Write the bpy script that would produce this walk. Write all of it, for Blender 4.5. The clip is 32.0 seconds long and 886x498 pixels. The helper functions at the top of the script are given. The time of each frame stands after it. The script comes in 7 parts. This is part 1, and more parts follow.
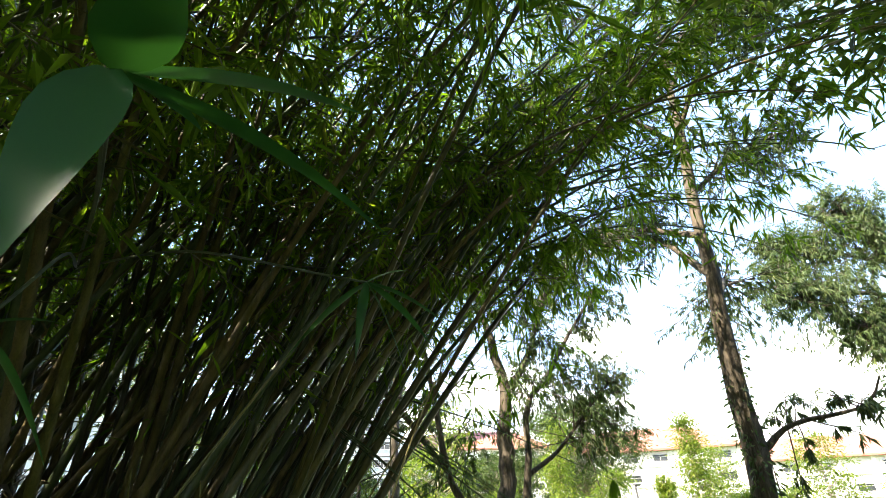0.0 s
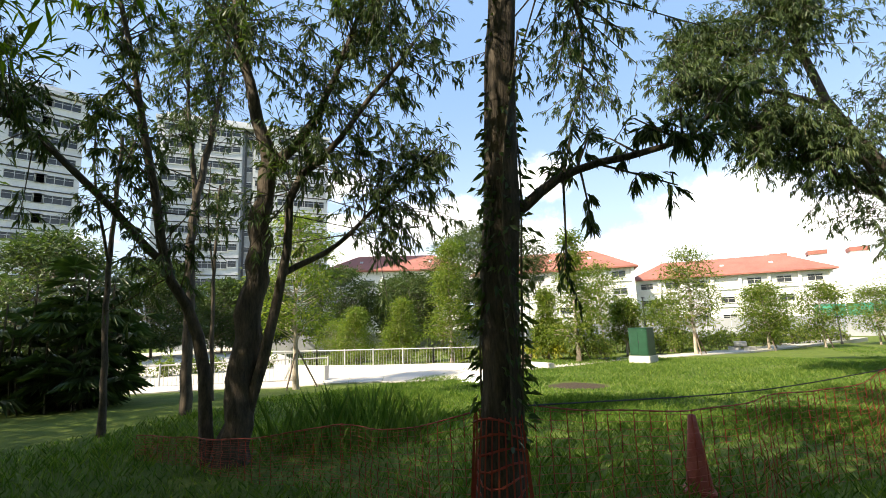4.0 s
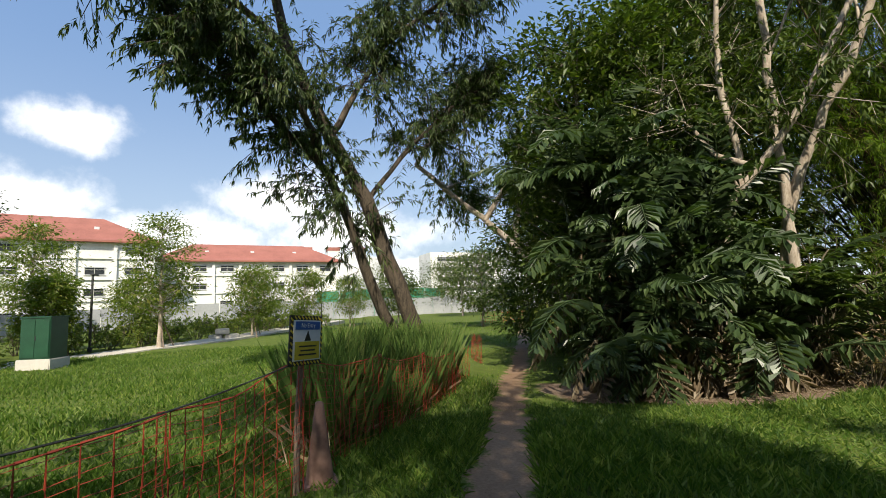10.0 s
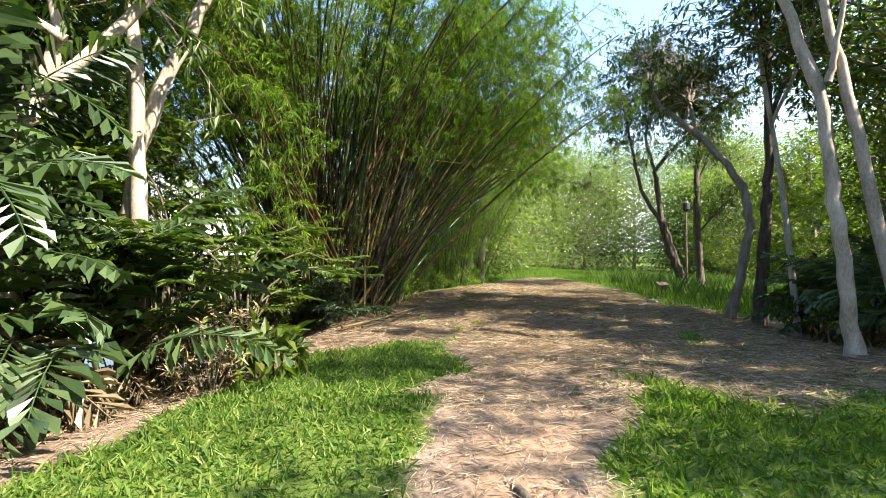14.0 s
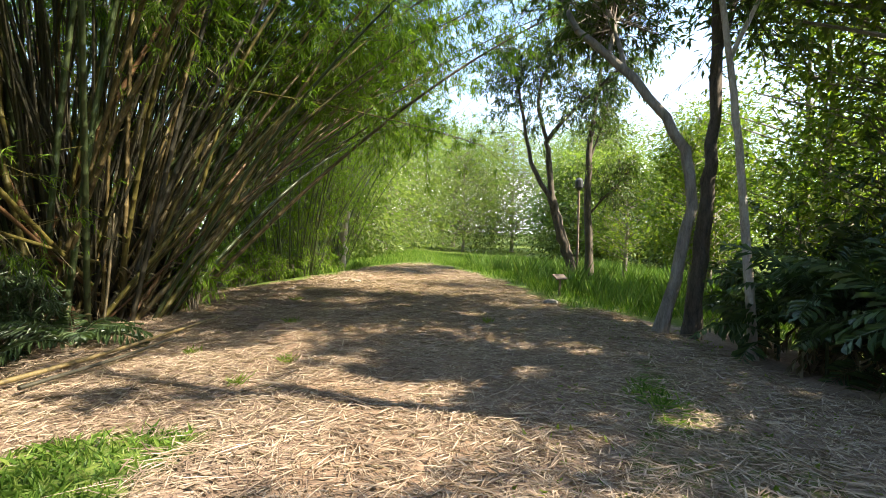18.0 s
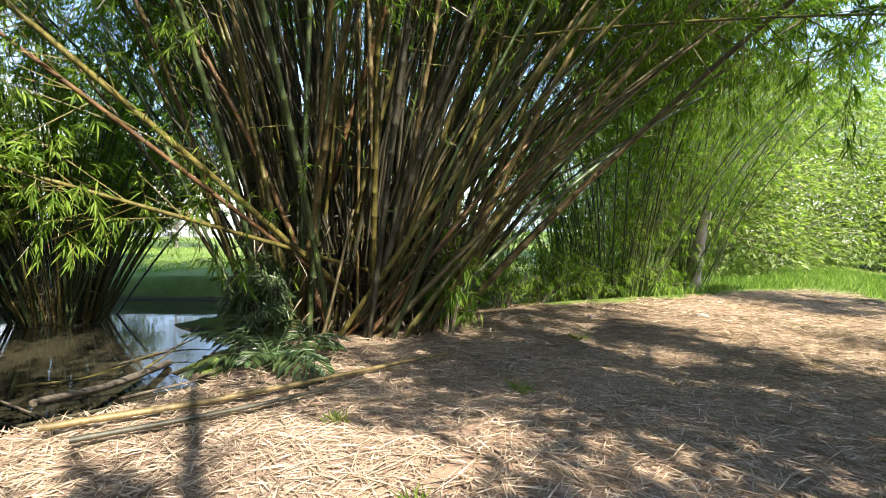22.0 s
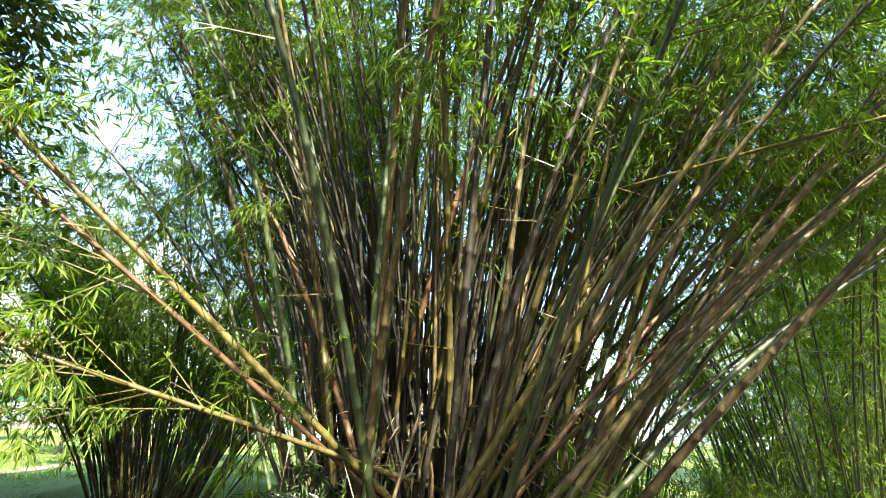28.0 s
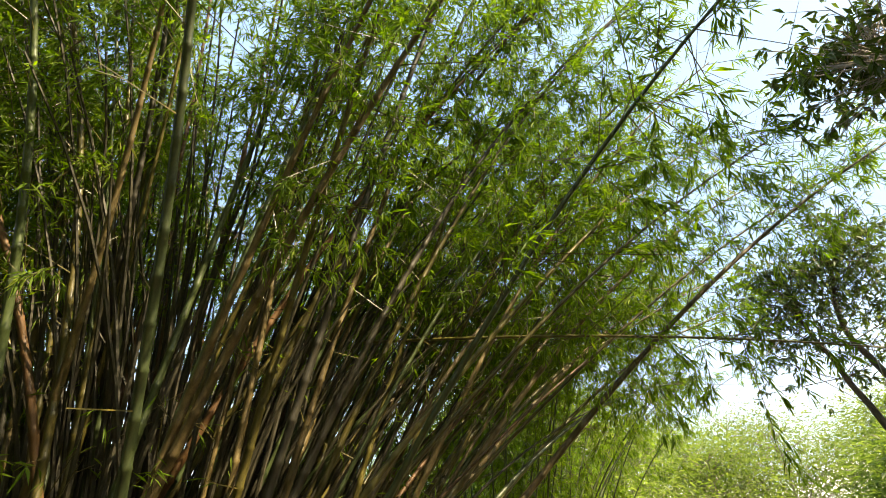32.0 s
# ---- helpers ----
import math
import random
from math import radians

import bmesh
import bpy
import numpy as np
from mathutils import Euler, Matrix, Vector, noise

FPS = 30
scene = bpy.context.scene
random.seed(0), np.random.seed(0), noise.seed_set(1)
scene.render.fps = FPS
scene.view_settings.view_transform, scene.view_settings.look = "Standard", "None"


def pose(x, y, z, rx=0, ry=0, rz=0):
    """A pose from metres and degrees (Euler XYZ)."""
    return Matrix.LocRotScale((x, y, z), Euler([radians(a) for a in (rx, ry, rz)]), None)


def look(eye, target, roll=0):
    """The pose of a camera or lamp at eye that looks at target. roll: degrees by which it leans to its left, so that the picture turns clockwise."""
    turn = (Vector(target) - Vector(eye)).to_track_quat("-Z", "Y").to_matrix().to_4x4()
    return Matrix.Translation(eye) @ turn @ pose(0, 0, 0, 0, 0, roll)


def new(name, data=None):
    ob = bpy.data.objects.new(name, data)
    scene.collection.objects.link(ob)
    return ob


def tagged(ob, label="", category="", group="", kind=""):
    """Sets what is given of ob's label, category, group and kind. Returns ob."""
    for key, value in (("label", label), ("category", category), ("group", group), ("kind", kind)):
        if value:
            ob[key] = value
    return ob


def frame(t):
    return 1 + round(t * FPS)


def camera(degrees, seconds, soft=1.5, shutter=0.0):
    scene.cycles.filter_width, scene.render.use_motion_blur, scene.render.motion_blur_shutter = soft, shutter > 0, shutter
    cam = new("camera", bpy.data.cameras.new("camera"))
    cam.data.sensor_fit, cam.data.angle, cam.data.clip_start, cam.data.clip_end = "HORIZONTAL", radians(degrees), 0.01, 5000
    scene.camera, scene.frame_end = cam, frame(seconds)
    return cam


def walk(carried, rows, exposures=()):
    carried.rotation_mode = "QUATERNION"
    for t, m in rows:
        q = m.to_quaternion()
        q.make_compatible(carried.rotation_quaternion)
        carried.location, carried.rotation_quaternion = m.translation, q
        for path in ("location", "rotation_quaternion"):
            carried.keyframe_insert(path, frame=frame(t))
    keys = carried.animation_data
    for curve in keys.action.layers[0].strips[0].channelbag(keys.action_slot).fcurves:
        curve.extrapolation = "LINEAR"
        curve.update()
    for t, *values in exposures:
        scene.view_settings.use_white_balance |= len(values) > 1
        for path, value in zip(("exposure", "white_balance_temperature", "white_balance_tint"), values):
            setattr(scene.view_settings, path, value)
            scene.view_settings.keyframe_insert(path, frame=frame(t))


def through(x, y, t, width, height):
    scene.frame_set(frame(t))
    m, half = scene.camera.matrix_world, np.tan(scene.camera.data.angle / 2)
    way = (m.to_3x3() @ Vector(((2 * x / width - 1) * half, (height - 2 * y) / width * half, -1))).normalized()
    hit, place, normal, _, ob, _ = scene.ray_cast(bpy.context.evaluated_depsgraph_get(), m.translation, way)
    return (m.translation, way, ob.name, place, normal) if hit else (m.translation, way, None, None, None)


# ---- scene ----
cam = camera(87.21, 32.0, 0.9)
PATH = [
    (0, look((6.274, -1.596, 1.831), (4.911, -2.661, 2.833), -1.2)),
    (0.5, look((5.908, -1.601, 1.742), (4.442, -2.700, 2.543), -1.4)),
    (1, look((5.382, -1.507, 1.676), (3.850, -2.623, 2.313), -1.5)),
    (1.5, look((4.843, -1.445, 1.624), (3.260, -2.539, 2.167), -1.7)),
    (2, look((4.238, -1.394, 1.634), (2.623, -2.465, 2.127), -1.8)),
    (2.5, look((3.686, -1.358, 1.653), (2.049, -2.413, 2.108), -1.9)),
    (4.5, look((1.439, -1.005, 1.670), (-0.267, -2.002, 1.979), -1.9)),
    (5, look((0.876, -0.853, 1.667), (-0.844, -1.827, 1.970), -1.7)),
    (5.5, look((0.419, -0.649, 1.692), (-1.328, -1.574, 1.997), -1.7)),
    (6, look((-0.044, -0.457, 1.650), (-1.835, -1.296, 1.949), -1.9)),
    (6.5, look((-0.605, -0.211, 1.621), (-2.440, -0.957, 1.891), -1.9)),
    (7, look((-1.182, -0.027, 1.590), (-3.056, -0.675, 1.851), -2.0)),
    (7.5, look((-1.753, 0.208, 1.580), (-3.662, -0.329, 1.838), -2.2)),
    (8, look((-2.256, 0.425, 1.540), (-4.199, 0.039, 1.812), -2.2)),
    (8.5, look((-2.654, 0.688, 1.535), (-4.630, 0.529, 1.806), -2.2)),
    (9, look((-3.084, 1.039, 1.532), (-5.063, 1.184, 1.788), -2.3)),
    (9.5, look((-3.518, 1.383, 1.576), (-5.455, 1.830, 1.799), -2.4)),
    (10, look((-3.839, 1.862, 1.511), (-5.701, 2.560, 1.718), -1.9)),
    (10.5, look((-4.223, 2.286, 1.471), (-5.959, 3.258, 1.669), -2.0)),
    (11, look((-4.547, 2.707, 1.493), (-6.093, 3.965, 1.656), -2.2)),
    (11.5, look((-4.817, 3.178, 1.454), (-6.141, 4.671, 1.593), -1.9)),
    (12, look((-4.953, 3.677, 1.448), (-6.010, 5.372, 1.560), -1.7)),
    (12.5, look((-5.108, 4.152, 1.460), (-5.923, 5.977, 1.523), -1.3)),
    (13, look((-5.154, 4.684, 1.443), (-5.724, 6.601, 1.468), -0.9)),
    (13.5, look((-5.172, 5.189, 1.484), (-5.557, 7.152, 1.489), -0.6)),
    (14, look((-5.160, 5.685, 1.466), (-5.394, 7.671, 1.481), -0.4)),
    (14.5, look((-5.076, 6.235, 1.508), (-5.186, 8.232, 1.534), -0.2)),
    (16.5, look((-4.745, 8.422, 1.481), (-4.618, 10.418, 1.498), 0.4)),
    (17, look((-4.668, 8.929, 1.463), (-4.515, 10.923, 1.453), 0.4)),
    (17.5, look((-4.577, 9.477, 1.528), (-4.374, 11.465, 1.468), 0.6)),
    (18, look((-4.501, 10.023, 1.520), (-4.229, 12.003, 1.446), 0.8)),
    (18.5, look((-4.421, 10.578, 1.508), (-4.151, 12.558, 1.432), 0.8)),
    (19, look((-4.320, 11.140, 1.526), (-4.099, 13.127, 1.461), 0.7)),
    (19.5, look((-4.219, 11.612, 1.534), (-4.174, 13.610, 1.477), 0.7)),
    (20, look((-4.080, 12.063, 1.545), (-4.310, 14.049, 1.487), 0.8)),
    (20.5, look((-3.998, 12.530, 1.526), (-4.553, 14.451, 1.474), 0.8)),
    (21, look((-3.888, 13.041, 1.569), (-4.753, 14.843, 1.502), 1.0)),
    (21.5, look((-3.878, 13.528, 1.553), (-4.920, 15.234, 1.478), 1.2)),
    (22, look((-3.965, 13.909, 1.539), (-5.141, 15.524, 1.447), 2.0)),
    (22.5, look((-4.033, 14.304, 1.479), (-5.326, 15.826, 1.369), 2.2)),
    (23, look((-4.164, 14.668, 1.454), (-5.542, 16.112, 1.343), 2.3)),
    (23.5, look((-4.319, 15.059, 1.431), (-5.750, 16.455, 1.366), 2.4)),
    (24, look((-4.509, 15.318, 1.432), (-5.994, 16.658, 1.446), 2.4)),
    (24.5, look((-4.650, 15.426, 1.468), (-6.170, 16.720, 1.583), 2.6)),
    (25, look((-4.638, 15.466, 1.429), (-6.175, 16.724, 1.662), 2.9)),
    (25.5, look((-4.607, 15.462, 1.436), (-6.148, 16.695, 1.760), 3.0)),
    (27.5, look((-4.563, 15.408, 1.501), (-6.076, 16.552, 2.134), 3.3)),
    (28, look((-4.564, 15.391, 1.515), (-6.056, 16.513, 2.232), 3.5)),
    (28.5, look((-4.513, 15.373, 1.561), (-5.971, 16.467, 2.384), 3.7)),
    (29, look((-4.446, 15.373, 1.631), (-5.845, 16.440, 2.581), 4.0)),
    (29.5, look((-4.416, 15.363, 1.664), (-5.729, 16.403, 2.757), 4.2)),
    (30, look((-4.539, 15.152, 1.698), (-5.710, 16.239, 2.901), 3.5)),
    (30.5, look((-4.721, 14.836, 1.667), (-5.705, 16.030, 2.934), 2.4)),
    (31, look((-4.987, 14.633, 1.682), (-5.760, 15.976, 2.947), 0.8)),
    (31.5, look((-5.211, 14.456, 1.590), (-5.774, 15.925, 2.825), -0.4)),
    (32, look((-5.407, 14.364, 1.499), (-5.816, 15.920, 2.687), -1.3)),
]
EXPOSURES = [(0, 2.65, 7100, 10), (0.6, 1.85, 7160, 10), (1.2, 1.6, 7220, 10), (2, 1.45, 7300, 10), (4.5, 1.1, 7300, 10), (5, 0.98, 7300, 10), (6, 0.75, 7100, 10), (7, 0.52, 6900, 10), (9, 0.45, 6800, 10), (10.5, 0.55, 7000, 10), (11.2, 1.05, 7446, 10), (12, 1.55, 7200, 10), (13, 2.05, 6750, 10), (14.5, 2.1, 6650, 10), (17, 2.1, 6850, 10), (19, 2.2, 6950, 10), (20, 2.27, 7000, 10), (21, 2.05, 6850, 10), (22.5, 2.63, 6250, 12), (24, 2.97, 5950, 15), (25, 3.1, 5700, 15), (28, 3.12, 6450, 13), (29.5, 2.77, 8000, 10), (30.5, 2.45, 8600, 10), (32, 2.0, 9000, 10)]
walk(cam, PATH, EXPOSURES)

# ---- sky, sun ----
SUN_WAY = Vector((0.92, -0.38, 0.95)).normalized()
world = bpy.data.worlds.new("sky")
scene.world = world
world.use_nodes = True
wt = world.node_tree
wt.nodes.clear()
w_out = wt.nodes.new("ShaderNodeOutputWorld")
w_bg = wt.nodes.new("ShaderNodeBackground")
w_sky = wt.nodes.new("ShaderNodeTexSky")
w_sky.sky_type, w_sky.sun_disc = "NISHITA", False
w_sky.sun_elevation = math.asin(SUN_WAY.z)
w_sky.sun_rotation = math.atan2(SUN_WAY.x, SUN_WAY.y)
w_sky.air_density, w_sky.dust_density, w_sky.ozone_density = 1.0, 3.0, 1.2
w_co = wt.nodes.new("ShaderNodeTexCoord")
w_sep = wt.nodes.new("ShaderNodeSeparateXYZ")
wt.links.new(w_co.outputs["Generated"], w_sep.inputs[0])
w_map = wt.nodes.new("ShaderNodeMapping")
w_map.inputs["Scale"].default_value = (1.0, 1.0, 2.1)
w_map.inputs["Location"].default_value = (0.35, 0.1, 0.0)
wt.links.new(w_co.outputs["Generated"], w_map.inputs["Vector"])
w_noise = wt.nodes.new("ShaderNodeTexNoise")
w_noise.inputs["Scale"].default_value, w_noise.inputs["Detail"].default_value = 2.9, 7.0
w_noise.inputs["Roughness"].default_value = 0.52
wt.links.new(w_map.outputs[0], w_noise.inputs["Vector"])


def w_range(value, a, b, c, d):
    node = wt.nodes.new("ShaderNodeMapRange")
    node.interpolation_type = "SMOOTHSTEP"
    for slot, v in zip(list(node.inputs)[1:5], (a, b, c, d)):
        slot.default_value = v
    wt.links.new(value, node.inputs[0])
    return node.outputs[0]


def w_math(how, a, b):
    node = wt.nodes.new("ShaderNodeMath")
    node.operation = how
    for slot, v in zip(node.inputs, (a, b)):
        if isinstance(v, float):
            slot.default_value = v
        else:
            wt.links.new(v, slot)
    return node.outputs[0]


# cumulus: thick near the horizon, thinning out upwards
w_low = w_range(w_sep.outputs["Z"], 0.02, 0.32, 0.15, -0.16)
w_mask = w_range(w_math("ADD", w_noise.outputs["Fac"], w_low), 0.57, 0.67, 0.0, 1.0)
# the cumulus heaps that stand over the roofs: (direction, half width, half height)
HEAPS = [((-0.90, -0.315, 0.300), 0.075, 0.034), ((-0.84, -0.49, 0.215), 0.13, 0.045), ((-0.915, -0.36, 0.175), 0.10, 0.045), ((-0.975, 0.02, 0.205), 0.10, 0.062), ((-0.975, 0.17, 0.14), 0.17, 0.05),
         ((-0.965, -0.17, 0.13), 0.15, 0.045), ((-0.70, -0.65, 0.30), 0.05, 0.03), ((-0.70, -0.66, 0.22), 0.045, 0.016)]
w_fine = wt.nodes.new("ShaderNodeTexNoise")
w_fine.inputs["Scale"].default_value, w_fine.inputs["Detail"].default_value, w_fine.inputs["Roughness"].default_value = 13.0, 6.0, 0.6
wt.links.new(w_co.outputs["Generated"], w_fine.inputs["Vector"])
w_rag = w_math("MULTIPLY", w_math("SUBTRACT", w_fine.outputs["Fac"], 0.5), 2.0)
for way, half_w, half_h in HEAPS:
    centre = Vector(way).normalized()
    w_off = wt.nodes.new("ShaderNodeVectorMath")
    w_off.operation = "SUBTRACT"
    wt.links.new(w_co.outputs["Generated"], w_off.inputs[0])
    w_off.inputs[1].default_value = centre
    w_scale = wt.nodes.new("ShaderNodeVectorMath")
    w_scale.operation = "MULTIPLY"
    wt.links.new(w_off.outputs[0], w_scale.inputs[0])
    w_scale.inputs[1].default_value = (1 / half_w, 1 / half_w, 1 / half_h)
    w_len = wt.nodes.new("ShaderNodeVectorMath")
    w_len.operation = "LENGTH"
    wt.links.new(w_scale.outputs[0], w_len.inputs[0])
    w_mask = w_math("MAXIMUM", w_mask, w_range(w_math("ADD", w_len.outputs["Value"], w_rag), 1.45, 0.25, 0.0, 1.0))
# fair-weather haze lifts the blue
w_haze = wt.nodes.new("ShaderNodeMix")
w_haze.data_type = "RGBA"
w_haze.inputs[0].default_value = 0.7
wt.links.new(w_sky.outputs[0], w_haze.inputs[6])
w_tone = wt.nodes.new("ShaderNodeMix")
w_tone.data_type = "RGBA"
wt.links.new(w_range(w_sep.outputs["Z"], 0.0, 0.5, 0.0, 1.0), w_tone.inputs[0])
w_tone.inputs[6].default_value, w_tone.inputs[7].default_value = (3.3, 4.3, 5.6, 1), (1.35, 2.45, 4.6, 1)
wt.links.new(w_tone.outputs[2], w_haze.inputs[7])
w_mix = wt.nodes.new("ShaderNodeMix")
w_mix.data_type = "RGBA"
wt.links.new(w_mask, w_mix.inputs[0])
wt.links.new(w_haze.outputs[2], w_mix.inputs[6])
w_mix.inputs[7].default_value = (8.4, 8.6, 8.9, 1)
wt.links.new(w_mix.outputs[2], w_bg.inputs["Color"])
w_bg.inputs["Strength"].default_value = 0.128
wt.links.new(w_bg.outputs[0], w_out.inputs["Surface"])
sun = new("sun", bpy.data.lights.new("sun", "SUN"))
sun.data.energy, sun.data.angle, sun.data.color = 4.8, radians(0.55), (1.0, 0.94, 0.81)
sun.matrix_world = look(SUN_WAY * 60, (0, 0, 0))
RNG = np.random.default_rng(7)


# ---- material helpers ----
class Nodes:
    def __init__(self, name):
        self.mat = bpy.data.materials.new(name)
        self.mat.use_nodes = True
        self.tree = self.mat.node_tree
        self.tree.nodes.clear()
        self.out = self.tree.nodes.new("ShaderNodeOutputMaterial")

    def add(self, kind, **inputs):
        node = self.tree.nodes.new(kind)
        for key, value in inputs.items():
            slot = node.inputs[key.replace("_", " ")]
            if isinstance(value, bpy.types.NodeSocket):
                self.tree.links.new(value, slot)
            else:
                slot.default_value = value
        return node

    def link(self, a, b):
        self.tree.links.new(a, b)

    def ramp(self, fac, stops):
        node = self.add("ShaderNodeValToRGB", Fac=fac)
        cr = node.color_ramp
        while len(cr.elements) < len(stops):
            cr.elements.new(0.5)
        for e, (at, c) in zip(cr.elements, stops):
            e.position, e.color = at, (*c, 1)
        return node.outputs["Color"]

    def noise(self, vec, scale, detail=4.0, rough=0.6):
        return self.add("ShaderNodeTexNoise", Vector=vec, Scale=scale, Detail=detail, Roughness=rough).outputs["Fac"]

    def mix(self, fac, a, b, how="MIX"):
        node = self.tree.nodes.new("ShaderNodeMix")
        node.data_type, node.blend_type = "RGBA", how
        for slot, value in ((node.inputs[0], fac), (node.inputs[6], a), (node.inputs[7], b)):
            if isinstance(value, bpy.types.NodeSocket):
                self.link(value, slot)
            elif isinstance(value, tuple):
                slot.default_value = (*value[:3], 1)
            else:
                slot.default_value = value
        return node.outputs[2]

    def calc(self, how, a, b=0.0, clamp=False):
        node = self.tree.nodes.new("ShaderNodeMath")
        node.operation, node.use_clamp = how, clamp
        for slot, value in zip(node.inputs, (a, b)):
            if isinstance(value, bpy.types.NodeSocket):
                self.link(value, slot)
            else:
                slot.default_value = value
        return node.outputs[0]


def surface(name, dark, light, scale=4.0, fine=40.0, rough=0.8, bump=0.3, stretch=(1, 1, 1), metal=0.0, per_object=0.0, depth=0.01):
    """A worn surface: two scales of noise between two colours, with fine relief."""
    n = Nodes(name)
    pos = n.add("ShaderNodeTexCoord").outputs["Object"]
    vec = n.add("ShaderNodeMapping", Vector=pos, Scale=stretch).outputs["Vector"]
    big, small = n.noise(vec, scale), n.noise(vec, fine, 3.0)
    both = n.calc("ADD", n.calc("MULTIPLY", big, 0.62), n.calc("MULTIPLY", small, 0.38))
    col = n.ramp(both, [(0.36, dark), (0.64, light)])
    if per_object:
        r = n.add("ShaderNodeObjectInfo").outputs["Random"]
        k = n.calc("ADD", n.calc("MULTIPLY", r, 2 * per_object), 1 - per_object)
        hsv = n.add("ShaderNodeHueSaturation", Value=k, Color=col)
        col = hsv.outputs["Color"]
    bmp = n.add("ShaderNodeBump", Height=both, Strength=bump, Distance=depth)
    p = n.add("ShaderNodeBsdfPrincipled", Base_Color=col, Roughness=rough, Metallic=metal, Normal=bmp.outputs["Normal"])
    n.link(p.outputs[0], n.out.inputs["Surface"])
    return n.mat


def leaf_material(name, stops, through=0.4, rough=0.45, sheen=0.4):
    """Leaves: each leaf its own tint, light shines through in part."""
    n = Nodes(name)
    r = n.add("ShaderNodeNewGeometry").outputs["Random Per Island"]
    pos = n.add("ShaderNodeTexCoord").outputs["Object"]
    patch = n.noise(pos, 0.7, 2.0)
    f = n.calc("ADD", n.calc("MULTIPLY", r, 0.7), n.calc("MULTIPLY", patch, 0.3))
    col = n.ramp(f, stops)
    p = n.add("ShaderNodeBsdfPrincipled", Base_Color=col, Roughness=rough)
    p.inputs["Specular IOR Level"].default_value = sheen
    warm = n.mix(1.0, col, (1.18, 1.45, 0.42), "MULTIPLY")
    t = n.add("ShaderNodeBsdfTranslucent", Color=warm)
    m = n.add("ShaderNodeMixShader", Fac=through)
    n.link(p.outputs[0], m.inputs[1])
    n.link(t.outputs[0], m.inputs[2])
    n.link(m.outputs[0], n.out.inputs["Surface"])
    return n.mat


# ---- mesh helpers ----
class Acc:
    """Gathers quads and triangles into one mesh."""

    def __init__(self):
        self.v, self.q, self.t, self.n = [], [], [], 0

    def add(self, v, f):
        v, f = np.asarray(v, float), np.asarray(f, int)
        self.v.append(v)
        (self.q if f.shape[1] == 4 else self.t).append(f + self.n)
        self.n += len(v)

    def mesh(self, name, smooth=False):
        v = np.concatenate(self.v) if self.v else np.zeros((0, 3))
        me = bpy.data.meshes.new(name)
        loops = [np.concatenate(x).ravel() for x in (self.q, self.t) if x]
        counts = [np.full(len(np.concatenate(x)), k) for x, k in ((self.q, 4), (self.t, 3)) if x]
        loops, counts = np.concatenate(loops), np.concatenate(counts)
        me.vertices.add(len(v))
        me.vertices.foreach_set("co", v.astype(np.float32).ravel())
        me.loops.add(len(loops))
        me.loops.foreach_set("vertex_index", loops.astype(np.int32))
        me.polygons.add(len(counts))
        me.polygons.foreach_set("loop_start", np.r_[0, np.cumsum(counts)[:-1]].astype(np.int32))
        me.polygons.foreach_set("use_smooth", np.full(len(counts), smooth))
        me.update(calc_edges=True)
        return me


def part(name, shape, material, parent=None, label=""):
    """Links an Acc, a bmesh or a mesh as one object under a thing or a part."""
    if isinstance(shape, Acc):
        me = shape.mesh(name)
    elif isinstance(shape, bmesh.types.BMesh):
        me = bpy.data.meshes.new(name)
        shape.to_mesh(me)
        shape.free()
    else:
        me = shape
    if material and not me.materials:
        me.materials.append(material)
    ob = new(name, me)
    ob.parent = parent
    if label:
        ob["label"] = label
    return ob


def thing(name, at, label, category, group="", kind=""):
    ob = new(name)
    ob.empty_display_size = 0.2
    ob.location = at
    return tagged(ob, label, category, group, kind)


def unit(a):
    a = np.asarray(a, float)
    return a / np.maximum(np.linalg.norm(a, axis=-1, keepdims=True), 1e-9)


def spline(pts, n):
    """A smooth line of n points through the given ones."""
    p = np.asarray(pts, float)
    if len(p) == 2:
        return p[0] + (p[1] - p[0]) * np.linspace(0, 1, n)[:, None]
    q = np.vstack([2 * p[0] - p[1], p, 2 * p[-1] - p[-2]])
    s = np.linspace(0, len(p) - 1 - 1e-9, n)
    i, u = s.astype(int), (s % 1)[:, None]
    a, b, c, d = q[i], q[i + 1], q[i + 2], q[i + 3]
    return 0.5 * (2 * b + (c - a) * u + (2 * a - 5 * b + 4 * c - d) * u**2 + (3 * b - a - 3 * c + d) * u**3)


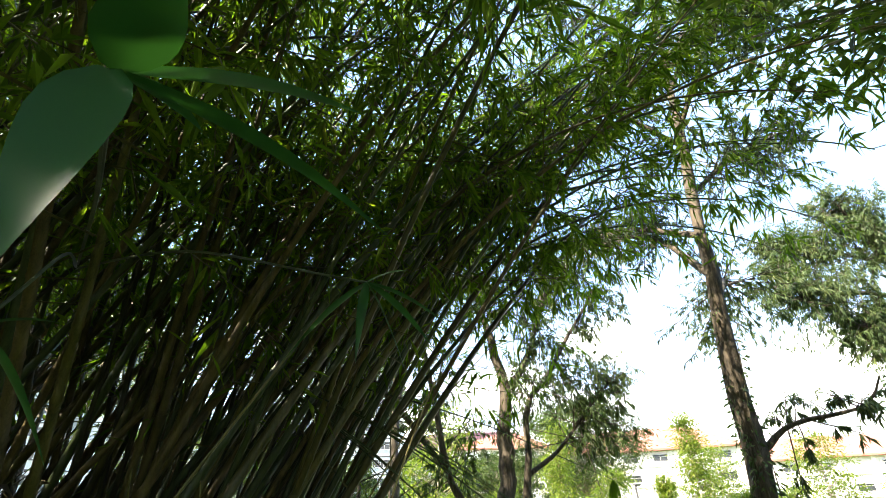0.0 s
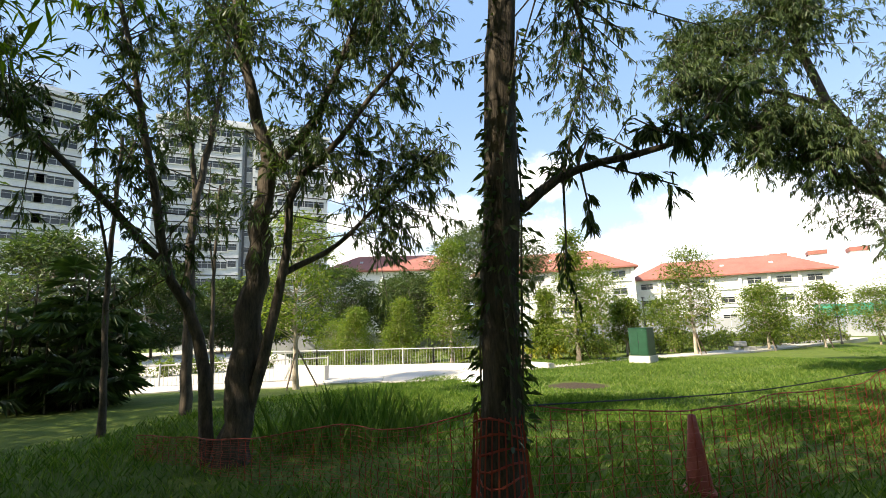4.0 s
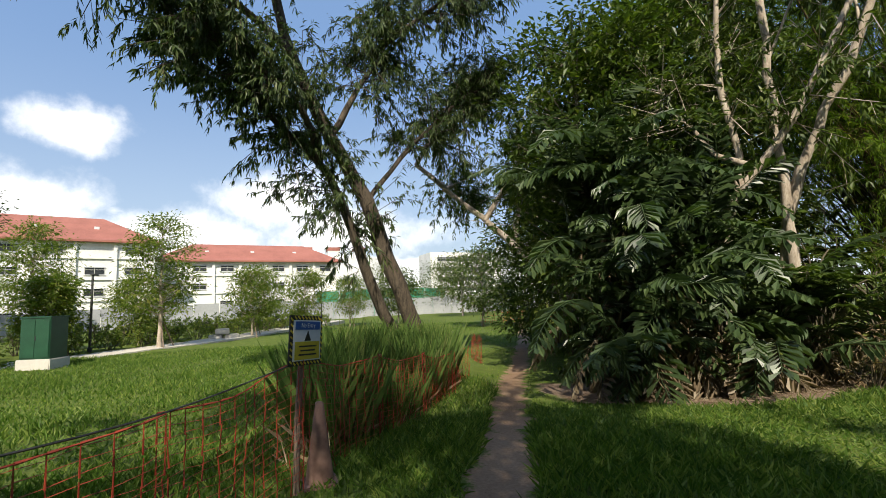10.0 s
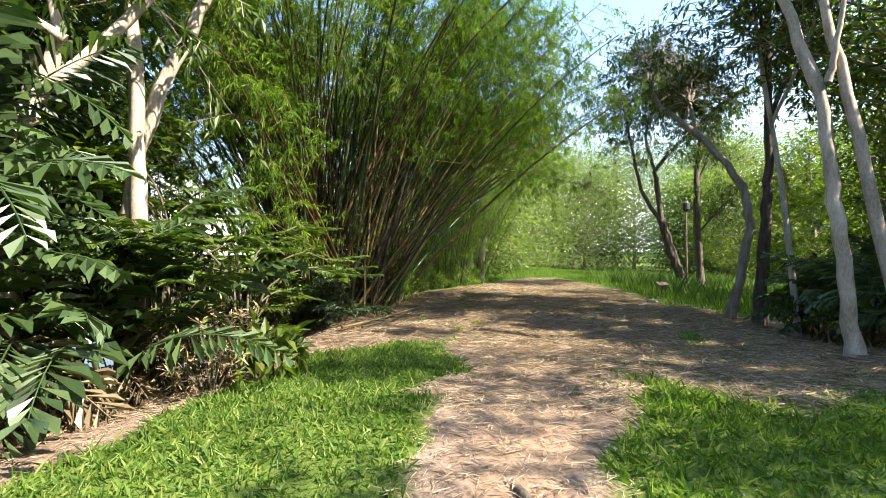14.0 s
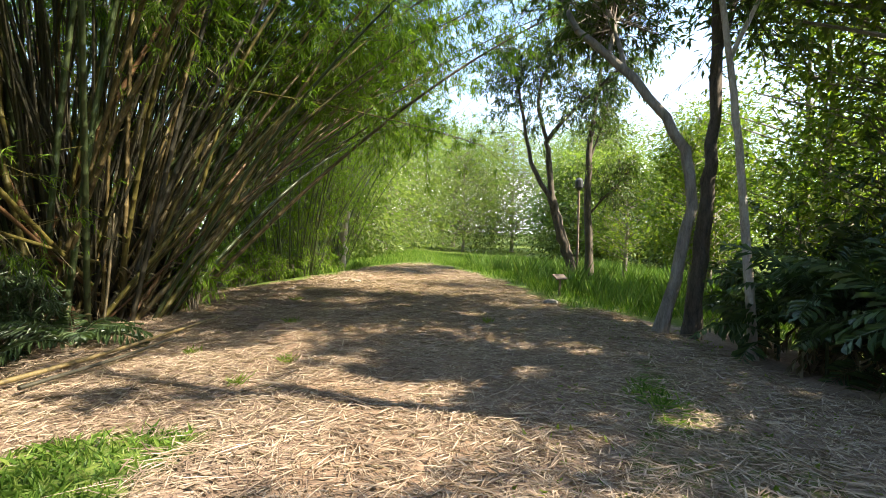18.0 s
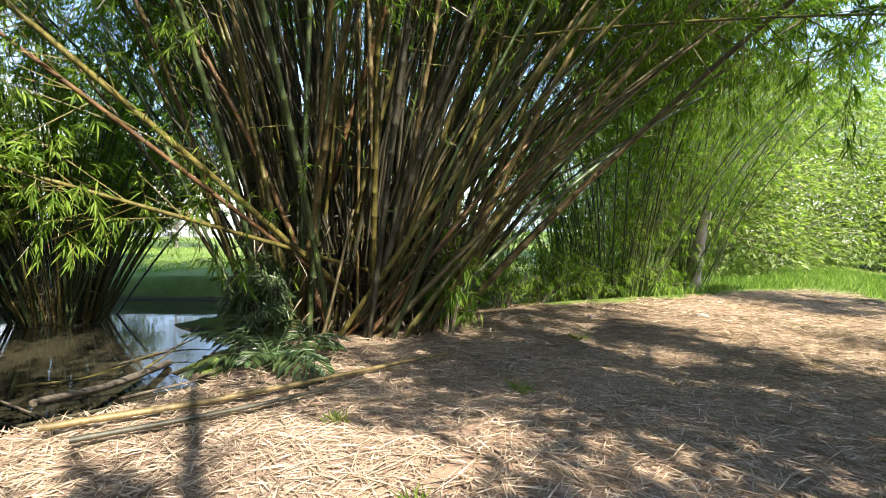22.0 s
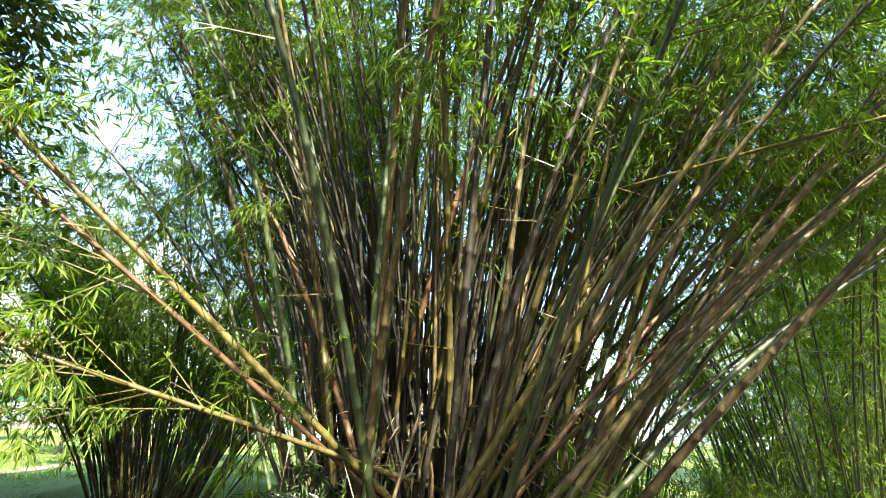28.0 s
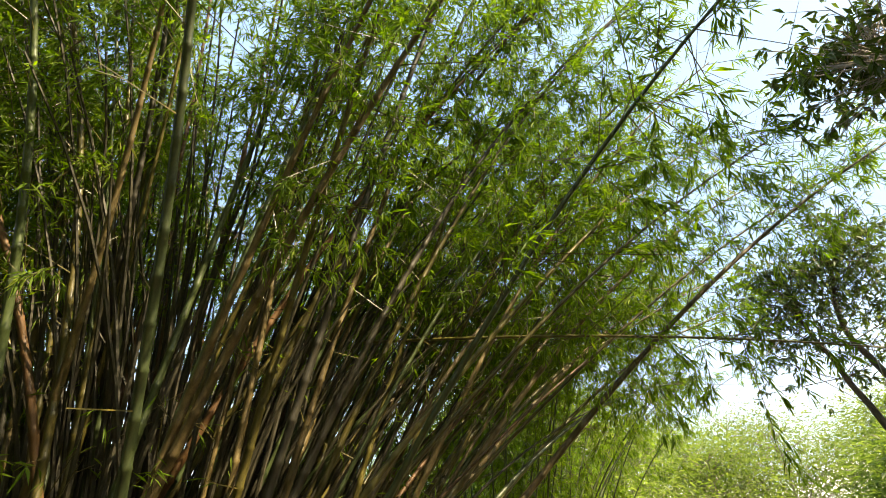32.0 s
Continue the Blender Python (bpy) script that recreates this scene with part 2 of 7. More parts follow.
def tube(acc, pts, radii, sides=6, rough=0.0, cap=False):
    pts = np.asarray(pts, float)
    n = len(pts)
    r = np.broadcast_to(np.asarray(radii, float), (n,))
    d = unit(np.gradient(pts, axis=0))
    ref = np.array([0.3, 0.9, 0.2]) if abs(d[0] @ unit([0.3, 0.9, 0.2])) < 0.9 else np.array([1.0, 0, 0])
    s = unit(np.cross(d, ref))
    u = np.cross(s, d)
    a = np.linspace(0, 2 * np.pi, sides, endpoint=False)
    k = np.ones((n, sides)) if not rough else 1 + rough * RNG.uniform(-1, 1, (n, sides))
    v = pts[:, None] + (r[:, None] * k)[..., None] * (np.cos(a)[None, :, None] * s[:, None] + np.sin(a)[None, :, None] * u[:, None])
    i, j = np.meshgrid(np.arange(n - 1), np.arange(sides), indexing="ij")
    jj = (j + 1) % sides
    f = np.stack([i * sides + j, i * sides + jj, (i + 1) * sides + jj, (i + 1) * sides + j], -1).reshape(-1, 4)
    acc.add(v.reshape(-1, 3), f)
    if cap:
        for row in (0, n - 1):
            ring = v[row]
            w = np.vstack([ring, ring.mean(0)])
            acc.add(w, [[m, (m + 1) % sides, sides] for m in range(sides)])


def tubes(acc, a, b, r, sides=3):
    """Many thin straight sticks at once, from a to b."""
    a, b = np.asarray(a, float), np.asarray(b, float)
    if not len(a):
        return
    r = np.broadcast_to(np.asarray(r, float), (len(a),))
    d = unit(b - a)
    ref = np.where(np.abs(d[:, 2:3]) > 0.8, [[1.0, 0, 0]], [[0, 0, 1.0]])
    s = unit(np.cross(d, ref))
    u = np.cross(s, d)
    g = np.linspace(0, 2 * np.pi, sides, endpoint=False)
    ring = np.cos(g)[None, :, None] * s[:, None] + np.sin(g)[None, :, None] * u[:, None]
    v = np.concatenate([a[:, None] + ring * r[:, None, None], b[:, None] + ring * (0.5 * r)[:, None, None]], 1)
    base = (np.arange(len(a)) * 2 * sides)[:, None, None]
    k = np.arange(sides)
    f = np.stack([k, (k + 1) % sides, (k + 1) % sides + sides, k + sides], -1)[None] + base
    acc.add(v.reshape(-1, 3), f.reshape(-1, 4))


def blades(acc, p, d, up, length, width, widest=0.4, fold=0.25, droop=0.15):
    """Leaves: pointed, folded along the midrib, drooping at the tip."""
    p, d = np.asarray(p, float), unit(d)
    n = len(p)
    if not n:
        return
    length, width = (np.broadcast_to(np.asarray(x, float), (n,))[:, None] for x in (length, width))
    s = unit(np.cross(d, up))
    u = np.cross(s, d)
    mid = p + d * length * widest
    v = np.stack([p, mid + s * width / 2 + u * width * fold, p + d * length - np.array([0, 0, 1.0]) * length * droop, mid - s * width / 2 + u * width * fold], 1)
    base = (np.arange(n) * 4)[:, None, None]
    acc.add(v.reshape(-1, 3), (np.array([[0, 1, 2], [0, 2, 3]])[None] + base).reshape(-1, 3))


def box_bm(x, y, z, bevel=0.0, at=(0, 0, 0)):
    bm = bmesh.new()
    bmesh.ops.create_cube(bm, size=1)
    bmesh.ops.scale(bm, vec=(x, y, z), verts=bm.verts)
    bmesh.ops.translate(bm, vec=at, verts=bm.verts)
    if bevel:
        bmesh.ops.bevel(bm, geom=bm.edges[:], offset=bevel, segments=2, affect="EDGES")
    return bm


def rand_dirs(n, flat=1.0):
    d = RNG.normal(size=(n, 3))
    d[:, 2] *= flat
    return unit(d)


def sway(a, f, seed=0.0):
    """Smooth uneven waves over the plan, about -1 to 1."""
    x, y = a[..., 0], a[..., 1]
    return 0.5 * (np.sin(x * f + 1.3 * np.sin(y * f * 0.7 + seed)) + np.sin(y * f * 1.1 + 1.7 * np.sin(x * f * 0.6 + 2 + seed)))

# ---- materials ----
M_CULM = surface("bamboo_culm", (0.034, 0.031, 0.006), (0.13, 0.104, 0.024), 3, 30, 0.45, 0.2, (6, 6, 1), per_object=0.35)
# near-black cane colour; on the core canes it stands in for interior shade
M_CULM_DARK = surface("bamboo_culm_dark", (0.012, 0.011, 0.006), (0.045, 0.038, 0.02), 3, 30, 0.6, 0.3, (6, 6, 1), per_object=0.3)
M_CULM_RUST = surface("bamboo_culm_rust", (0.045, 0.022, 0.008), (0.14, 0.070, 0.024), 2, 30, 0.6, 0.3, (5, 5, 1), per_object=0.25)
M_CULM_YELLOW = surface("bamboo_culm_yellow", (0.16, 0.12, 0.03), (0.32, 0.25, 0.09), 3, 30, 0.45, 0.2, (6, 6, 1), per_object=0.2)
M_CULM_BROWN = surface("bamboo_culm_brown", (0.048, 0.032, 0.010), (0.155, 0.110, 0.038), 3, 30, 0.6, 0.3, (6, 6, 1), per_object=0.25)
M_CULM_GREEN = surface("bamboo_culm_green", (0.022, 0.035, 0.012), (0.062, 0.082, 0.026), 3, 30, 0.45, 0.2, (6, 6, 1), per_object=0.3)
M_TWIG = surface("twig_bark", (0.05, 0.04, 0.025), (0.13, 0.11, 0.07), 6, 40, 0.8, 0.2)
M_BARK = surface("rough_bark", (0.032, 0.024, 0.016), (0.12, 0.092, 0.064), 5, 26, 0.9, 1.0, (3, 3, 0.7), depth=0.03)
M_BARK_PALE = surface("pale_bark", (0.22, 0.17, 0.12), (0.50, 0.43, 0.35), 3, 25, 0.85, 0.6, (2, 2, 0.7), depth=0.015)
M_BARK_GREY = surface("grey_bark", (0.10, 0.085, 0.065), (0.28, 0.24, 0.19), 4, 25, 0.88, 0.7, (3, 3, 0.6), depth=0.02)
M_LEAF_BAMBOO = leaf_material("bamboo_leaf", [(0.10, (0.060, 0.105, 0.014)), (0.55, (0.13, 0.205, 0.026)), (0.86, (0.21, 0.27, 0.04)), (0.97, (0.36, 0.27, 0.10))], 0.58, 0.6, 0.22)
M_LEAF_GUM = leaf_material("gum_leaf", [(0.1, (0.035, 0.058, 0.022)), (0.6, (0.070, 0.105, 0.036)), (0.95, (0.13, 0.15, 0.05))], 0.30, 0.45, 0.3)
M_LEAF_PALM = leaf_material("palm_leaf", [(0.1, (0.030, 0.052, 0.020)), (0.6, (0.060, 0.098, 0.036)), (0.95, (0.11, 0.15, 0.055))], 0.28, 0.38, 0.5)
M_LEAF_BROAD = leaf_material("broad_leaf", [(0.1, (0.036, 0.060, 0.013)), (0.6, (0.080, 0.120, 0.024)), (0.95, (0.16, 0.18, 0.045))], 0.33)
M_LEAF_YOUNG = leaf_material("young_leaf", [(0.1, (0.075, 0.115, 0.020)), (0.6, (0.155, 0.20, 0.04)), (0.95, (0.26, 0.245, 0.07))], 0.55)
M_LEAF_YELLOW = leaf_material("yellow_leaf", [(0.1, (0.20, 0.22, 0.03)), (0.9, (0.48, 0.42, 0.05))], 0.35)
M_LEAF_WILLOW = leaf_material("willow_leaf", [(0.1, (0.085, 0.115, 0.040)), (0.6, (0.155, 0.19, 0.075)), (0.95, (0.24, 0.25, 0.12))], 0.6)
M_LEAF_FRESH = leaf_material("fresh_bamboo_leaf", [(0.1, (0.022, 0.085, 0.034)), (0.9, (0.045, 0.135, 0.055))], 0.35, 0.35, 0.5)
M_LEAF_DEAD = leaf_material("dead_leaf", [(0.1, (0.20, 0.13, 0.07)), (0.6, (0.34, 0.25, 0.15)), (0.95, (0.48, 0.40, 0.28))], 0.2, 0.75, 0.2)
M_FROND_DEAD = leaf_material("withered_frond", [(0.1, (0.08, 0.055, 0.032)), (0.6, (0.21, 0.16, 0.105)), (0.95, (0.40, 0.34, 0.26))], 0.2, 0.75, 0.2)
M_GRASS = leaf_material("grass_blade", [(0.1, (0.045, 0.095, 0.015)), (0.55, (0.112, 0.190, 0.030)), (0.95, (0.27, 0.31, 0.085))], 0.42, 0.5, 0.3)
M_REED = leaf_material("reed_blade", [(0.1, (0.065, 0.12, 0.026)), (0.75, (0.14, 0.215, 0.055)), (0.985, (0.30, 0.27, 0.12))], 0.35, 0.5, 0.3)
M_METAL = surface("painted_steel", (0.30, 0.30, 0.29), (0.45, 0.44, 0.42), 3, 60, 0.5, 0.05)
M_DARKMETAL = surface("dark_steel", (0.02, 0.02, 0.02), (0.05, 0.05, 0.05), 3, 60, 0.5, 0.05)
M_CONCRETE = surface("concrete", (0.42, 0.40, 0.36), (0.58, 0.55, 0.50), 0.8, 30, 0.85, 0.2)
M_PAVING = surface("plaza_paving", (0.46, 0.41, 0.35), (0.60, 0.55, 0.48), 0.5, 14, 0.85, 0.1)
M_WALLWHITE = surface("white_render", (0.62, 0.61, 0.58), (0.78, 0.77, 0.74), 0.25, 4, 0.8, 0.05)
M_WALLGREY = surface("grey_render", (0.50, 0.51, 0.52), (0.64, 0.65, 0.66), 0.25, 4, 0.8, 0.05)
M_ROOF = surface("red_roof_tiles", (0.24, 0.088, 0.066), (0.34, 0.13, 0.10), 0.4, 5, 0.8, 0.2)
M_WINDOW = surface("window_glass", (0.015, 0.018, 0.02), (0.05, 0.055, 0.06), 0.3, 3, 0.15, 0.0)
M_BOX = surface("green_cabinet", (0.008, 0.045, 0.022), (0.014, 0.07, 0.034), 3, 40, 0.4, 0.05)
M_HOARD = surface("green_hoarding", (0.03, 0.24, 0.14), (0.05, 0.32, 0.20), 0.4, 4, 0.7, 0.05)
M_GREYFENCE = surface("grey_hoarding", (0.27, 0.28, 0.29), (0.36, 0.37, 0.38), 0.3, 4, 0.7, 0.05)
M_NET = surface("orange_net", (0.24, 0.028, 0.014), (0.40, 0.062, 0.026), 4, 30, 0.6, 0.1)
M_CONE_DUSTY = surface("dusty_cone", (0.14, 0.075, 0.055), (0.22, 0.13, 0.10), 4, 30, 0.8, 0.1)
M_CONE = surface("faded_cone", (0.30, 0.05, 0.03), (0.42, 0.10, 0.07), 4, 30, 0.6, 0.1)
M_SHEET = surface("white_tarpaulin", (0.62, 0.62, 0.63), (0.80, 0.80, 0.80), 2, 12, 0.6, 0.5, depth=0.05)
M_POSTWOOD = surface("weathered_wood", (0.10, 0.07, 0.05), (0.26, 0.19, 0.14), 4, 30, 0.9, 0.6, (4, 4, 0.6))
M_LITTER = leaf_material("straw_litter", [(0.05, (0.10, 0.06, 0.04)), (0.5, (0.27, 0.20, 0.145)), (0.9, (0.48, 0.375, 0.28))], 0.15, 0.8, 0.15)


def ground_material():
    n = Nodes("earth_and_turf")
    pos = n.add("ShaderNodeTexCoord").outputs["Object"]
    big, mid, fine = n.noise(pos, 0.35), n.noise(pos, 2.2), n.noise(pos, 28.0, 6.0)
    grass = n.ramp(n.calc("ADD", n.calc("MULTIPLY", mid, 0.5), n.calc("MULTIPLY", fine, 0.5)), [(0.3, (0.040, 0.066, 0.010)), (0.5, (0.085, 0.130, 0.020)), (0.72, (0.17, 0.19, 0.05))])
    grass = n.mix(n.calc("MULTIPLY", big, 0.5), grass, (0.10, 0.11, 0.03))
    soil = n.ramp(n.calc("ADD", n.calc("MULTIPLY", mid, 0.45), n.calc("MULTIPLY", fine, 0.55)), [(0.3, (0.11, 0.068, 0.048)), (0.5, (0.21, 0.145, 0.105)), (0.7, (0.33, 0.25, 0.185))])
    bare = n.ramp(n.calc("ADD", n.calc("MULTIPLY", big, 0.5), n.calc("MULTIPLY", fine, 0.5)), [(0.3, (0.16, 0.095, 0.058)), (0.7, (0.33, 0.225, 0.15))])
    mud = n.ramp(fine, [(0.3, (0.035, 0.026, 0.018)), (0.7, (0.085, 0.062, 0.042))])
    ragged = n.calc("MULTIPLY", n.calc("SUBTRACT", n.calc("ADD", n.calc("MULTIPLY", mid, 0.5), n.calc("MULTIPLY", fine, 0.5)), 0.5), 1.6)
    col = grass
    for attr, layer in (("litter", soil), ("bare", bare), ("mud", mud)):
        a = n.tree.nodes.new("ShaderNodeAttribute")
        a.attribute_name = attr
        f = n.add("ShaderNodeMapRange", Value=n.calc("ADD", a.outputs["Fac"], ragged), From_Min=0.36, From_Max=0.64)
        col = n.mix(f.outputs[0], col, layer)
    bmp = n.add("ShaderNodeBump", Height=n.calc("ADD", fine, mid), Strength=0.7, Distance=0.03)
    p = n.add("ShaderNodeBsdfPrincipled", Base_Color=col, Roughness=0.95, Normal=bmp.outputs["Normal"])
    p.inputs["Specular IOR Level"].default_value = 0.15
    n.link(p.outputs[0], n.out.inputs["Surface"])
    return n.mat


def water_material():
    n = Nodes("pond_water")
    pos = n.add("ShaderNodeTexCoord").outputs["Object"]
    bmp = n.add("ShaderNodeBump", Height=n.noise(pos, 3.0, 3.0), Strength=0.06, Distance=0.05)
    col = n.ramp(n.noise(pos, 0.6), [(0.3, (0.012, 0.012, 0.008)), (0.7, (0.03, 0.026, 0.015))])
    p = n.add("ShaderNodeBsdfPrincipled", Base_Color=col, Roughness=0.04, IOR=1.33, Normal=bmp.outputs["Normal"])
    n.link(p.outputs[0], n.out.inputs["Surface"])
    return n.mat


M_GROUND, M_WATER = ground_material(), water_material()

# ---- ground: one sheet to the horizon ----
def step(v, a, b):
    u = np.clip((v - a) / (b - a), 0, 1)
    return u * u * (3 - 2 * u)


def near_line(p, line):
    """Distance in plan from points to a line of points."""
    best = np.full(p.shape[:-1], 1e9)
    for a, b in zip(line[:-1], line[1:]):
        a, b = np.array(a, float), np.array(b, float)
        t = np.clip(((p - a) @ (b - a)) / ((b - a) @ (b - a)), 0, 1)
        best = np.minimum(best, np.linalg.norm(p - a - t[..., None] * (b - a), axis=-1))
    return best


NARROW = [(-4.4, 0.6), (-5.6, 2.4), (-7.5, 3.7), (-9.4, 4.8), (-13.9, 7.3), (-17.5, 9.6), (-23.6, 13.2), (-48, 27)]
POND = [(-12.2, 15.8), (-15.5, 15.9), (-15.0, 17.9), (-18.0, 17.6), (-21.0, 18.8), (-17.5, 22.0), (-15.0, 25.0)]
WATER_Z = -1.32


def trail_edges(y):
    left = np.interp(y, [2, 5, 8, 12, 13.6, 15.4, 17, 20, 24, 28, 34, 60], [-5.3, -5.6, -5.7, -5.9, -5.8, -7.6, -8.4, -8.0, -7.3, -5.6, -3.0, -1.5])
    right = np.interp(y, [2, 5, 8, 10.3, 11.5, 14.8, 17, 20, 24, 28, 34, 60], [-4.3, -4.5, -4.45, -4.0, -3.6, -1.8, -0.9, -0.6, -0.6, -1.0, -2.2, -0.9])
    return left, right


def height(p):
    x, y = p[..., 0], p[..., 1]
    z = -0.32 * step(-x, 5, 14) - 0.25 * step(-x, 20, 45) - 0.5 * step(-y, 8, 26) * step(-x, 0, 8)
    left, right = trail_edges(y)
    on = step(y, 10, 15)
    off = np.maximum(left - x, x - right)
    z = z * (1 - on) + on * (-0.05 - 0.30 * step(off, 0.2, 2.5) - 0.25 * step(off, 2, 8))
    z -= 0.18 * step(-x, 8.2, 10.5) * step(y, 5.5, 8) * (1 - step(y, 12, 14))
    d = near_line(p, POND)
    shore = 3.0 + 0.3 * sway(p, 0.9)
    z = np.where(d < shore + 3.5, np.minimum(z, -1.9 + 1.75 * step(d, shore - 2.2, shore + 0.9) + 0 * x), z)
    z += 0.05 * sway(p, 0.8) * (0.4 + 0.6 * step(-x, 7, 12)) + 0.015 * sway(p, 3.1, 4)
    z += 0.24 * np.exp(-(((x - 0.3) / 1.6) ** 2) - ((y - 12.3) / 2.2) ** 2)
    z -= 0.05 * np.exp(-((near_line(p, NARROW) / 0.3) ** 2))
    return z


def masks(p):
    x, y = p[..., 0], p[..., 1]
    left, right = trail_edges(y)
    wob = 0.25 * sway(p, 2.3) + 0.12 * sway(p, 6.0, 3)
    inside = np.minimum(x - left, right - x) + wob
    litter = step(inside, -0.3, 0.3) * step(y, 1.0, 4.0) * (1 - step(y, 28, 36))
    # strewn ground under the palms and round the bamboo
    palms = near_line(p, [(-11.6, 8.0), (-9.9, 8.9), (-9.7, 11), (-9.3, 14), (-9.5, 17)])
    litter = np.maximum(litter, 1 - step(palms + wob, 0.9, 1.7))
    litter = np.maximum(litter, 1 - step(near_line(p, [(-8.8, 17), (-8.6, 19.5), (-8.4, 22)]) + wob, 1.2, 2.0))
    litter = np.maximum(litter, 1 - step(near_line(p, [(-8.0, 14.7), (-9.6, 15.6), (-9.8, 17)]) + wob, 1.1, 1.9))
    litter = np.maximum(litter, 1 - step(near_line(p, [(-10.3, 13.6), (-12.5, 13.8), (-15.5, 14.6)]) + wob, 1.6, 2.4))
    right_side = near_line(p, [(0.2, 13.5), (0.7, 17.5)])
    litter = np.maximum(litter, (1 - step(right_side + wob, 1.3, 2.3)) * 0.85)
    litter = np.maximum(litter, (1 - step(near_line(p, [(-2.2, 11.8), (-0.6, 13.4)]) + wob, 1.0, 1.9)) * 0.5)
    # green islands in the straw
    for cx, cy, r in ((-6.4, 12.2, 1.1), (-7.2, 11.4, 0.9)):
        litter *= step(np.hypot(x - cx, y - cy) + wob, r * 0.55, r)
    narrow = near_line(p, NARROW) + 0.07 * sway(p, 4.1)
    bare = 1 - step(narrow, 0.16, 0.36)
    mid = np.abs(x - 0.5 * (left + right)) / np.maximum(right - left, 0.2)
    bare = np.maximum(bare, 0.62 * (1 - step(mid + 0.12 * sway(p, 1.7), 0.16, 0.42)) * litter * step(y, 3, 6) * (1 - step(y, 30, 40)))
    mud = 1 - step(height(p), WATER_Z - 0.02, WATER_Z + 0.16)
    mud = np.maximum(mud, 0.8 * (1 - step(np.hypot((x + 13.0) * 0.7, y + 5.3) + 0.4 * sway(p, 2.0), 0.5, 1.1)))
    return litter, bare, mud


def axis(lo, hi, fine, far):
    inner = np.arange(lo, hi + 1e-6, fine)
    return np.r_[-np.array(far[::-1]) + lo, inner, np.array(far) + hi]


gx = axis(-30, 9, 0.26, [1, 3, 6, 10, 16, 25, 45, 90, 200, 500, 1500])
gy = axis(-20, 42, 0.26, [1, 3, 6, 10, 16, 25, 45, 90, 200, 500, 1500])
gp = np.stack(np.meshgrid(gx, gy, indexing="ij"), -1)
gz = height(gp)
nx, ny = len(gx), len(gy)
i, j = np.meshgrid(np.arange(nx - 1), np.arange(ny - 1), indexing="ij")
sheet = Acc()
sheet.add(np.concatenate([gp, gz[..., None]], -1).reshape(-1, 3), np.stack([i * ny + j, (i + 1) * ny + j, (i + 1) * ny + j + 1, i * ny + j + 1], -1).reshape(-1, 4))
ground_mesh = sheet.mesh("ground", smooth=True)
for attr, values in zip(("litter", "bare", "mud"), masks(gp)):
    ground_mesh.attributes.new(attr, "FLOAT", "POINT").data.foreach_set("value", values.astype(np.float32).ravel())
ground = tagged(part("ground", ground_mesh, M_GROUND), "uneven park turf with a trodden straw-strewn earth trail", "ground", kind="structure")


def on_ground(x, y, dip=0.03):
    return float(height(np.array([x, y], float))) - dip


water = Acc()
ww = np.array([(-27, 11.0), (-8.2, 11.0), (-8.2, 31), (-27, 31)], float)
water.add(np.c_[ww, np.full(4, WATER_Z)], [[0, 1, 2, 3]])
tagged(part("water", water, M_WATER), "still dark pond water mirroring trees and sky", "water", kind="structure")

# ---- plants ----
SUN_SPOTS = [(-5.7, 14.55, 1.1, 0.6), (-4.7, 13.75, 1.1, 0.65), (-4.3, 14.55, 0.6, 0.16), (-6.7, 15.75, 0.75, 0.45), (-7.7, 15.5, 0.6, 0.3), (-6.1, 16.1, 0.6, 0.4), (-4.7, 8.3, 0.45, 0.3), (-7.1, 10.5, 0.7, 0.22), (-7.6, 8.6, 0.6, 0.3), (-5.2, 20.6, 0.8, 0.3), (-7.1, 21.3, 0.7, 0.4), (-3.3, 10.6, 0.6, 0.3), (-8.3, 7.2, 0.8, 0.45), (-6.8, 7.1, 0.7, 0.35), (-9.3, 8.1, 0.7, 0.35), (-6.3, 9.3, 0.6, 0.25), (-10.6, 6.4, 0.8, 0.4)]


def sun_gap(p):
    """Where the crowns east of the trail are thin enough to let the sun through to the ground."""
    g = p[:, :2] - p[:, 2:3] * np.array([SUN_WAY.x, SUN_WAY.y]) / SUN_WAY.z
    x, y = g[:, 0], g[:, 1]
    n = 0.62 * sway(g * [1.0, 2.1], 2.1) + 0.5 * sway(g * [1.0, 1.7], 6.3, 3)
    limit = 0.40 + 0.15 * (1 - step(x, -9.6, -8.6)) * (1 - step(y, 12.5, 14)) + 2.0 * (1 - step(y, 4.5, 6.0)) + 2.0 * step(y, 27, 30)
    limit -= 0.25 * step(y, 15.5, 17) * (1 - step(x, -8.4, -7.6)) * step(x, -17, -15)
    gap = n > limit
    for cx, cy, rx, ry in SUN_SPOTS:
        gap |= np.hypot((x - cx) / (rx + 0.22), (y - cy) / (ry + 0.22)) + 0.2 * sway(g, 5.1, 1) < 1
    return gap & (p[:, 0] > -3.2)


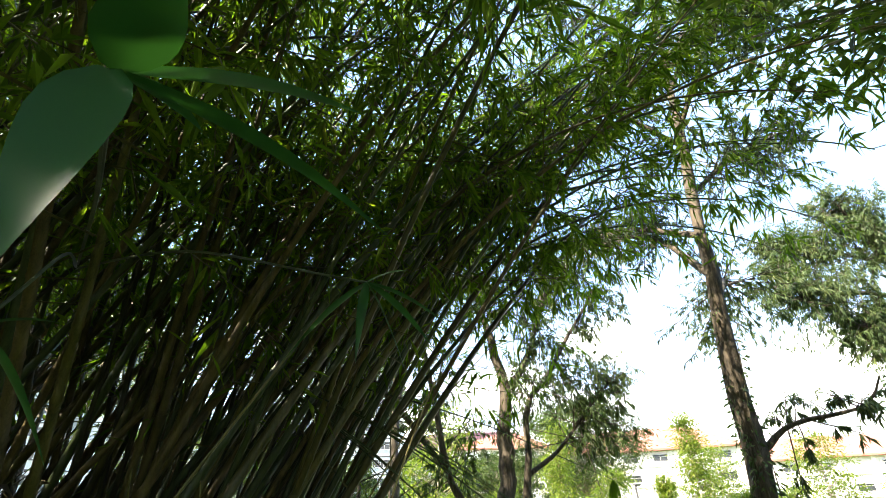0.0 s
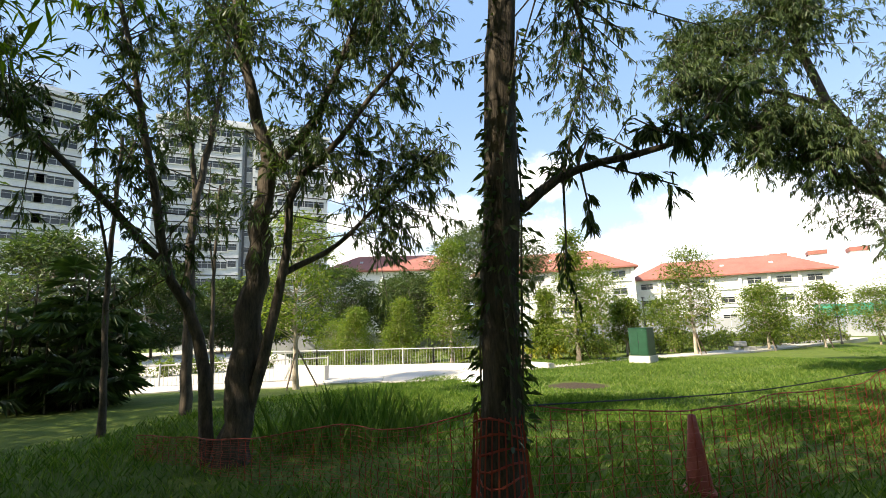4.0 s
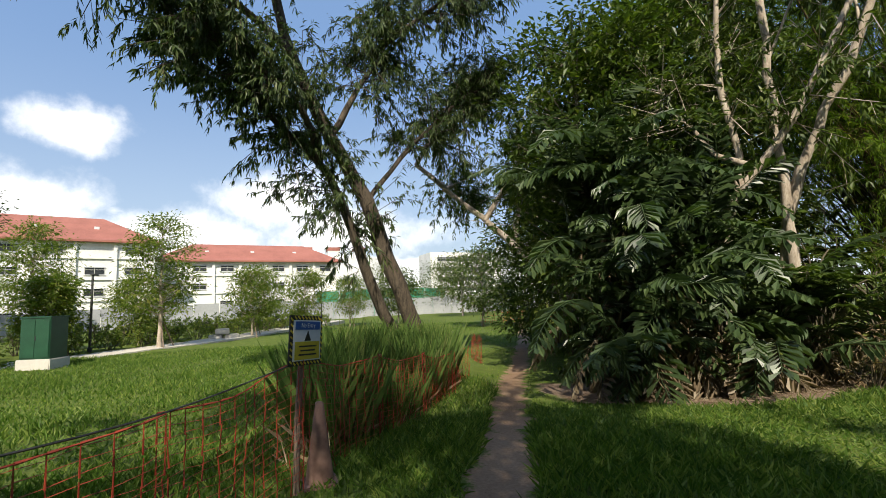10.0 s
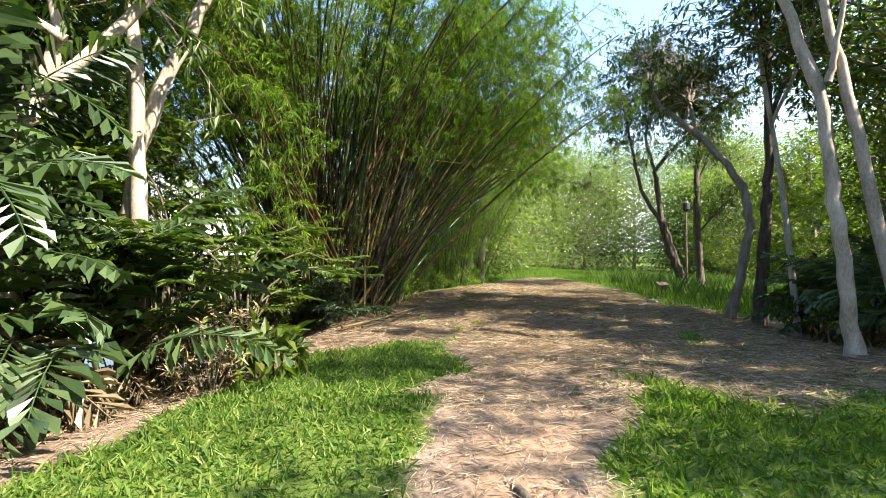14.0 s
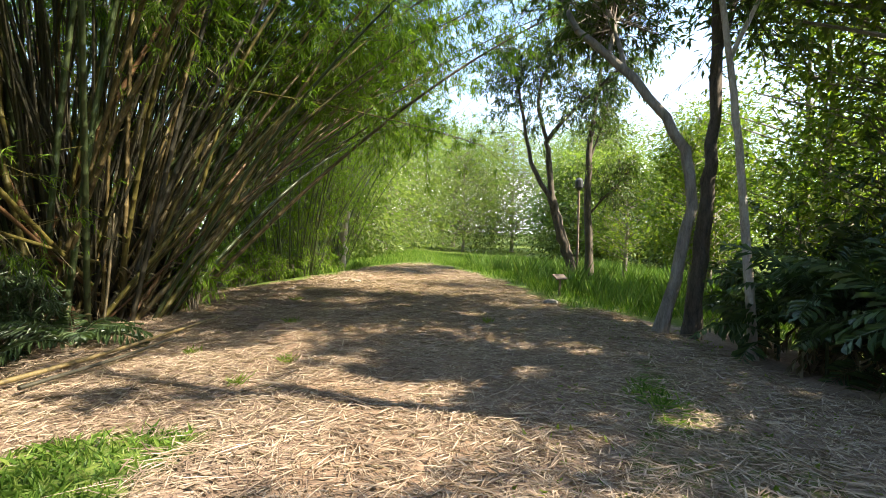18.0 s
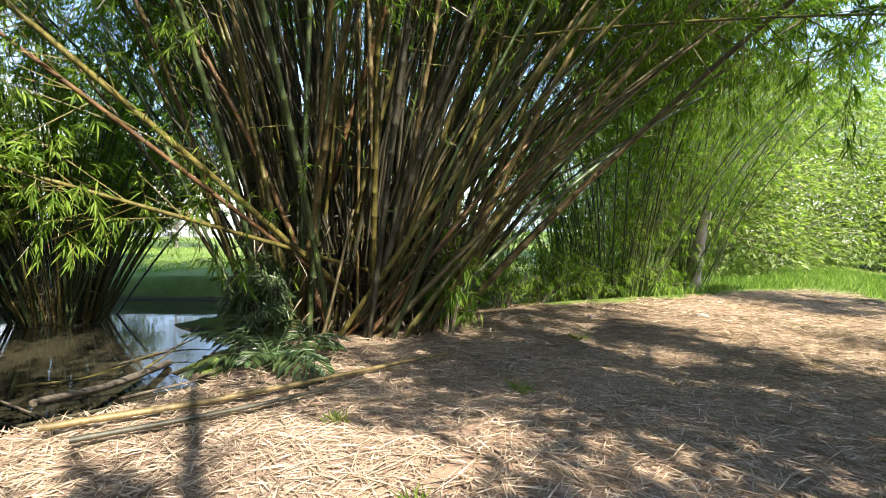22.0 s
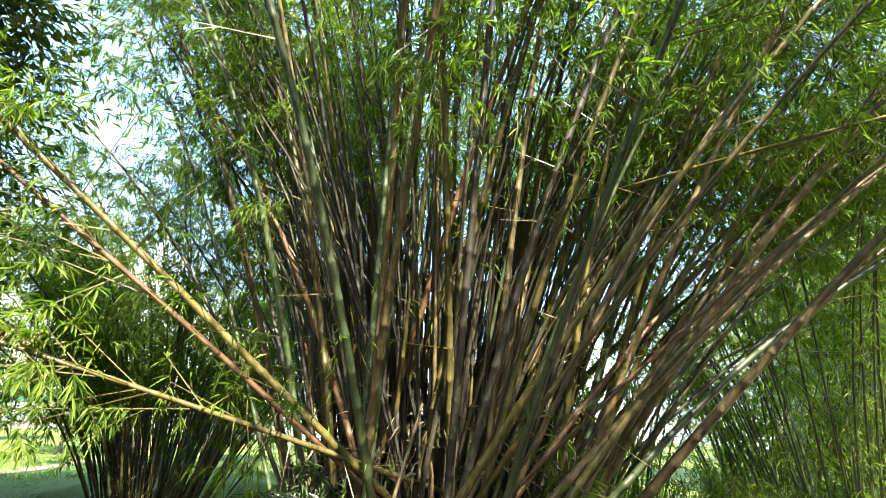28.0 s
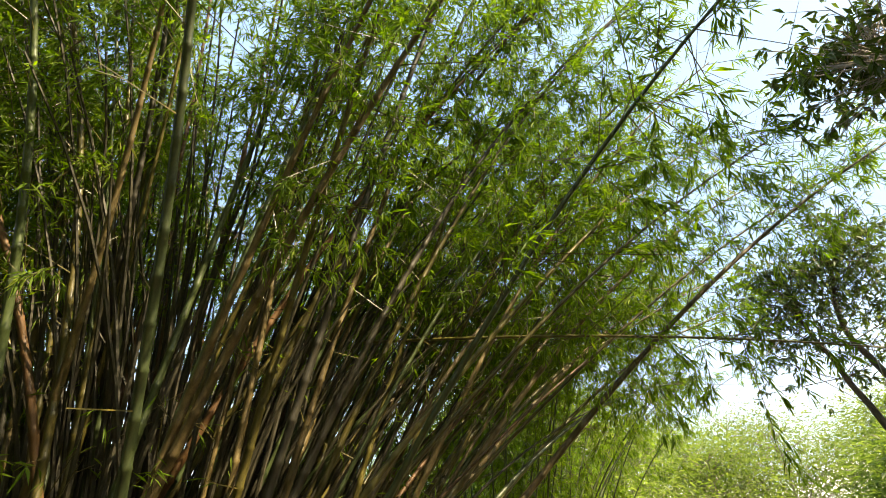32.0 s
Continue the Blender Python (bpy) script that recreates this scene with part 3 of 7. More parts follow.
def sprout(limbs, count, reach, subs=4, leaves=10, leaf=(0.12, 0.02), droop=0.5, start=0.35, lift=0.3, wood=None, crown=None, twig_r=0.012, cluster=1.0):
    """Side branches, twigs and leaves along limbs (lines of points); leaves go to crown, wood to wood."""
    for pts in limbs:
        n = max(2, int(count))
        s = start + (1 - start) * RNG.random(n) ** 0.8
        at = s * (len(pts) - 1)
        k = np.minimum(at.astype(int), len(pts) - 2)
        p = pts[k] + (pts[k + 1] - pts[k]) * (at - k)[:, None]
        along = unit(pts[k + 1] - pts[k])
        d = unit(along * 0.5 + rand_dirs(n) * 0.9 + np.array([0, 0, lift]))
        ln = reach * RNG.uniform(0.45, 1.15, n) * (1.15 - 0.5 * s)
        e = p + d * ln[:, None] - np.array([0, 0, 1.0]) * (ln * droop * 0.25)[:, None]
        tubes(wood, p, e, twig_r, 3)
        b = np.repeat(np.arange(n), subs)
        u = RNG.uniform(0.3, 1.0, len(b))
        q = p[b] + (e - p)[b] * u[:, None]
        sd = unit((e - p)[b] * 0.6 / np.maximum(ln[b], 0.05)[:, None] + rand_dirs(len(b)) * 0.9 - np.array([0, 0, droop * 0.5]))
        sl = ln[b] * RNG.uniform(0.2, 0.5, len(b))
        f = q + sd * sl[:, None]
        tubes(wood, q[::2], f[::2], twig_r * 0.45, 3)
        c = np.repeat(np.arange(len(b)), leaves)
        v = RNG.uniform(0.1, 1.05, len(c)) ** cluster
        lp = q[c] + (f - q)[c] * v[:, None]
        ld = unit(sd[c] * 0.7 + rand_dirs(len(c)) * 0.8 - np.array([0, 0, droop]))
        keep = ~sun_gap(lp)
        c, lp, ld = c[keep], lp[keep], ld[keep]
        size = RNG.uniform(0.6, 1.25, len(c))
        blades(crown, lp, ld, rand_dirs(len(c)) * 0.6 + np.array([0, 0, 1.0]), leaf[0] * size, leaf[1] * size, 0.42, 0.2, 0.18 * droop)


def limb_object(pts, r0, r1, material, parent, name="limb", n=14, sides=9, rough=0.10):
    line = spline(pts, n)
    line = line + np.r_[np.zeros((1, 3)), RNG.normal(scale=0.02 * min(1, r0 * 8), size=(n - 1, 3))]
    acc = Acc()
    tube(acc, line, np.linspace(r0, r1, n) * (1 + 0.35 * np.exp(-np.linspace(0, n, n) * 1.1) * (name == "trunk")), sides, rough, cap=True)
    me = acc.mesh(name, smooth=True)
    part(name, me, material, parent)
    return line


def tree(name, label, category, trunk, limbs, bark, leaf_mat, r=(0.15, 0.07), lr=(0.08, 0.02), group="", fixed_z=False, **kw):
    """A tree from a trunk line and limb lines in the world, clothed with twigs and leaves."""
    base = trunk[0]
    z = on_ground(base[0], base[1], 0.06)
    trunk = [(base[0], base[1], z)] + [tuple(p) for p in trunk[1:]]
    root = thing(name, (0, 0, 0), label, category, group)
    lines = [limb_object(trunk, r[0], r[1], bark, root, "trunk", 18, 14, 0.15)]
    wood, crown = Acc(), Acc()
    for limb in limbs:
        a, b = lr if not isinstance(limb[0], (int, float)) else limb[:2]
        pts = limb if not isinstance(limb[0], (int, float)) else limb[2]
        lines.append(limb_object(pts, a, b, bark, root, "limb", 12, 8))
        full = limb[3] if isinstance(limb[0], (int, float)) and len(limb) > 3 else 1.0
        sprout(lines[-1:], wood=wood, crown=crown, **(kw | {"count": kw["count"] * full, "reach": kw["reach"] * min(1, full + 0.3)}))
    tagged(part("twig_mass", wood, bark, root), kind="stuff")
    part("crown", crown, leaf_mat, root)
    return root


def blob_tree(name, label, x, y, tall, wide, leaf_mat, bark=None, clumps=40, per=60, size=0.3, low=0.35, lean=(0, 0), shape="round", group="", z0=None, stake=False, tight=1.0):
    """A whole tree for the middle distance: trunk, boughs and a crown of many leaf clumps with gaps."""
    bark = bark or M_BARK_GREY
    z = on_ground(x, y, 0.08) if z0 is None else z0
    root = thing(name, (0, 0, 0), label, "tree", group)
    top = np.array([x + lean[0], y + lean[1], z + tall * 0.92])
    r0 = 0.012 * tall + 0.03
    line = limb_object([(x, y, z), (x + lean[0] * 0.4 + 0.1, y + lean[1] * 0.4, z + tall * 0.45), tuple(top)], r0, 0.02, bark, root, "trunk", 12, 8)
    wood, crown = Acc(), Acc()
    h = RNG.random(clumps)
    if shape == "cone":
        zz = low + (1 - low) * h**1.15
        rad = wide * 0.5 * (1.05 - (zz - low) / (1 - low)) ** 0.85 * RNG.uniform(0.45, 1.1, clumps)
    elif shape == "flat":
        zz = 0.62 + 0.36 * h
        rad = wide * 0.5 * np.sqrt(RNG.random(clumps)) * (1.25 - 0.5 * h)
    else:
        zz = low + (1 - low) * h
        bulge = np.sqrt(np.clip(1 - (2 * h - 0.9) ** 2 / 1.3, 0.05, 1))
        rad = wide * 0.5 * bulge * RNG.uniform(0.35, 1.1, clumps) ** 0.6
    a = RNG.uniform(0, 2 * np.pi, clumps)
    spine = np.array([np.interp(zz * tall, (line[:, 2] - z), line[:, c]) for c in (0, 1)]).T
    c = np.c_[spine[:, 0] + rad * np.cos(a), spine[:, 1] + rad * np.sin(a), z + zz * tall]
    start = np.c_[spine, z + np.clip(zz * tall - rad * (0.5 if shape != "cone" else 0.15), 0.2 * tall, 0.9 * tall)]
    open_to_sun = sun_gap(c)
    tubes(wood, start[~open_to_sun], c[~open_to_sun], r0 * 0.2, 4)
    k = np.repeat(np.arange(clumps), per)
    spread = (wide * (0.075 if shape == "cone" else 0.068) * tight + 0.08)
    p = c[k] + RNG.normal(size=(len(k), 3)) * spread * np.array([1.15, 1.15, 0.6])
    keep = ~sun_gap(p)
    k, p = k[keep], p[keep]
    d = unit(p - c[k] + rand_dirs(len(k)) * 0.35 + np.array([0, 0, -0.15 * spread]))
    sz = size * RNG.uniform(0.5, 1.2, len(k))
    blades(crown, p, d, rand_dirs(len(k)) * 0.5 + np.array([0, 0, 1.0]), sz, sz * 0.42, 0.45, 0.18, 0.12)
    tagged(part("bough_mass", wood, bark, root), kind="stuff")
    part("crown", crown, leaf_mat, root)
    if stake:
        for dx, dy in ((0.7, 0.3), (-0.6, 0.5)):
            st = Acc()
            tube(st, [(x + dx, y + dy, on_ground(x + dx, y + dy)), (x + 0.05 * dx, y + 0.05 * dy, z + 1.5)], 0.03, 6, cap=True)
            part("stake", st, M_POSTWOOD, root, "grey wooden support stake")
    return root


def culm_line(base, tilt, azimuth, length, bend, n=22):
    s = np.linspace(0, 1, n)
    ang = np.clip(tilt + bend * s**1.7, 0, 2.3)
    ds = length / (n - 1)
    flat = np.r_[0, np.cumsum(np.sin(ang[:-1])) * ds]
    rise = np.r_[0, np.cumsum(np.cos(ang[:-1])) * ds]
    return np.c_[base[0] + flat * math.cos(azimuth), base[1] + flat * math.sin(azimuth), base[2] + rise]


def culm_mesh(line, r0, r1, sides=5):
    """A jointed bamboo cane: swollen rings at the nodes."""
    total = np.linalg.norm(np.diff(line, axis=0), axis=1).sum()
    joints = max(6, int(total / 0.36))
    s = (np.repeat(np.arange(joints), 3) + np.tile([0.0, 0.06, 0.94], joints)) / joints
    at = s * (len(line) - 1)
    k = np.minimum(at.astype(int), len(line) - 2)
    pts = line[k] + (line[k + 1] - line[k]) * (at - k)[:, None]
    r = (r0 + (r1 - r0) * s**1.5) * np.tile([1.16, 0.96, 0.98], joints)
    acc = Acc()
    tube(acc, pts, r, sides)
    return acc.mesh("culm", smooth=True)


def bamboo(label, centre, radius, culms, tall, r=(0.032, 0.008), tilt=(0.05, 0.55), bend=(0.5, 1.3), favour=None, arc=0.0, stretch=1.0, core=0, side=9, leaves=6, leaf=(0.17, 0.022), start=0.34, reach=1.0, mats=None, extra=(), joined=False, group="bamboo clumps", dead=0, sub=3, given=(), twiggy=0, core_mat=None, arc_tilt=(0.38, 0.85)):
    cx, cy = centre
    root = thing("bamboo_clump", (0, 0, 0), label, "bamboo", group)
    wood, crown, canes = Acc(), Acc(), Acc()
    mats = mats or [M_CULM, M_CULM, M_CULM_BROWN, M_CULM_GREEN, M_CULM, M_CULM_YELLOW]
    lines = [(g[0], g[1]) for g in given]
    late = [g[0] for g in given if g[2]]
    for c in range(culms):
        rr, aa = radius * math.sqrt(RNG.random()), RNG.uniform(0, 2 * math.pi)
        x, y = cx + rr * math.cos(aa), cy + stretch * rr * math.sin(aa)
        out = rr / radius
        az = aa + RNG.normal() * 0.35
        if favour is not None and RNG.random() < favour[1]:
            az = favour[0] + RNG.normal() * 0.6
        over = RNG.random() < arc
        if over:
            az = favour[0] + RNG.uniform(-0.75, 0.75)
        tl = tilt[0] + (tilt[1] - tilt[0]) * out * RNG.uniform(0.5, 1.1)
        ln = tall * RNG.uniform(0.7, 1.08)
        if over:
            tl, ln = RNG.uniform(*arc_tilt), tall * RNG.uniform(0.95, 1.15)
        line = culm_line((x, y, on_ground(x, y, 0.1)), tl, az, ln, RNG.uniform(*bend))
        lines.append((line, RNG.uniform(0.75, 1.15)))
    for base, tl, az, ln, bd, k in extra:
        lines.append((culm_line((base[0], base[1], on_ground(base[0], base[1], 0.1) if len(base) == 2 else base[2]), tl, az, ln, bd), k))
    for c, (line, k) in enumerate(lines):
        if joined:
            tube(canes, line, np.linspace(r[0] * k, r[1], len(line)), 5)
        else:
            part("culm", culm_mesh(line, r[0] * k, r[1]), mats[RNG.integers(len(mats))], root)
    # extra inner canes; a dark core_mat paints the shade between the culms
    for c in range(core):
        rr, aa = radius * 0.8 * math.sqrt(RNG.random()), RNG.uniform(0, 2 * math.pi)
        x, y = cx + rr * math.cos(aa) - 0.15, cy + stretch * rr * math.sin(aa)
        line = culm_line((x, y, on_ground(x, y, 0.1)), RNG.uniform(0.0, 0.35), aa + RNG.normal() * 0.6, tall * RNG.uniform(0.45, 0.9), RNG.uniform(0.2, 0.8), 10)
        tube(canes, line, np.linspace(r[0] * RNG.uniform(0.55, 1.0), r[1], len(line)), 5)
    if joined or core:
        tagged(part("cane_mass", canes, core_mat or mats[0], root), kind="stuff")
    if late:
        sprout(late, int(side * 0.85), reach, sub, leaves, leaf, 0.55, 0.62, 0.1, wood, crown, 0.006)
    sprout([l for l, _ in lines if not any(l is g for g in late)], side, reach, sub, leaves, leaf, 0.55, start, 0.1, wood, crown, 0.006)
    if twiggy:
        sprout([l for l, _ in lines], twiggy, 0.8, 2, 2, (0.16, 0.02), 0.4, 0.06, 0.25, wood, crown, 0.007)
    tagged(part("side_branch_mass", wood, M_CULM, root), kind="stuff")
    part("foliage", crown, M_LEAF_BAMBOO, root)
    if dead:
        low = Acc()
        n = dead
        a, rr = RNG.uniform(0, 2 * np.pi, n), radius * RNG.uniform(0.2, 1.25, n)
        p = np.c_[cx + rr * np.cos(a), cy + stretch * rr * np.sin(a), np.zeros(n)]
        p[:, 2] = height(p[:, :2]) + RNG.uniform(0.05, 1.6, n) ** 1.6
        d = unit(np.c_[np.cos(a), np.sin(a), RNG.uniform(-1.4, 0.6, n)] + rand_dirs(n) * 0.6)
        blades(low, p, d, rand_dirs(n), RNG.uniform(0.12, 0.4, n), 0.022, 0.4, 0.2, 0.2)
        tagged(part("sheath_mass", low, M_FROND_DEAD, root, "dry straw-coloured sheaths and leaves"), kind="stuff")
    return root


def frond_mesh(length=2.0, leaflets=24, width=0.42, leaf_w=0.055, arch=0.9, ragged=False, rise=0.9):
    """A feather palm leaf that starts at the origin and runs out along x."""
    n = 14
    s = np.linspace(0, 1, n)
    ang = rise - arch * 1.6 * s
    x = np.r_[0, np.cumsum(np.cos(ang[:-1]))] * length / (n - 1)
    z = np.r_[0, np.cumsum(np.sin(ang[:-1]))] * length / (n - 1)
    line = np.c_[x, np.zeros(n), z]
    acc = Acc()
    tube(acc, line, np.linspace(0.016, 0.004, n), 4)
    m = leaflets
    u = np.linspace(0.16, 0.99, m)
    at = u * (n - 1)
    k = np.minimum(at.astype(int), n - 2)
    p = line[k] + (line[k + 1] - line[k]) * (at - k)[:, None]
    t = unit(line[k + 1] - line[k])
    ln = width * np.sin(np.pi * (0.18 + 0.75 * u)) ** 0.7
    for sgn in (1, -1):
        d = unit(t * (0.45 + 0.5 * u)[:, None] + np.array([0, sgn * 1.0, 0]) + np.array([0, 0, -0.25]) + rand_dirs(m) * 0.24)
        blades(acc, p, d, np.tile([0, 0, 1.0], (m, 1)), ln * RNG.uniform(0.6, 1.15, m), leaf_w * RNG.uniform(0.7, 1.2, m), 0.8 if ragged else 0.45, 0.12, 0.2)
    return acc.mesh("frond")


FRONDS = [frond_mesh(RNG.uniform(1.8, 2.4), 19, 0.50, 0.088, RNG.uniform(0.7, 1.1), True, RNG.uniform(0.75, 1.1)) for _ in range(6)]
LIMP = [frond_mesh(RNG.uniform(1.3, 1.8), 15, 0.46, 0.085, 0.35, True, -0.55) for _ in range(3)]
for m in FRONDS:
    m.materials.append(M_LEAF_PALM)
for m in LIMP:
    m.materials.append(M_FROND_DEAD)


def palm(label, x, y, stems, tall, fronds=7, size=1.0, limp=2, spread=0.5, group="clustering palms", face=None):
    """A clustering palm: slim ringed stems, each with a tuft of feather leaves."""
    root = thing("palm_clump", (0, 0, 0), label, "palm", group)
    for s in range(stems):
        a, rr = RNG.uniform(0, 6.28), spread * math.sqrt(RNG.random())
        bx, by = x + rr * math.cos(a), y + rr * math.sin(a)
        z = on_ground(bx, by, 0.05)
        h = tall * RNG.uniform(0.25, 1.0)
        tip = (bx + 0.12 * h * math.cos(a), by + 0.12 * h * math.sin(a), z + h)
        acc = Acc()
        rings = max(8, int(h / 0.14))
        line = spline([(bx, by, z), (bx + 0.03 * h * math.cos(a), by + 0.03 * h * math.sin(a), z + h * 0.6), tip], rings)
        tube(acc, line, 0.03 * size * (1 + 0.12 * (np.arange(rings) % 2)), 7)
        part("stem", acc.mesh("stem", True), M_CULM_GREEN, root)
        for f in range(fronds):
            az = RNG.uniform(0, 6.28) if face is None or RNG.random() < 0.35 else face + RNG.normal() * 0.9
            ob = part("frond", FRONDS[RNG.integers(len(FRONDS))], None, root)
            ob.matrix_basis = Matrix.Translation((tip[0], tip[1], tip[2] - RNG.uniform(0, 0.25))) @ Euler((RNG.normal() * 0.4, RNG.uniform(-0.75, 0.6), az)).to_matrix().to_4x4() @ Matrix.Scale(size * RNG.uniform(0.8, 1.15), 4)
        for f in range(limp):
            az = RNG.uniform(0, 6.28) if face is None else face + RNG.normal() * 1.0
            ob = part("dead_frond", LIMP[RNG.integers(len(LIMP))], None, root, "withered brown hanging frond")
            hz = max(0.55, h * RNG.uniform(0.3, 0.85))
            ob.matrix_basis = Matrix.Translation((bx + 0.05 * math.cos(az), by + 0.05 * math.sin(az), z + hz)) @ Euler((RNG.normal() * 0.3, RNG.uniform(0.0, 0.5), az)).to_matrix().to_4x4() @ Matrix.Scale(min(size, hz / 1.0), 4)
    return root


def shrub(name, label, x, y, tall, wide, leaf_mat, n=900, leaf=(0.16, 0.07), category="shrub", group="", stems=9, droop=0.3):
    root = thing(name, (0, 0, 0), label, category, group)
    z = on_ground(x, y, 0.04)
    wood, crown = Acc(), Acc()
    a = RNG.uniform(0, 6.28, stems)
    e = np.c_[x + wide * 0.4 * np.cos(a) * RNG.random(stems), y + wide * 0.4 * np.sin(a) * RNG.random(stems), z + tall * RNG.uniform(0.5, 0.95, stems)]
    b = np.c_[x + 0.08 * np.cos(a), y + 0.08 * np.sin(a), np.full(stems, z)]
    tubes(wood, b, e, 0.014, 5)
    sprout([spline([b[i], e[i]], 6) for i in range(stems)], 5, wide * 0.42, 3, max(3, n // (stems * 15)), leaf, droop, 0.25, 0.1, wood, crown, 0.006)
    tagged(part("stem_mass", wood, M_TWIG, root), kind="stuff")
    part("foliage", crown, leaf_mat, root)
    return root


def grass(name, label, points, tall, width, material, lean=0.55, kind="stuff", dip=0.02):
    """Loose blades over many points of the plan."""
    n = len(points)
    acc = Acc()
    p = np.c_[points, height(points) - dip]
    d = unit(rand_dirs(n) * lean + np.array([0, 0, 1.0]))
    size = RNG.uniform(0.45, 1.2, n) * (1 + 0.42 * np.clip(sway(points, 1.3), -1, 1))
    blades(acc, p, d, rand_dirs(n), tall * size, width * RNG.uniform(0.7, 1.3, n), 0.35, 0.15, 0.25)
    ob = part(name, acc, material)
    return tagged(ob, label, "grass", kind=kind)


def scatter(n, x0, x1, y0, y1, keep=None):
    p = np.c_[RNG.uniform(x0, x1, n), RNG.uniform(y0, y1, n)]
    return p if keep is None else p[keep(p)]


def sheltered(p, limit=0.4):
    l, b, m = masks(p)
    return np.maximum(np.maximum(l, b), m) + 0.25 * RNG.random(len(p)) < limit

# ---- buildings and the far side of the lawn ----
def slab(name, x0, x1, y0, y1, z0, z1, material, parent=None, label="", bevel=0.0):
    return part(name, box_bm(abs(x1 - x0), abs(y1 - y0), z1 - z0, bevel, ((x0 + x1) / 2, (y0 + y1) / 2, (z0 + z1) / 2)), material, parent, label)


WINDOW = {}


def window_part(w, h, parent, m, material=None):
    """A recessed dark window band with frame, shared between equals."""
    key = (round(w, 2), round(h, 2))
    if key not in WINDOW:
        bm = bmesh.new()
        for px, pz, sx, sz, sy in ((0, 0, w, h, 0.06), (0, h / 2 + 0.05, w + 0.2, 0.1, 0.3), (0, -h / 2 - 0.05, w + 0.2, 0.1, 0.24)):
            r = bmesh.ops.create_cube(bm, size=1)["verts"]
            bmesh.ops.scale(bm, vec=(sx, sy, sz), verts=r)
            bmesh.ops.translate(bm, vec=(px, 0, pz), verts=r)
        me = bpy.data.meshes.new("window")
        bm.to_mesh(me)
        bm.free()
        me.materials.append(M_WINDOW)
        me.materials.append(M_WALLGREY)
        for p in me.polygons:
            p.material_index = 0 if p.index < 6 else 1
        bars = max(1, int(w / 0.9))
        fr = bmesh.new()
        for b in range(bars + 1):
            r = bmesh.ops.create_cube(fr, size=1)["verts"]
            bmesh.ops.scale(fr, vec=(0.07, 0.12, h), verts=r)
            bmesh.ops.translate(fr, vec=(-w / 2 + b * w / bars, 0, 0), verts=r)
        r = bmesh.ops.create_cube(fr, size=1)["verts"]
        bmesh.ops.scale(fr, vec=(w, 0.1, 0.06), verts=r)
        bmesh.ops.translate(fr, vec=(0, 0, h * 0.18), verts=r)
        fme = bpy.data.meshes.new("frame")
        fr.to_mesh(fme)
        fr.free()
        fme.materials.append(M_METAL)
        WINDOW[key] = (me, fme)
    me, fme = WINDOW[key]
    ob = part("window", me, None, parent)
    ob.matrix_basis = m
    fb = part("frame", fme, None, ob)
    return ob


def tower(label, corner, along, wide, deep, floors, z0, storey=2.85):
    """A slab block of flats: banded floors, window strips, a dark recess for the shafts."""
    root = thing("apartment_tower", (corner[0], corner[1], z0), label, "building", "blocks of flats")
    ax = math.atan2(along[1], along[0])
    root.rotation_euler = (0, 0, ax)
    tall = floors * storey
    half = wide / 2
    slab("wall", 0, half - 0.9, 0, deep, 0, tall, M_WALLGREY, root)
    slab("wall", half + 0.9, wide, 0, deep, 0, tall, M_WALLGREY, root)
    slab("stair_core", half - 0.9, half + 0.9, 0.9, deep, 0, tall - 0.4, M_GREYFENCE, root, "recessed grey stair core")
    slab("rain_pipe", half - 0.45, half - 0.1, 0.55, 0.9, 0, tall, M_DARKMETAL, root, "black rain pipe")
    slab("roof", -0.3, wide + 0.3, -0.4, deep + 0.3, tall, tall + 0.5, M_WALLGREY, root)
    slab("parapet", 1, wide - 1, 1, deep - 1, tall + 0.5, tall + 1.7, M_WALLGREY, root)
    for f in range(floors):
        z = f * storey
        for a, b in ((-0.05, half - 0.9), (half + 0.9, wide + 0.05)):
            slab("floor_band", a, b, -0.14, 0.0, z + storey - 0.20, z + storey - 0.06, M_DARKMETAL, root)
        for c, w in ((half * 0.24, half * 0.34), (half * 0.64, half * 0.34), (half + 0.9 + (half - 0.9) * 0.5, half * 0.34), (wide - half * 0.22, half * 0.34)):
            window_part(w, 1.15, root, Matrix.Translation((c, -0.02, z + 1.55)))
        for c in (half - 1.9, half + 1.9):
            window_part(1.3, 1.0, root, Matrix.Translation((c, -0.03, z + 1.75)))
        window_part(1.2, 0.9, root, Matrix.Translation((half + 0.2, 0.88, z + 1.5)))
        if f % 3 == 1:
            slab("air_conditioner", half * 0.5, half * 0.5 + 0.9, -0.55, -0.06, z + 0.35, z + 0.95, M_METAL, root)
    return root


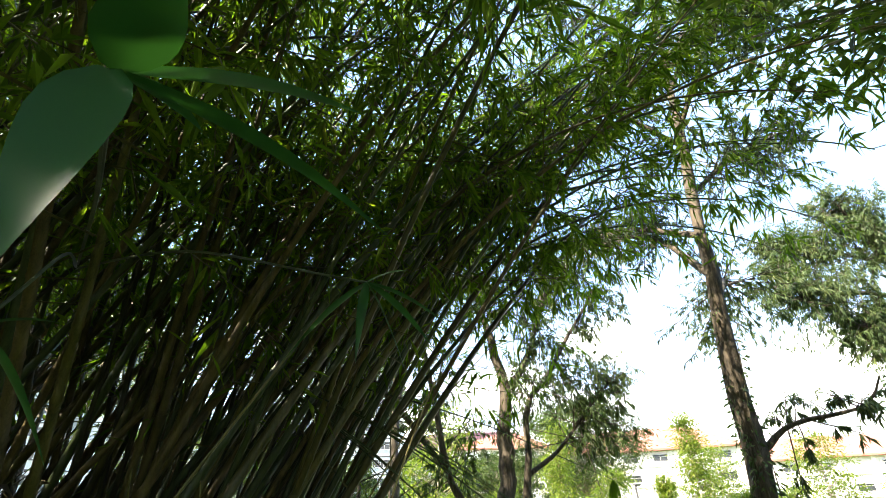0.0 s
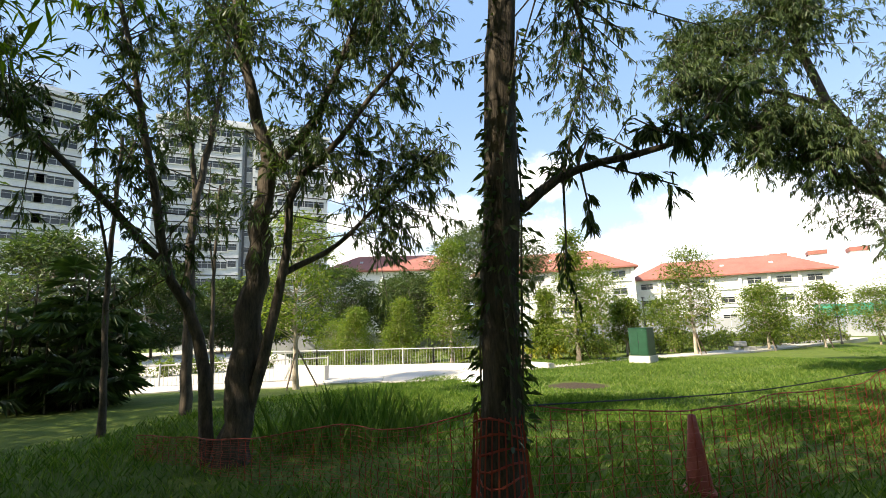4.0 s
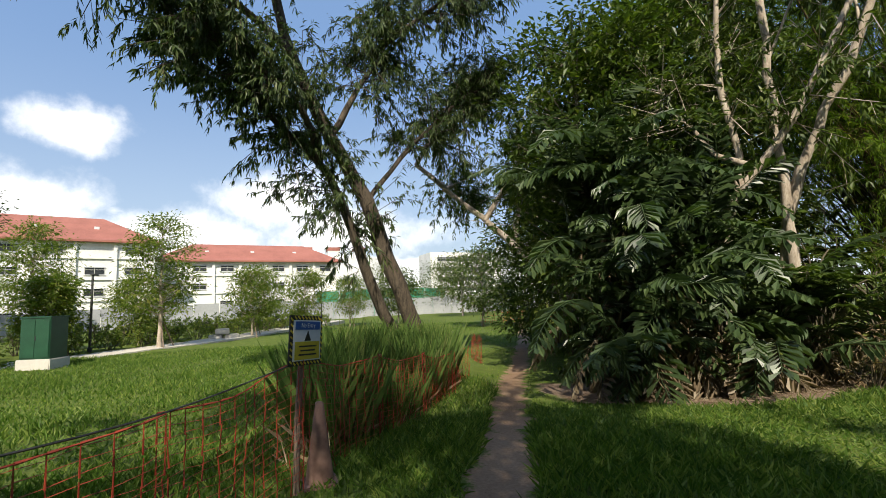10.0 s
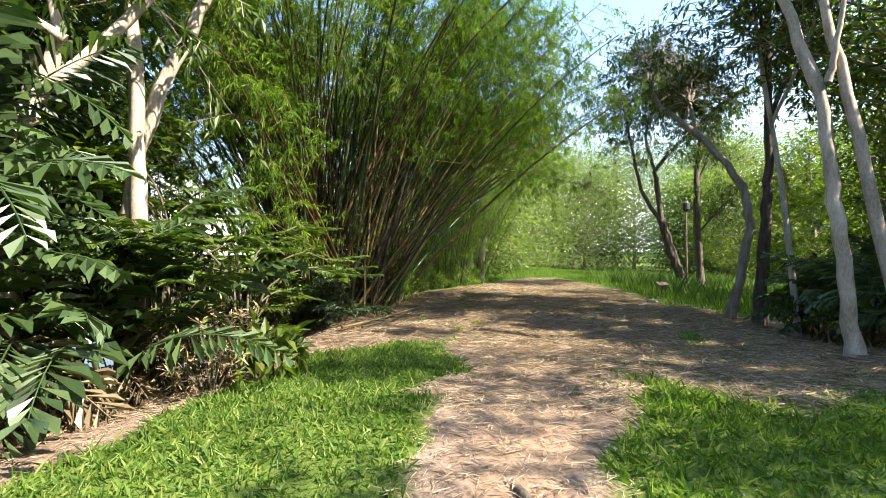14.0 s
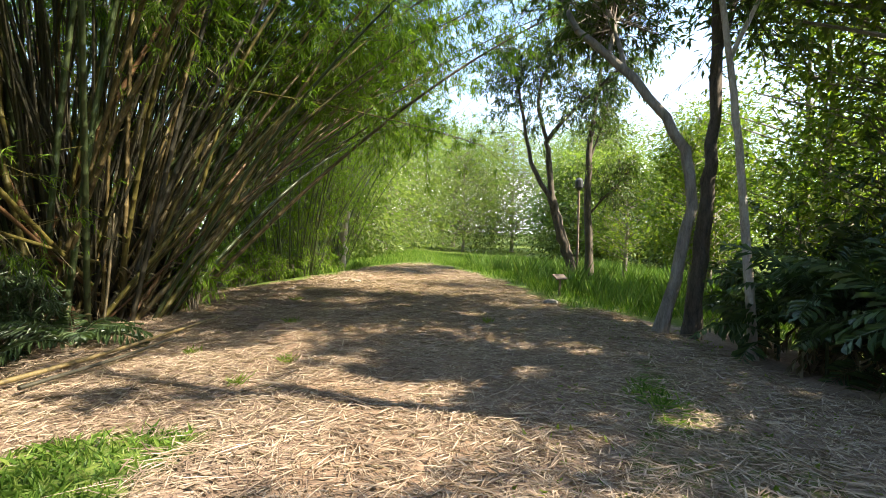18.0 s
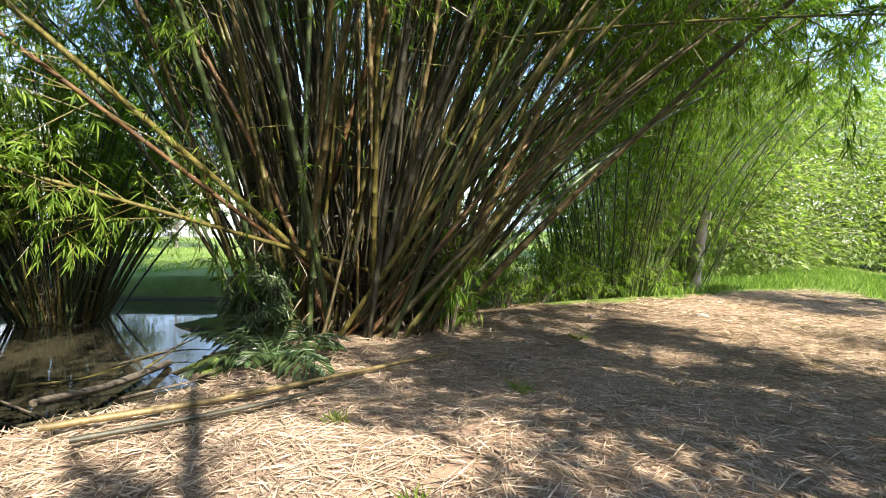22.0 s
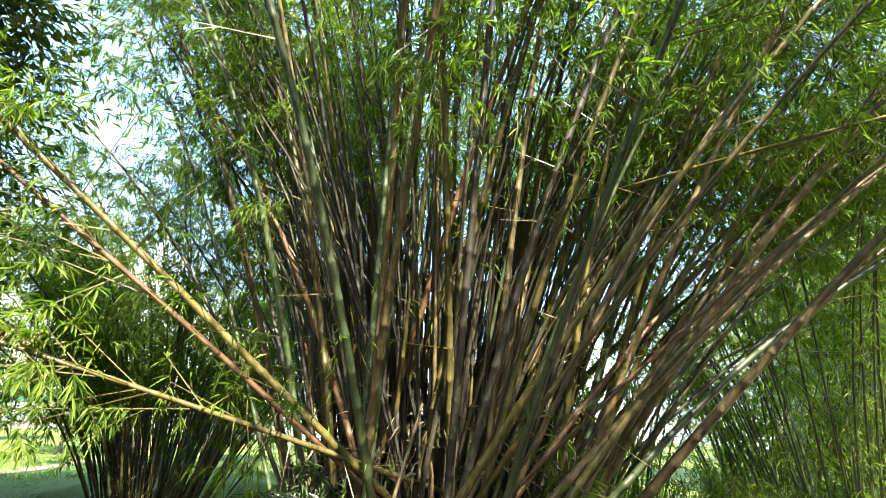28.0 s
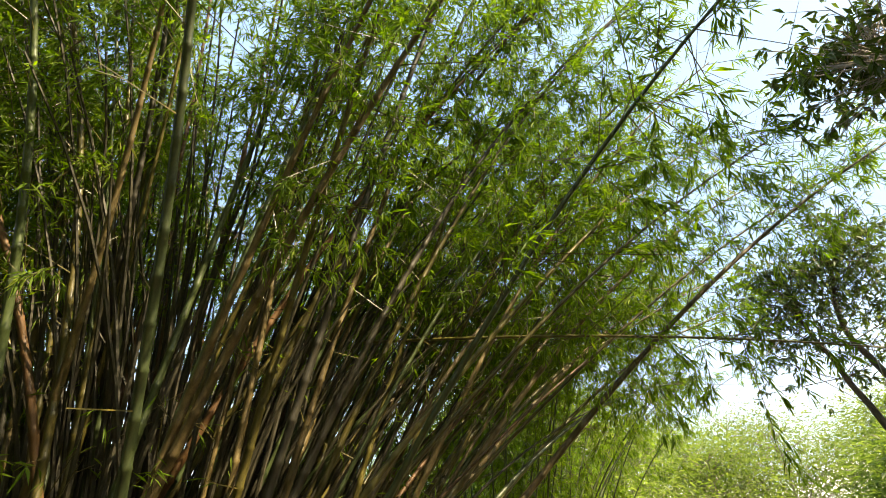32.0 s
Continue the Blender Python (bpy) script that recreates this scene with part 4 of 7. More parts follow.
def school(label, a, b, deep, floors, z0, storey=3.0, eave=0.9, ridge=2.6, bays=6):
    """A long low block with open window bands, white render and a hipped red roof. a is its left front corner."""
    root = thing("school_building", (a[0], a[1], z0), label, "building", "white school blocks")
    along = np.subtract(b, a)
    wide = float(np.linalg.norm(along))
    root.rotation_euler = (0, 0, math.atan2(along[1], along[0]))
    tall = floors * storey
    slab("wall", 0, wide, 0, deep, -1.5, tall, M_WALLWHITE, root)
    for f in range(floors):
        slab("ledge", -0.08, wide + 0.08, -0.22, 0.0, f * storey + 0.62, f * storey + 0.72, M_WALLWHITE, root)
        for k in range(bays):
            w = wide / bays
            if (k * 5 + f * 3) % 4 != 1:
                window_part(w * 0.48, 0.95, root, Matrix.Translation(((k + 0.5) * w, -0.02, f * storey + 1.85)))
    for k in range(0, bays + 1):
        slab("pier", k * wide / bays - 0.22, k * wide / bays + 0.22, -0.34, 0.0, -1.5, tall, M_WALLWHITE, root)
    bm = bmesh.new()
    e, run = eave, deep / 2 + eave
    low = [(-e, -e, tall), (wide + e, -e, tall), (wide + e, deep + e, tall), (-e, deep + e, tall)]
    lowv = [bm.verts.new(v) for v in low] + [bm.verts.new((x, y, z + 0.25)) for x, y, z in low]
    r1, r2 = bm.verts.new((run - e, deep / 2, tall + ridge)), bm.verts.new((wide - run + e, deep / 2, tall + ridge))
    for k in range(4):
        bm.faces.new([lowv[k], lowv[(k + 1) % 4], lowv[4 + (k + 1) % 4], lowv[4 + k]])
    t = lowv[4:]
    for f in ((t[0], t[1], r2, r1), (t[1], t[2], r2), (t[2], t[3], r1, r2), (t[3], t[0], r1), lowv[3::-1]):
        bm.faces.new(f)
    part("roof", bm, M_ROOF, root, "hipped red tile roof")
    for k in range(3):
        c = wide * (0.25 + 0.25 * k)
        slab("roof_vent", c - 0.3, c + 0.3, deep * 0.2, deep * 0.2 + 0.4, tall + ridge * 0.35, tall + ridge * 0.6, M_WALLGREY, root)
    return root


tower("tall pale grey block of flats with dark floor bands", (-35.5, -77), (-22.8, 15.3), 27.5, 11, 13, 0.0)
tower("tall pale grey block of flats behind trees", (-2.0, -86), (-24.5, 6.0), 25.5, 11, 13, -0.3)
school("white four-storey school wing with red hipped roof", (-74.5, -40), (-81.5, -14), 12, 4, -1.0, 2.9, ridge=4.2, bays=6)
school("long white school block with red hipped roof", (-88.5, -15), (-92, 13.5), 10, 3, -0.2, 2.95, ridge=3.5, bays=7)
school("distant red-roofed school wing", (-62, -66), (-78, -44), 12, 3, 0.6, 4.0, ridge=4.0, bays=5)
far_block = thing("apartment_block", (-150, 6, -7.0), "distant white block with red water tanks", "building")
slab("wall", -8, 8, -26, 30, 0, 21, M_WALLGREY, far_block)
for k, yy in enumerate((-20, -13, 4, 12, 20)):
    slab("water_tank", 2, 6, yy, yy + 3.4, 21, 23.4, M_WALLWHITE, far_block)
    slab("tank_roof", 1.8, 6.2, yy - 0.2, yy + 3.6, 23.4, 24.4, M_ROOF, far_block)
for k, (bx, by, w, h) in enumerate(((-150, 62, 24, 17), (-165, 95, 16, 22), (-170, 120, 22, 19))):
    far = thing("distant_building", (bx, by, -1), "hazy white distant block", "building", "distant blocks")
    slab("wall", -6, 6, -w / 2, w / 2, 0, h, M_WALLWHITE, far)
    for f in range(int(h / 3.2)):
        window_part(w * 0.8, 1.2, far, Matrix.Translation((6.02, 0, f * 3.2 + 2)) @ Euler((0, 0, math.pi / 2)).to_matrix().to_4x4())
crane = thing("tower_crane", (-170, 108, 0), "thin distant tower crane mast", "crane")
mast = Acc()
for dx, dy in ((0, 0), (1.6, 0), (0, 1.6), (1.6, 1.6)):
    tube(mast, [(dx, dy, 0), (dx, dy, 40)], 0.16, 4)
for k in range(20):
    tube(mast, [(0, 0, 2 * k), (1.6, 1.6, 2 * k + 2)], 0.1, 3)
part("mast", mast, M_METAL, crane)

# site hoarding and green netting
hoard = thing("site_hoarding", (0, 0, 0), "grey metal site hoarding along the road", "fence")
HOARD = [(-31, -62), (-45, -46), (-58, -22), (-62, -6), (-64, 12), (-62, 30), (-58, 48)]
for a, b in zip(HOARD[:-1], HOARD[1:]):
    ln = math.dist(a, b)
    cnt = int(ln / 2.4)
    for k in range(cnt):
        px, py = a[0] + (b[0] - a[0]) * (k + 0.5) / cnt, a[1] + (b[1] - a[1]) * (k + 0.5) / cnt
        pan = part("panel", box_bm(ln / cnt - 0.05, 0.06, 2.3), M_GREYFENCE, hoard)
        pan.matrix_basis = pose(px, py, on_ground(px, py) + 1.1, 0, 0, math.degrees(math.atan2(b[1] - a[1], b[0] - a[0])))
green = thing("green_site_screen", (0, 0, 0), "bright green netted construction screen", "fence")
for k in range(6):
    px, py = -70.5 + k * 0.5, 9.5 + k * 3.0
    pan = part("screen_panel", box_bm(0.12, 2.9, 3.6), M_HOARD, green)
    pan.matrix_basis = pose(px, py, on_ground(px, py) + 1.8, 0, 0, -9)

# plaza, footpath, railing
pave = Acc()
edge_near = spline([(0, -46), (-3.6, -30), (-5.6, -22.5), (-9.5, -19), (-11.9, -14.9), (-13.4, -10.8), (-16.9, -9.5), (-23.3, -5.9), (-34, 0.9), (-52, 9)], 60)
edge_far = spline([(-40, -60), (-34, -48), (-26, -34), (-20, -26), (-20.2, -18), (-21.6, -12), (-22.3, -9.6), (-24.6, -7.2), (-35, -0.9), (-53, 7)], 60)
zt = np.maximum(np.interp(np.linspace(0, 1, 60), [0, 0.45, 0.68, 0.85, 1], [-0.5, -0.55, -0.36, -0.36, -0.45]), height(edge_near[:, :2]) + 0.04)
for k in range(59):
    a, b, c, d = edge_near[k], edge_near[k + 1], edge_far[k + 1], edge_far[k]
    z0, z1 = zt[k], zt[k + 1]
    v = [(a[0], a[1], z0), (b[0], b[1], z1), (c[0], c[1], z1), (d[0], d[1], z0)]
    pave.add(v + [(x, y, z - 0.4) for x, y, z in v], [[0, 1, 2, 3], [0, 1, 5, 4], [2, 3, 7, 6]])
tagged(part("pavement", pave, M_PAVING), "pale concrete plaza narrowing to a footpath", "pavement", kind="structure")


def railing(line, label, z_of):
    root = thing("railing", (0, 0, 0), label, "railing", "plaza railings")
    for a, b in zip(line[:-1], line[1:]):
        ln = math.dist(a, b)
        za, zb = z_of(*a), z_of(*b)
        for zz in (0.12, 1.02):
            acc = Acc()
            tube(acc, [(a[0], a[1], za + zz), (b[0], b[1], zb + zz)], 0.03, 6, cap=True)
            part("rail", acc, M_METAL, root)
        n = int(ln / 1.6)
        for k in range(n + 1):
            u = k / n
            px, py, pz = a[0] + (b[0] - a[0]) * u, a[1] + (b[1] - a[1]) * u, za + (zb - za) * u
            post = part("post", box_bm(0.06, 0.06, 1.15), M_METAL, root)
            post.matrix_basis = pose(px, py, pz + 0.52)
        m = int(ln / 0.16)
        u = (np.arange(m) + 0.5)[:, None] / m
        p = np.array([*a, za + 0.12]) + u * (np.array([*b, zb + 0.12]) - np.array([*a, za + 0.12]))
        bars = Acc()
        tubes(bars, p, p + [0, 0, 0.9], 0.013, 4)
        tagged(part("bar_mass", bars, M_METAL, root), kind="stuff")
    return root


railing([(-17.6, -27), (-18.6, -22.6), (-20.7, -15.6), (-22.2, -11.2)], "pale grey metal railing along the plaza", lambda x, y: -0.5)
railing([(-7.6, -23.4), (-10.6, -20.6), (-13.9, -17.0)], "pale grey metal railing beside the ramp", lambda x, y: -0.55)
ramp = thing("ramp_wall", (-13.0, -17.8, -0.9), "low pale concrete ramp wall", "wall")
slab("wall", -0.1, 0.1, -1.6, 1.6, 0, 1.1, M_CONCRETE, ramp)
planter = thing("planter_wall", (-20.2, -10.4, -0.6), "low concrete planter kerb with a bench", "planter")
planter.rotation_euler = (0, 0, 1.05)
slab("kerb", -2.6, 2.6, -0.15, 0.15, 0, 0.5, M_CONCRETE, planter)
slab("seat", -0.2, 1.1, -0.5, -0.1, 0.45, 0.56, M_POSTWOOD, planter, "timber slat seat")
slab("back", -0.2, 1.1, 0.0, 0.06, 0.58, 0.82, M_POSTWOOD, planter, "timber bench back")


def lamp(x, y, tall, label="slim dark park lamp post"):
    z = on_ground(x, y)
    root = thing("street_lamp", (x, y, z), label, "lamp", "park lamps")
    acc = Acc()
    tube(acc, [(0, 0, 0), (0, 0, 0.25), (0, 0, 0.27), (0, 0, tall)], [0.09, 0.09, 0.055, 0.045], 10, cap=True)
    part("pole", acc, M_DARKMETAL, root)
    part("head", box_bm(0.62, 0.16, 0.06, 0.015, (-0.22, 0, tall + 0.02)), M_DARKMETAL, root)
    part("lens", box_bm(0.4, 0.12, 0.012, 0, (-0.26, 0, tall - 0.02)), M_METAL, root)
    return root


lamp(-16.6, -9.15, 3.3)
lamp(-28.3, -5.4, 3.4)
lamp(-42.8, 5.8, 3.5)
lamp(-45.5, -32, 3.6)

cab = thing("utility_cabinet", (-22.1, -4.75, on_ground(-22.1, -4.75, 0.08)), "dark green utility cabinet on a pale concrete plinth", "cabinet")
cab.rotation_euler = (0, 0, radians(72))
part("plinth", box_bm(1.02, 0.85, 0.42, 0.02, (0, 0, 0.2)), M_CONCRETE, cab, "pale concrete plinth")
part("body", box_bm(0.9, 0.72, 1.25, 0.012, (0, 0, 1.03)), M_BOX, cab)
part("lid", box_bm(0.96, 0.78, 0.05, 0.012, (0, 0, 1.68)), M_BOX, cab)
for s in (-1, 1):
    part("door", box_bm(0.42, 0.02, 1.14, 0.006, (s * 0.215, -0.372, 1.03)), M_BOX, cab)
part("handle", box_bm(0.03, 0.03, 0.14, 0.006, (0.03, -0.39, 1.05)), M_DARKMETAL, cab)

blocks = thing("concrete_blocks", (-33.8, -1.0, on_ground(-33.8, -1.0)), "stack of pale concrete kerb blocks beside the footpath", "blocks")
for k, (dx, dy, dz) in enumerate(((0, 0, 0), (0, 0.85, 0), (0.05, 0.35, 0.33))):
    part("block", box_bm(0.9, 0.7, 0.3, 0.03, (dx, dy, dz + 0.17)), M_CONCRETE, blocks)


def tarp(x, y, wide, tall, turn, label):
    n = 26
    u, v = np.meshgrid(np.linspace(-1, 1, n), np.linspace(-1, 1, n), indexing="ij")
    p = np.stack([u, v], -1) * 2.2
    hgt = np.clip(1 - np.abs(u) ** 1.5, 0, 1) * np.clip(1 - np.abs(v) ** 2, 0, 1) * (0.75 + 0.25 * u) + 0.05 * sway(p, 2.3) * (1 - np.abs(u))
    w = np.stack([u * wide / 2 + 0.06 * sway(p, 3), v * wide * 0.28, np.maximum(hgt, 0) * tall], -1).reshape(-1, 3)
    a, b = np.meshgrid(np.arange(n - 1), np.arange(n - 1), indexing="ij")
    acc = Acc()
    acc.add(w, np.stack([a * n + b, (a + 1) * n + b, (a + 1) * n + b + 1, a * n + b + 1], -1).reshape(-1, 4))
    ob = part("tarpaulin", acc.mesh("tarpaulin", True), M_SHEET)
    ob.matrix_basis = pose(x, y, on_ground(x, y, 0.02), 0, 0, turn)
    return tagged(ob, label, "tarpaulin", "white sheets")


tarp(-13.6, -8.7, 1.9, 0.62, 75, "heaped white plastic sheet on the grass")
tarp(-14.2, -10.1, 0.9, 0.32, 60, "small crumpled white plastic sheet on the grass")

# ---- trees by the lawn ----
GUM = dict(leaf=(0.14, 0.030), droop=0.75, subs=5, leaves=14, lift=0.15)
tree("net_wrapped_tree", "rough-barked tree with orange net round its foot", "tree",
     [(-1.02, -2.6, 0), (-1.08, -2.48, 2.2), (-1.12, -2.36, 4.2), (-1.2, -2.15, 6.6), (-1.5, -1.9, 9.5), (-1.7, -1.7, 12.0)],
     [(0.045, 0.012, [(-1.12, -2.42, 2.45), (-1.26, -2.19, 2.66), (-1.37, -1.91, 2.81), (-1.48, -1.5, 2.86), (-1.54, -1.2, 2.93), (-1.6, -0.95, 3.25)], 0.22),
      (0.06, 0.02, [(-1.14, -2.3, 4.9), (-1.8, -2.9, 6.0), (-2.7, -3.8, 6.9), (-3.6, -4.8, 7.4)]),
      (0.06, 0.02, [(-1.15, -2.25, 5.6), (-1.9, -3.6, 6.6), (-3.0, -5.0, 7.1), (-4.2, -6.2, 7.2)]),
      (0.05, 0.015, [(-1.15, -2.3, 4.5), (-2.9, -2.3, 5.5), (-5.0, -2.6, 6.1), (-7.0, -3.2, 6.1)]),
      (0.05, 0.02, [(-1.2, -2.2, 6.4), (-2.4, -1.4, 7.6), (-3.4, -0.4, 8.4)]),
      (0.05, 0.02, [(-1.3, -2.1, 7.5), (-0.4, -3.2, 8.6), (0.6, -4.2, 9.0)]), (0.05, 0.02, [(-1.3, -2.05, 7.8), (-0.8, -1.2, 8.8), (-0.4, -0.4, 9.2)]), (0.05, 0.02, [(-1.5, -1.9, 9.4), (-2.4, -2.6, 10.6), (-3.0, -3.2, 11.2)]),
      (0.05, 0.02, [(-1.5, -1.9, 9.0), (-0.4, -0.9, 10.2), (0.8, -0.2, 10.8)]), (0.05, 0.02, [(-1.6, -1.8, 10.0), (-2.6, -0.6, 11.2), (-3.4, 0.4, 11.8)]), (0.05, 0.02, [(-1.6, -1.8, 10.4), (-1.0, -2.9, 11.4), (-0.2, -3.8, 12.0)]), (0.04, 0.02, [(-1.7, -1.7, 11.0), (-0.8, -1.2, 12.2), (0.4, -0.9, 13.0)])],
     M_BARK, M_LEAF_GUM, r=(0.155, 0.035), count=64, reach=1.25, start=0.15, **(GUM | {"leaf": (0.10, 0.024), "leaves": 18}))
climber = thing("climbing_vine", (0, 0, 0), "small-leaved vine clinging to the net-wrapped trunk", "vine")
vl = Acc()
for k in range(5):
    zz = np.linspace(0.9, 4.3 - 0.4 * k, 24)
    aa = 1.3 * k + 0.9 * np.sin(zz * 1.4 + k)
    cx, cy = np.interp(zz, [0, 2.2, 4.2, 6.6], [-1.02, -1.08, -1.12, -1.2]), np.interp(zz, [0, 2.2, 4.2, 6.6], [-2.6, -2.48, -2.36, -2.15])
    rr = 0.168 - 0.012 * zz
    line = np.c_[cx + rr * np.cos(aa), cy + rr * np.sin(aa), zz]
    stem = Acc()
    tube(stem, line, 0.008, 5)
    part("stem", stem, M_TWIG, climber)
    at = np.repeat(line, 5, axis=0) + RNG.normal(scale=0.03, size=(120, 3))
    out = np.repeat(np.c_[np.cos(aa), np.sin(aa), -0.6 * np.ones(24)], 5, axis=0) + rand_dirs(120) * 0.8
    blades(vl, at, unit(out), rand_dirs(120), RNG.uniform(0.05, 0.11, 120), 0.035, 0.45, 0.2, 0.2)
part("foliage", vl, M_LEAF_GUM, climber)
tree("forked_tree", "dark multi-stemmed tree forking above head height", "tree",
     [(-2.05, -6.9, 0), (-2.24, -6.84, 2.3), (-2.42, -6.76, 4.28)],
     [(0.11, 0.03, [(-2.4, -6.77, 4.2), (-2.15, -6.95, 5.4), (-1.95, -7.1, 6.3), (-2.3, -7.5, 8.2)]),
      (0.09, 0.03, [(-2.4, -6.77, 4.15), (-2.9, -6.5, 4.85), (-3.24, -6.2, 5.9), (-3.6, -5.9, 7.4)]),
      (0.085, 0.03, [(-2.1, -6.8, 0.3), (-2.25, -6.6, 1.2), (-2.45, -6.46, 2.61), (-2.54, -6.39, 3.83), (-2.88, -6.12, 4.29), (-3.45, -5.58, 5.43), (-4.0, -5.0, 6.6)]),
      (0.05, 0.015, [(-2.45, -6.48, 2.5), (-3.15, -6.16, 2.94), (-3.66, -5.66, 3.68), (-4.25, -5.0, 4.6)]),
      (0.10, 0.03, [(-1.9, -7.15, -0.15), (-1.8, -7.32, 1.57), (-1.43, -7.64, 2.68), (-1.15, -7.86, 4.64), (-0.63, -8.21, 7.64)]),
      (0.06, 0.02, [(-1.45, -7.62, 2.6), (-0.53, -8.27, 3.86), (0.24, -8.69, 4.7), (0.88, -8.96, 5.68)])],
     M_BARK, M_LEAF_GUM, r=(0.20, 0.12), count=64, reach=1.35, start=0.4, **GUM)
tree("slender_tree", "slender grey tree with two upright stems", "tree",
     [(-4.12, -11.53, 0), (-4.07, -11.55, 3.47), (-4.1, -11.54, 5.0)],
     [(0.09, 0.03, [(-4.1, -11.54, 4.9), (-4.44, -11.35, 7.44), (-4.6, -11.2, 9.8)]),
      (0.07, 0.02, [(-4.1, -11.54, 4.9), (-3.9, -11.65, 6.9), (-3.8, -11.7, 9.4)])],
     M_BARK, M_LEAF_GUM, r=(0.11, 0.085), count=60, reach=1.6, start=0.2, **GUM)
for x, y, h in ((-2.2, -10.8, 5.5), (-6.0, -13.5, 6.0)):
    tree("slender_tree", "thin dark sapling trunk with hanging leaves", "tree", [(x, y, 0), (x + 0.1, y, h * 0.5), (x + 0.1, y + 0.1, h)],
         [(0.03, 0.01, [(x + 0.1, y, h * 0.55), (x + 0.6, y + 0.4, h * 0.8), (x + 0.8, y + 0.7, h * 1.05)]), (0.03, 0.01, [(x + 0.1, y, h * 0.8), (x - 0.4, y - 0.3, h * 1.1)])],
         M_BARK, M_LEAF_GUM, r=(0.06, 0.03), count=14, reach=0.9, start=0.2, **GUM)

# the great leaning gum beyond the reeds
tree("leaning_gum_tree", "large leaning gum tree with two bare lower trunks", "tree",
     [(-16.9, 6.2, 0), (-16.4, 5.35, 1.4), (-16.2, 4.35, 4.06), (-16.0, 3.3, 5.95), (-15.6, 2.3, 7.9), (-15.3, 1.6, 10.6)],
     [(0.17, 0.05, [(-16.8, 5.7, -0.2), (-16.3, 4.7, 1.3), (-15.9, 3.7, 3.75), (-15.6, 3.05, 5.0), (-15.2, 1.6, 6.2), (-14.6, 0.8, 7.8)]),
      (0.11, 0.025, [(-15.6, 2.3, 7.8), (-14.3, 1.0, 8.2), (-13.2, -0.4, 8.2), (-12.4, -1.6, 8.6)]),
      (0.10, 0.03, [(-16.0, 3.4, 5.9), (-16.2, 4.1, 7.3), (-16.1, 4.8, 8.6), (-15.9, 5.2, 11)]),
      (0.09, 0.03, [(-15.5, 2.0, 8.8), (-14.4, 1.6, 10.2), (-13.4, 1.0, 11.6)]),
      (0.09, 0.03, [(-15.6, 3.05, 5.0), (-14.6, 2.5, 6.0), (-14.0, 1.2, 6.8), (-13.4, 0.1, 7.0)]),
      (0.08, 0.03, [(-16.2, 4.35, 4.2), (-16.4, 5.6, 5.8), (-16.2, 7.0, 7.2), (-16.0, 8.2, 8.2)]),
      (0.08, 0.03, [(-15.4, 1.8, 9.6), (-15.8, 0.2, 10.8), (-15.6, -1.2, 11.4)]),
      (0.08, 0.03, [(-16.1, 4.8, 8.6), (-15.2, 6.4, 9.8), (-14.6, 7.6, 10.6)])],
     M_BARK, M_LEAF_GUM, r=(0.25, 0.10), count=120, reach=1.9, start=0.26, leaf=(0.18, 0.040), droop=0.7, subs=6, leaves=17, lift=0.2, twig_r=0.014)
tree("leaning_limb_tree", "pale leaning trunk arching over the footpath", "tree",
     [(-15.2, 11.3, 0), (-16.05, 10.4, 1.5), (-16.8, 9.3, 2.95), (-17.3, 8.4, 3.95), (-18.2, 6.4, 5.9)],
     [(0.09, 0.03, [(-17.3, 8.4, 3.95), (-16.6, 9.4, 5.8), (-15.8, 10.4, 7.4)]), (0.09, 0.03, [(-16.9, 9.2, 3.1), (-17.4, 9.9, 5.2), (-17.5, 10.6, 7.0)]),
      (0.08, 0.03, [(-18.2, 6.4, 5.9), (-18.4, 7.4, 7.6), (-18.2, 8.6, 9.0)]), (0.07, 0.03, [(-17.8, 7.2, 5.0), (-19.4, 8.2, 5.6), (-20.6, 9.4, 5.4)])],
     M_BARK_PALE, M_LEAF_BROAD, r=(0.16, 0.07), count=80, reach=1.8, start=0.15, leaf=(0.18, 0.045), droop=0.6, subs=5, leaves=11, lift=0.2)

# ---- palm thicket and pale trees beside the fork of the paths ----
PALE = dict(leaf=(0.17, 0.055), droop=0.4, subs=5, leaves=10, lift=0.2)
tree("pale_forked_tree", "pale forked tree rising through the palms", "tree",
     [(-10.3, 9.95, 0), (-10.23, 10.03, 2.4), (-10.11, 10.13, 3.22)],
     [(0.085, 0.045, [(-10.11, 10.13, 3.18), (-9.95, 10.25, 3.97), (-10.11, 10.13, 5.58), (-10.05, 10.2, 8.0)]),
      (0.08, 0.04, [(-10.11, 10.13, 3.18), (-9.66, 10.46, 3.83), (-9.1, 10.81, 4.77), (-8.3, 11.2, 6.6), (-8.0, 11.5, 8.4)]),
      (0.06, 0.03, [(-9.8, 10.2, 3.8), (-10.22, 9.85, 4.14), (-10.51, 9.59, 4.87), (-10.8, 9.3, 5.6)])],
     M_BARK_PALE, M_LEAF_BROAD, r=(0.14, 0.11), count=40, reach=1.5, start=0.35, **PALE)
tree("pale_slender_tree", "pale straight trunk behind the palms", "tree", [(-9.9, 11.5, 0), (-9.8, 11.26, 2.2), (-9.87, 11.22, 4.75), (-9.88, 11.2, 8.5)],
     [(0.03, 0.01, [(-9.87, 11.22, 6.0), (-9.3, 11.6, 7.6), (-9.0, 12.0, 8.8)])], M_BARK_PALE, M_LEAF_BROAD, r=(0.105, 0.065), count=60, reach=1.5, start=0.3, **PALE)
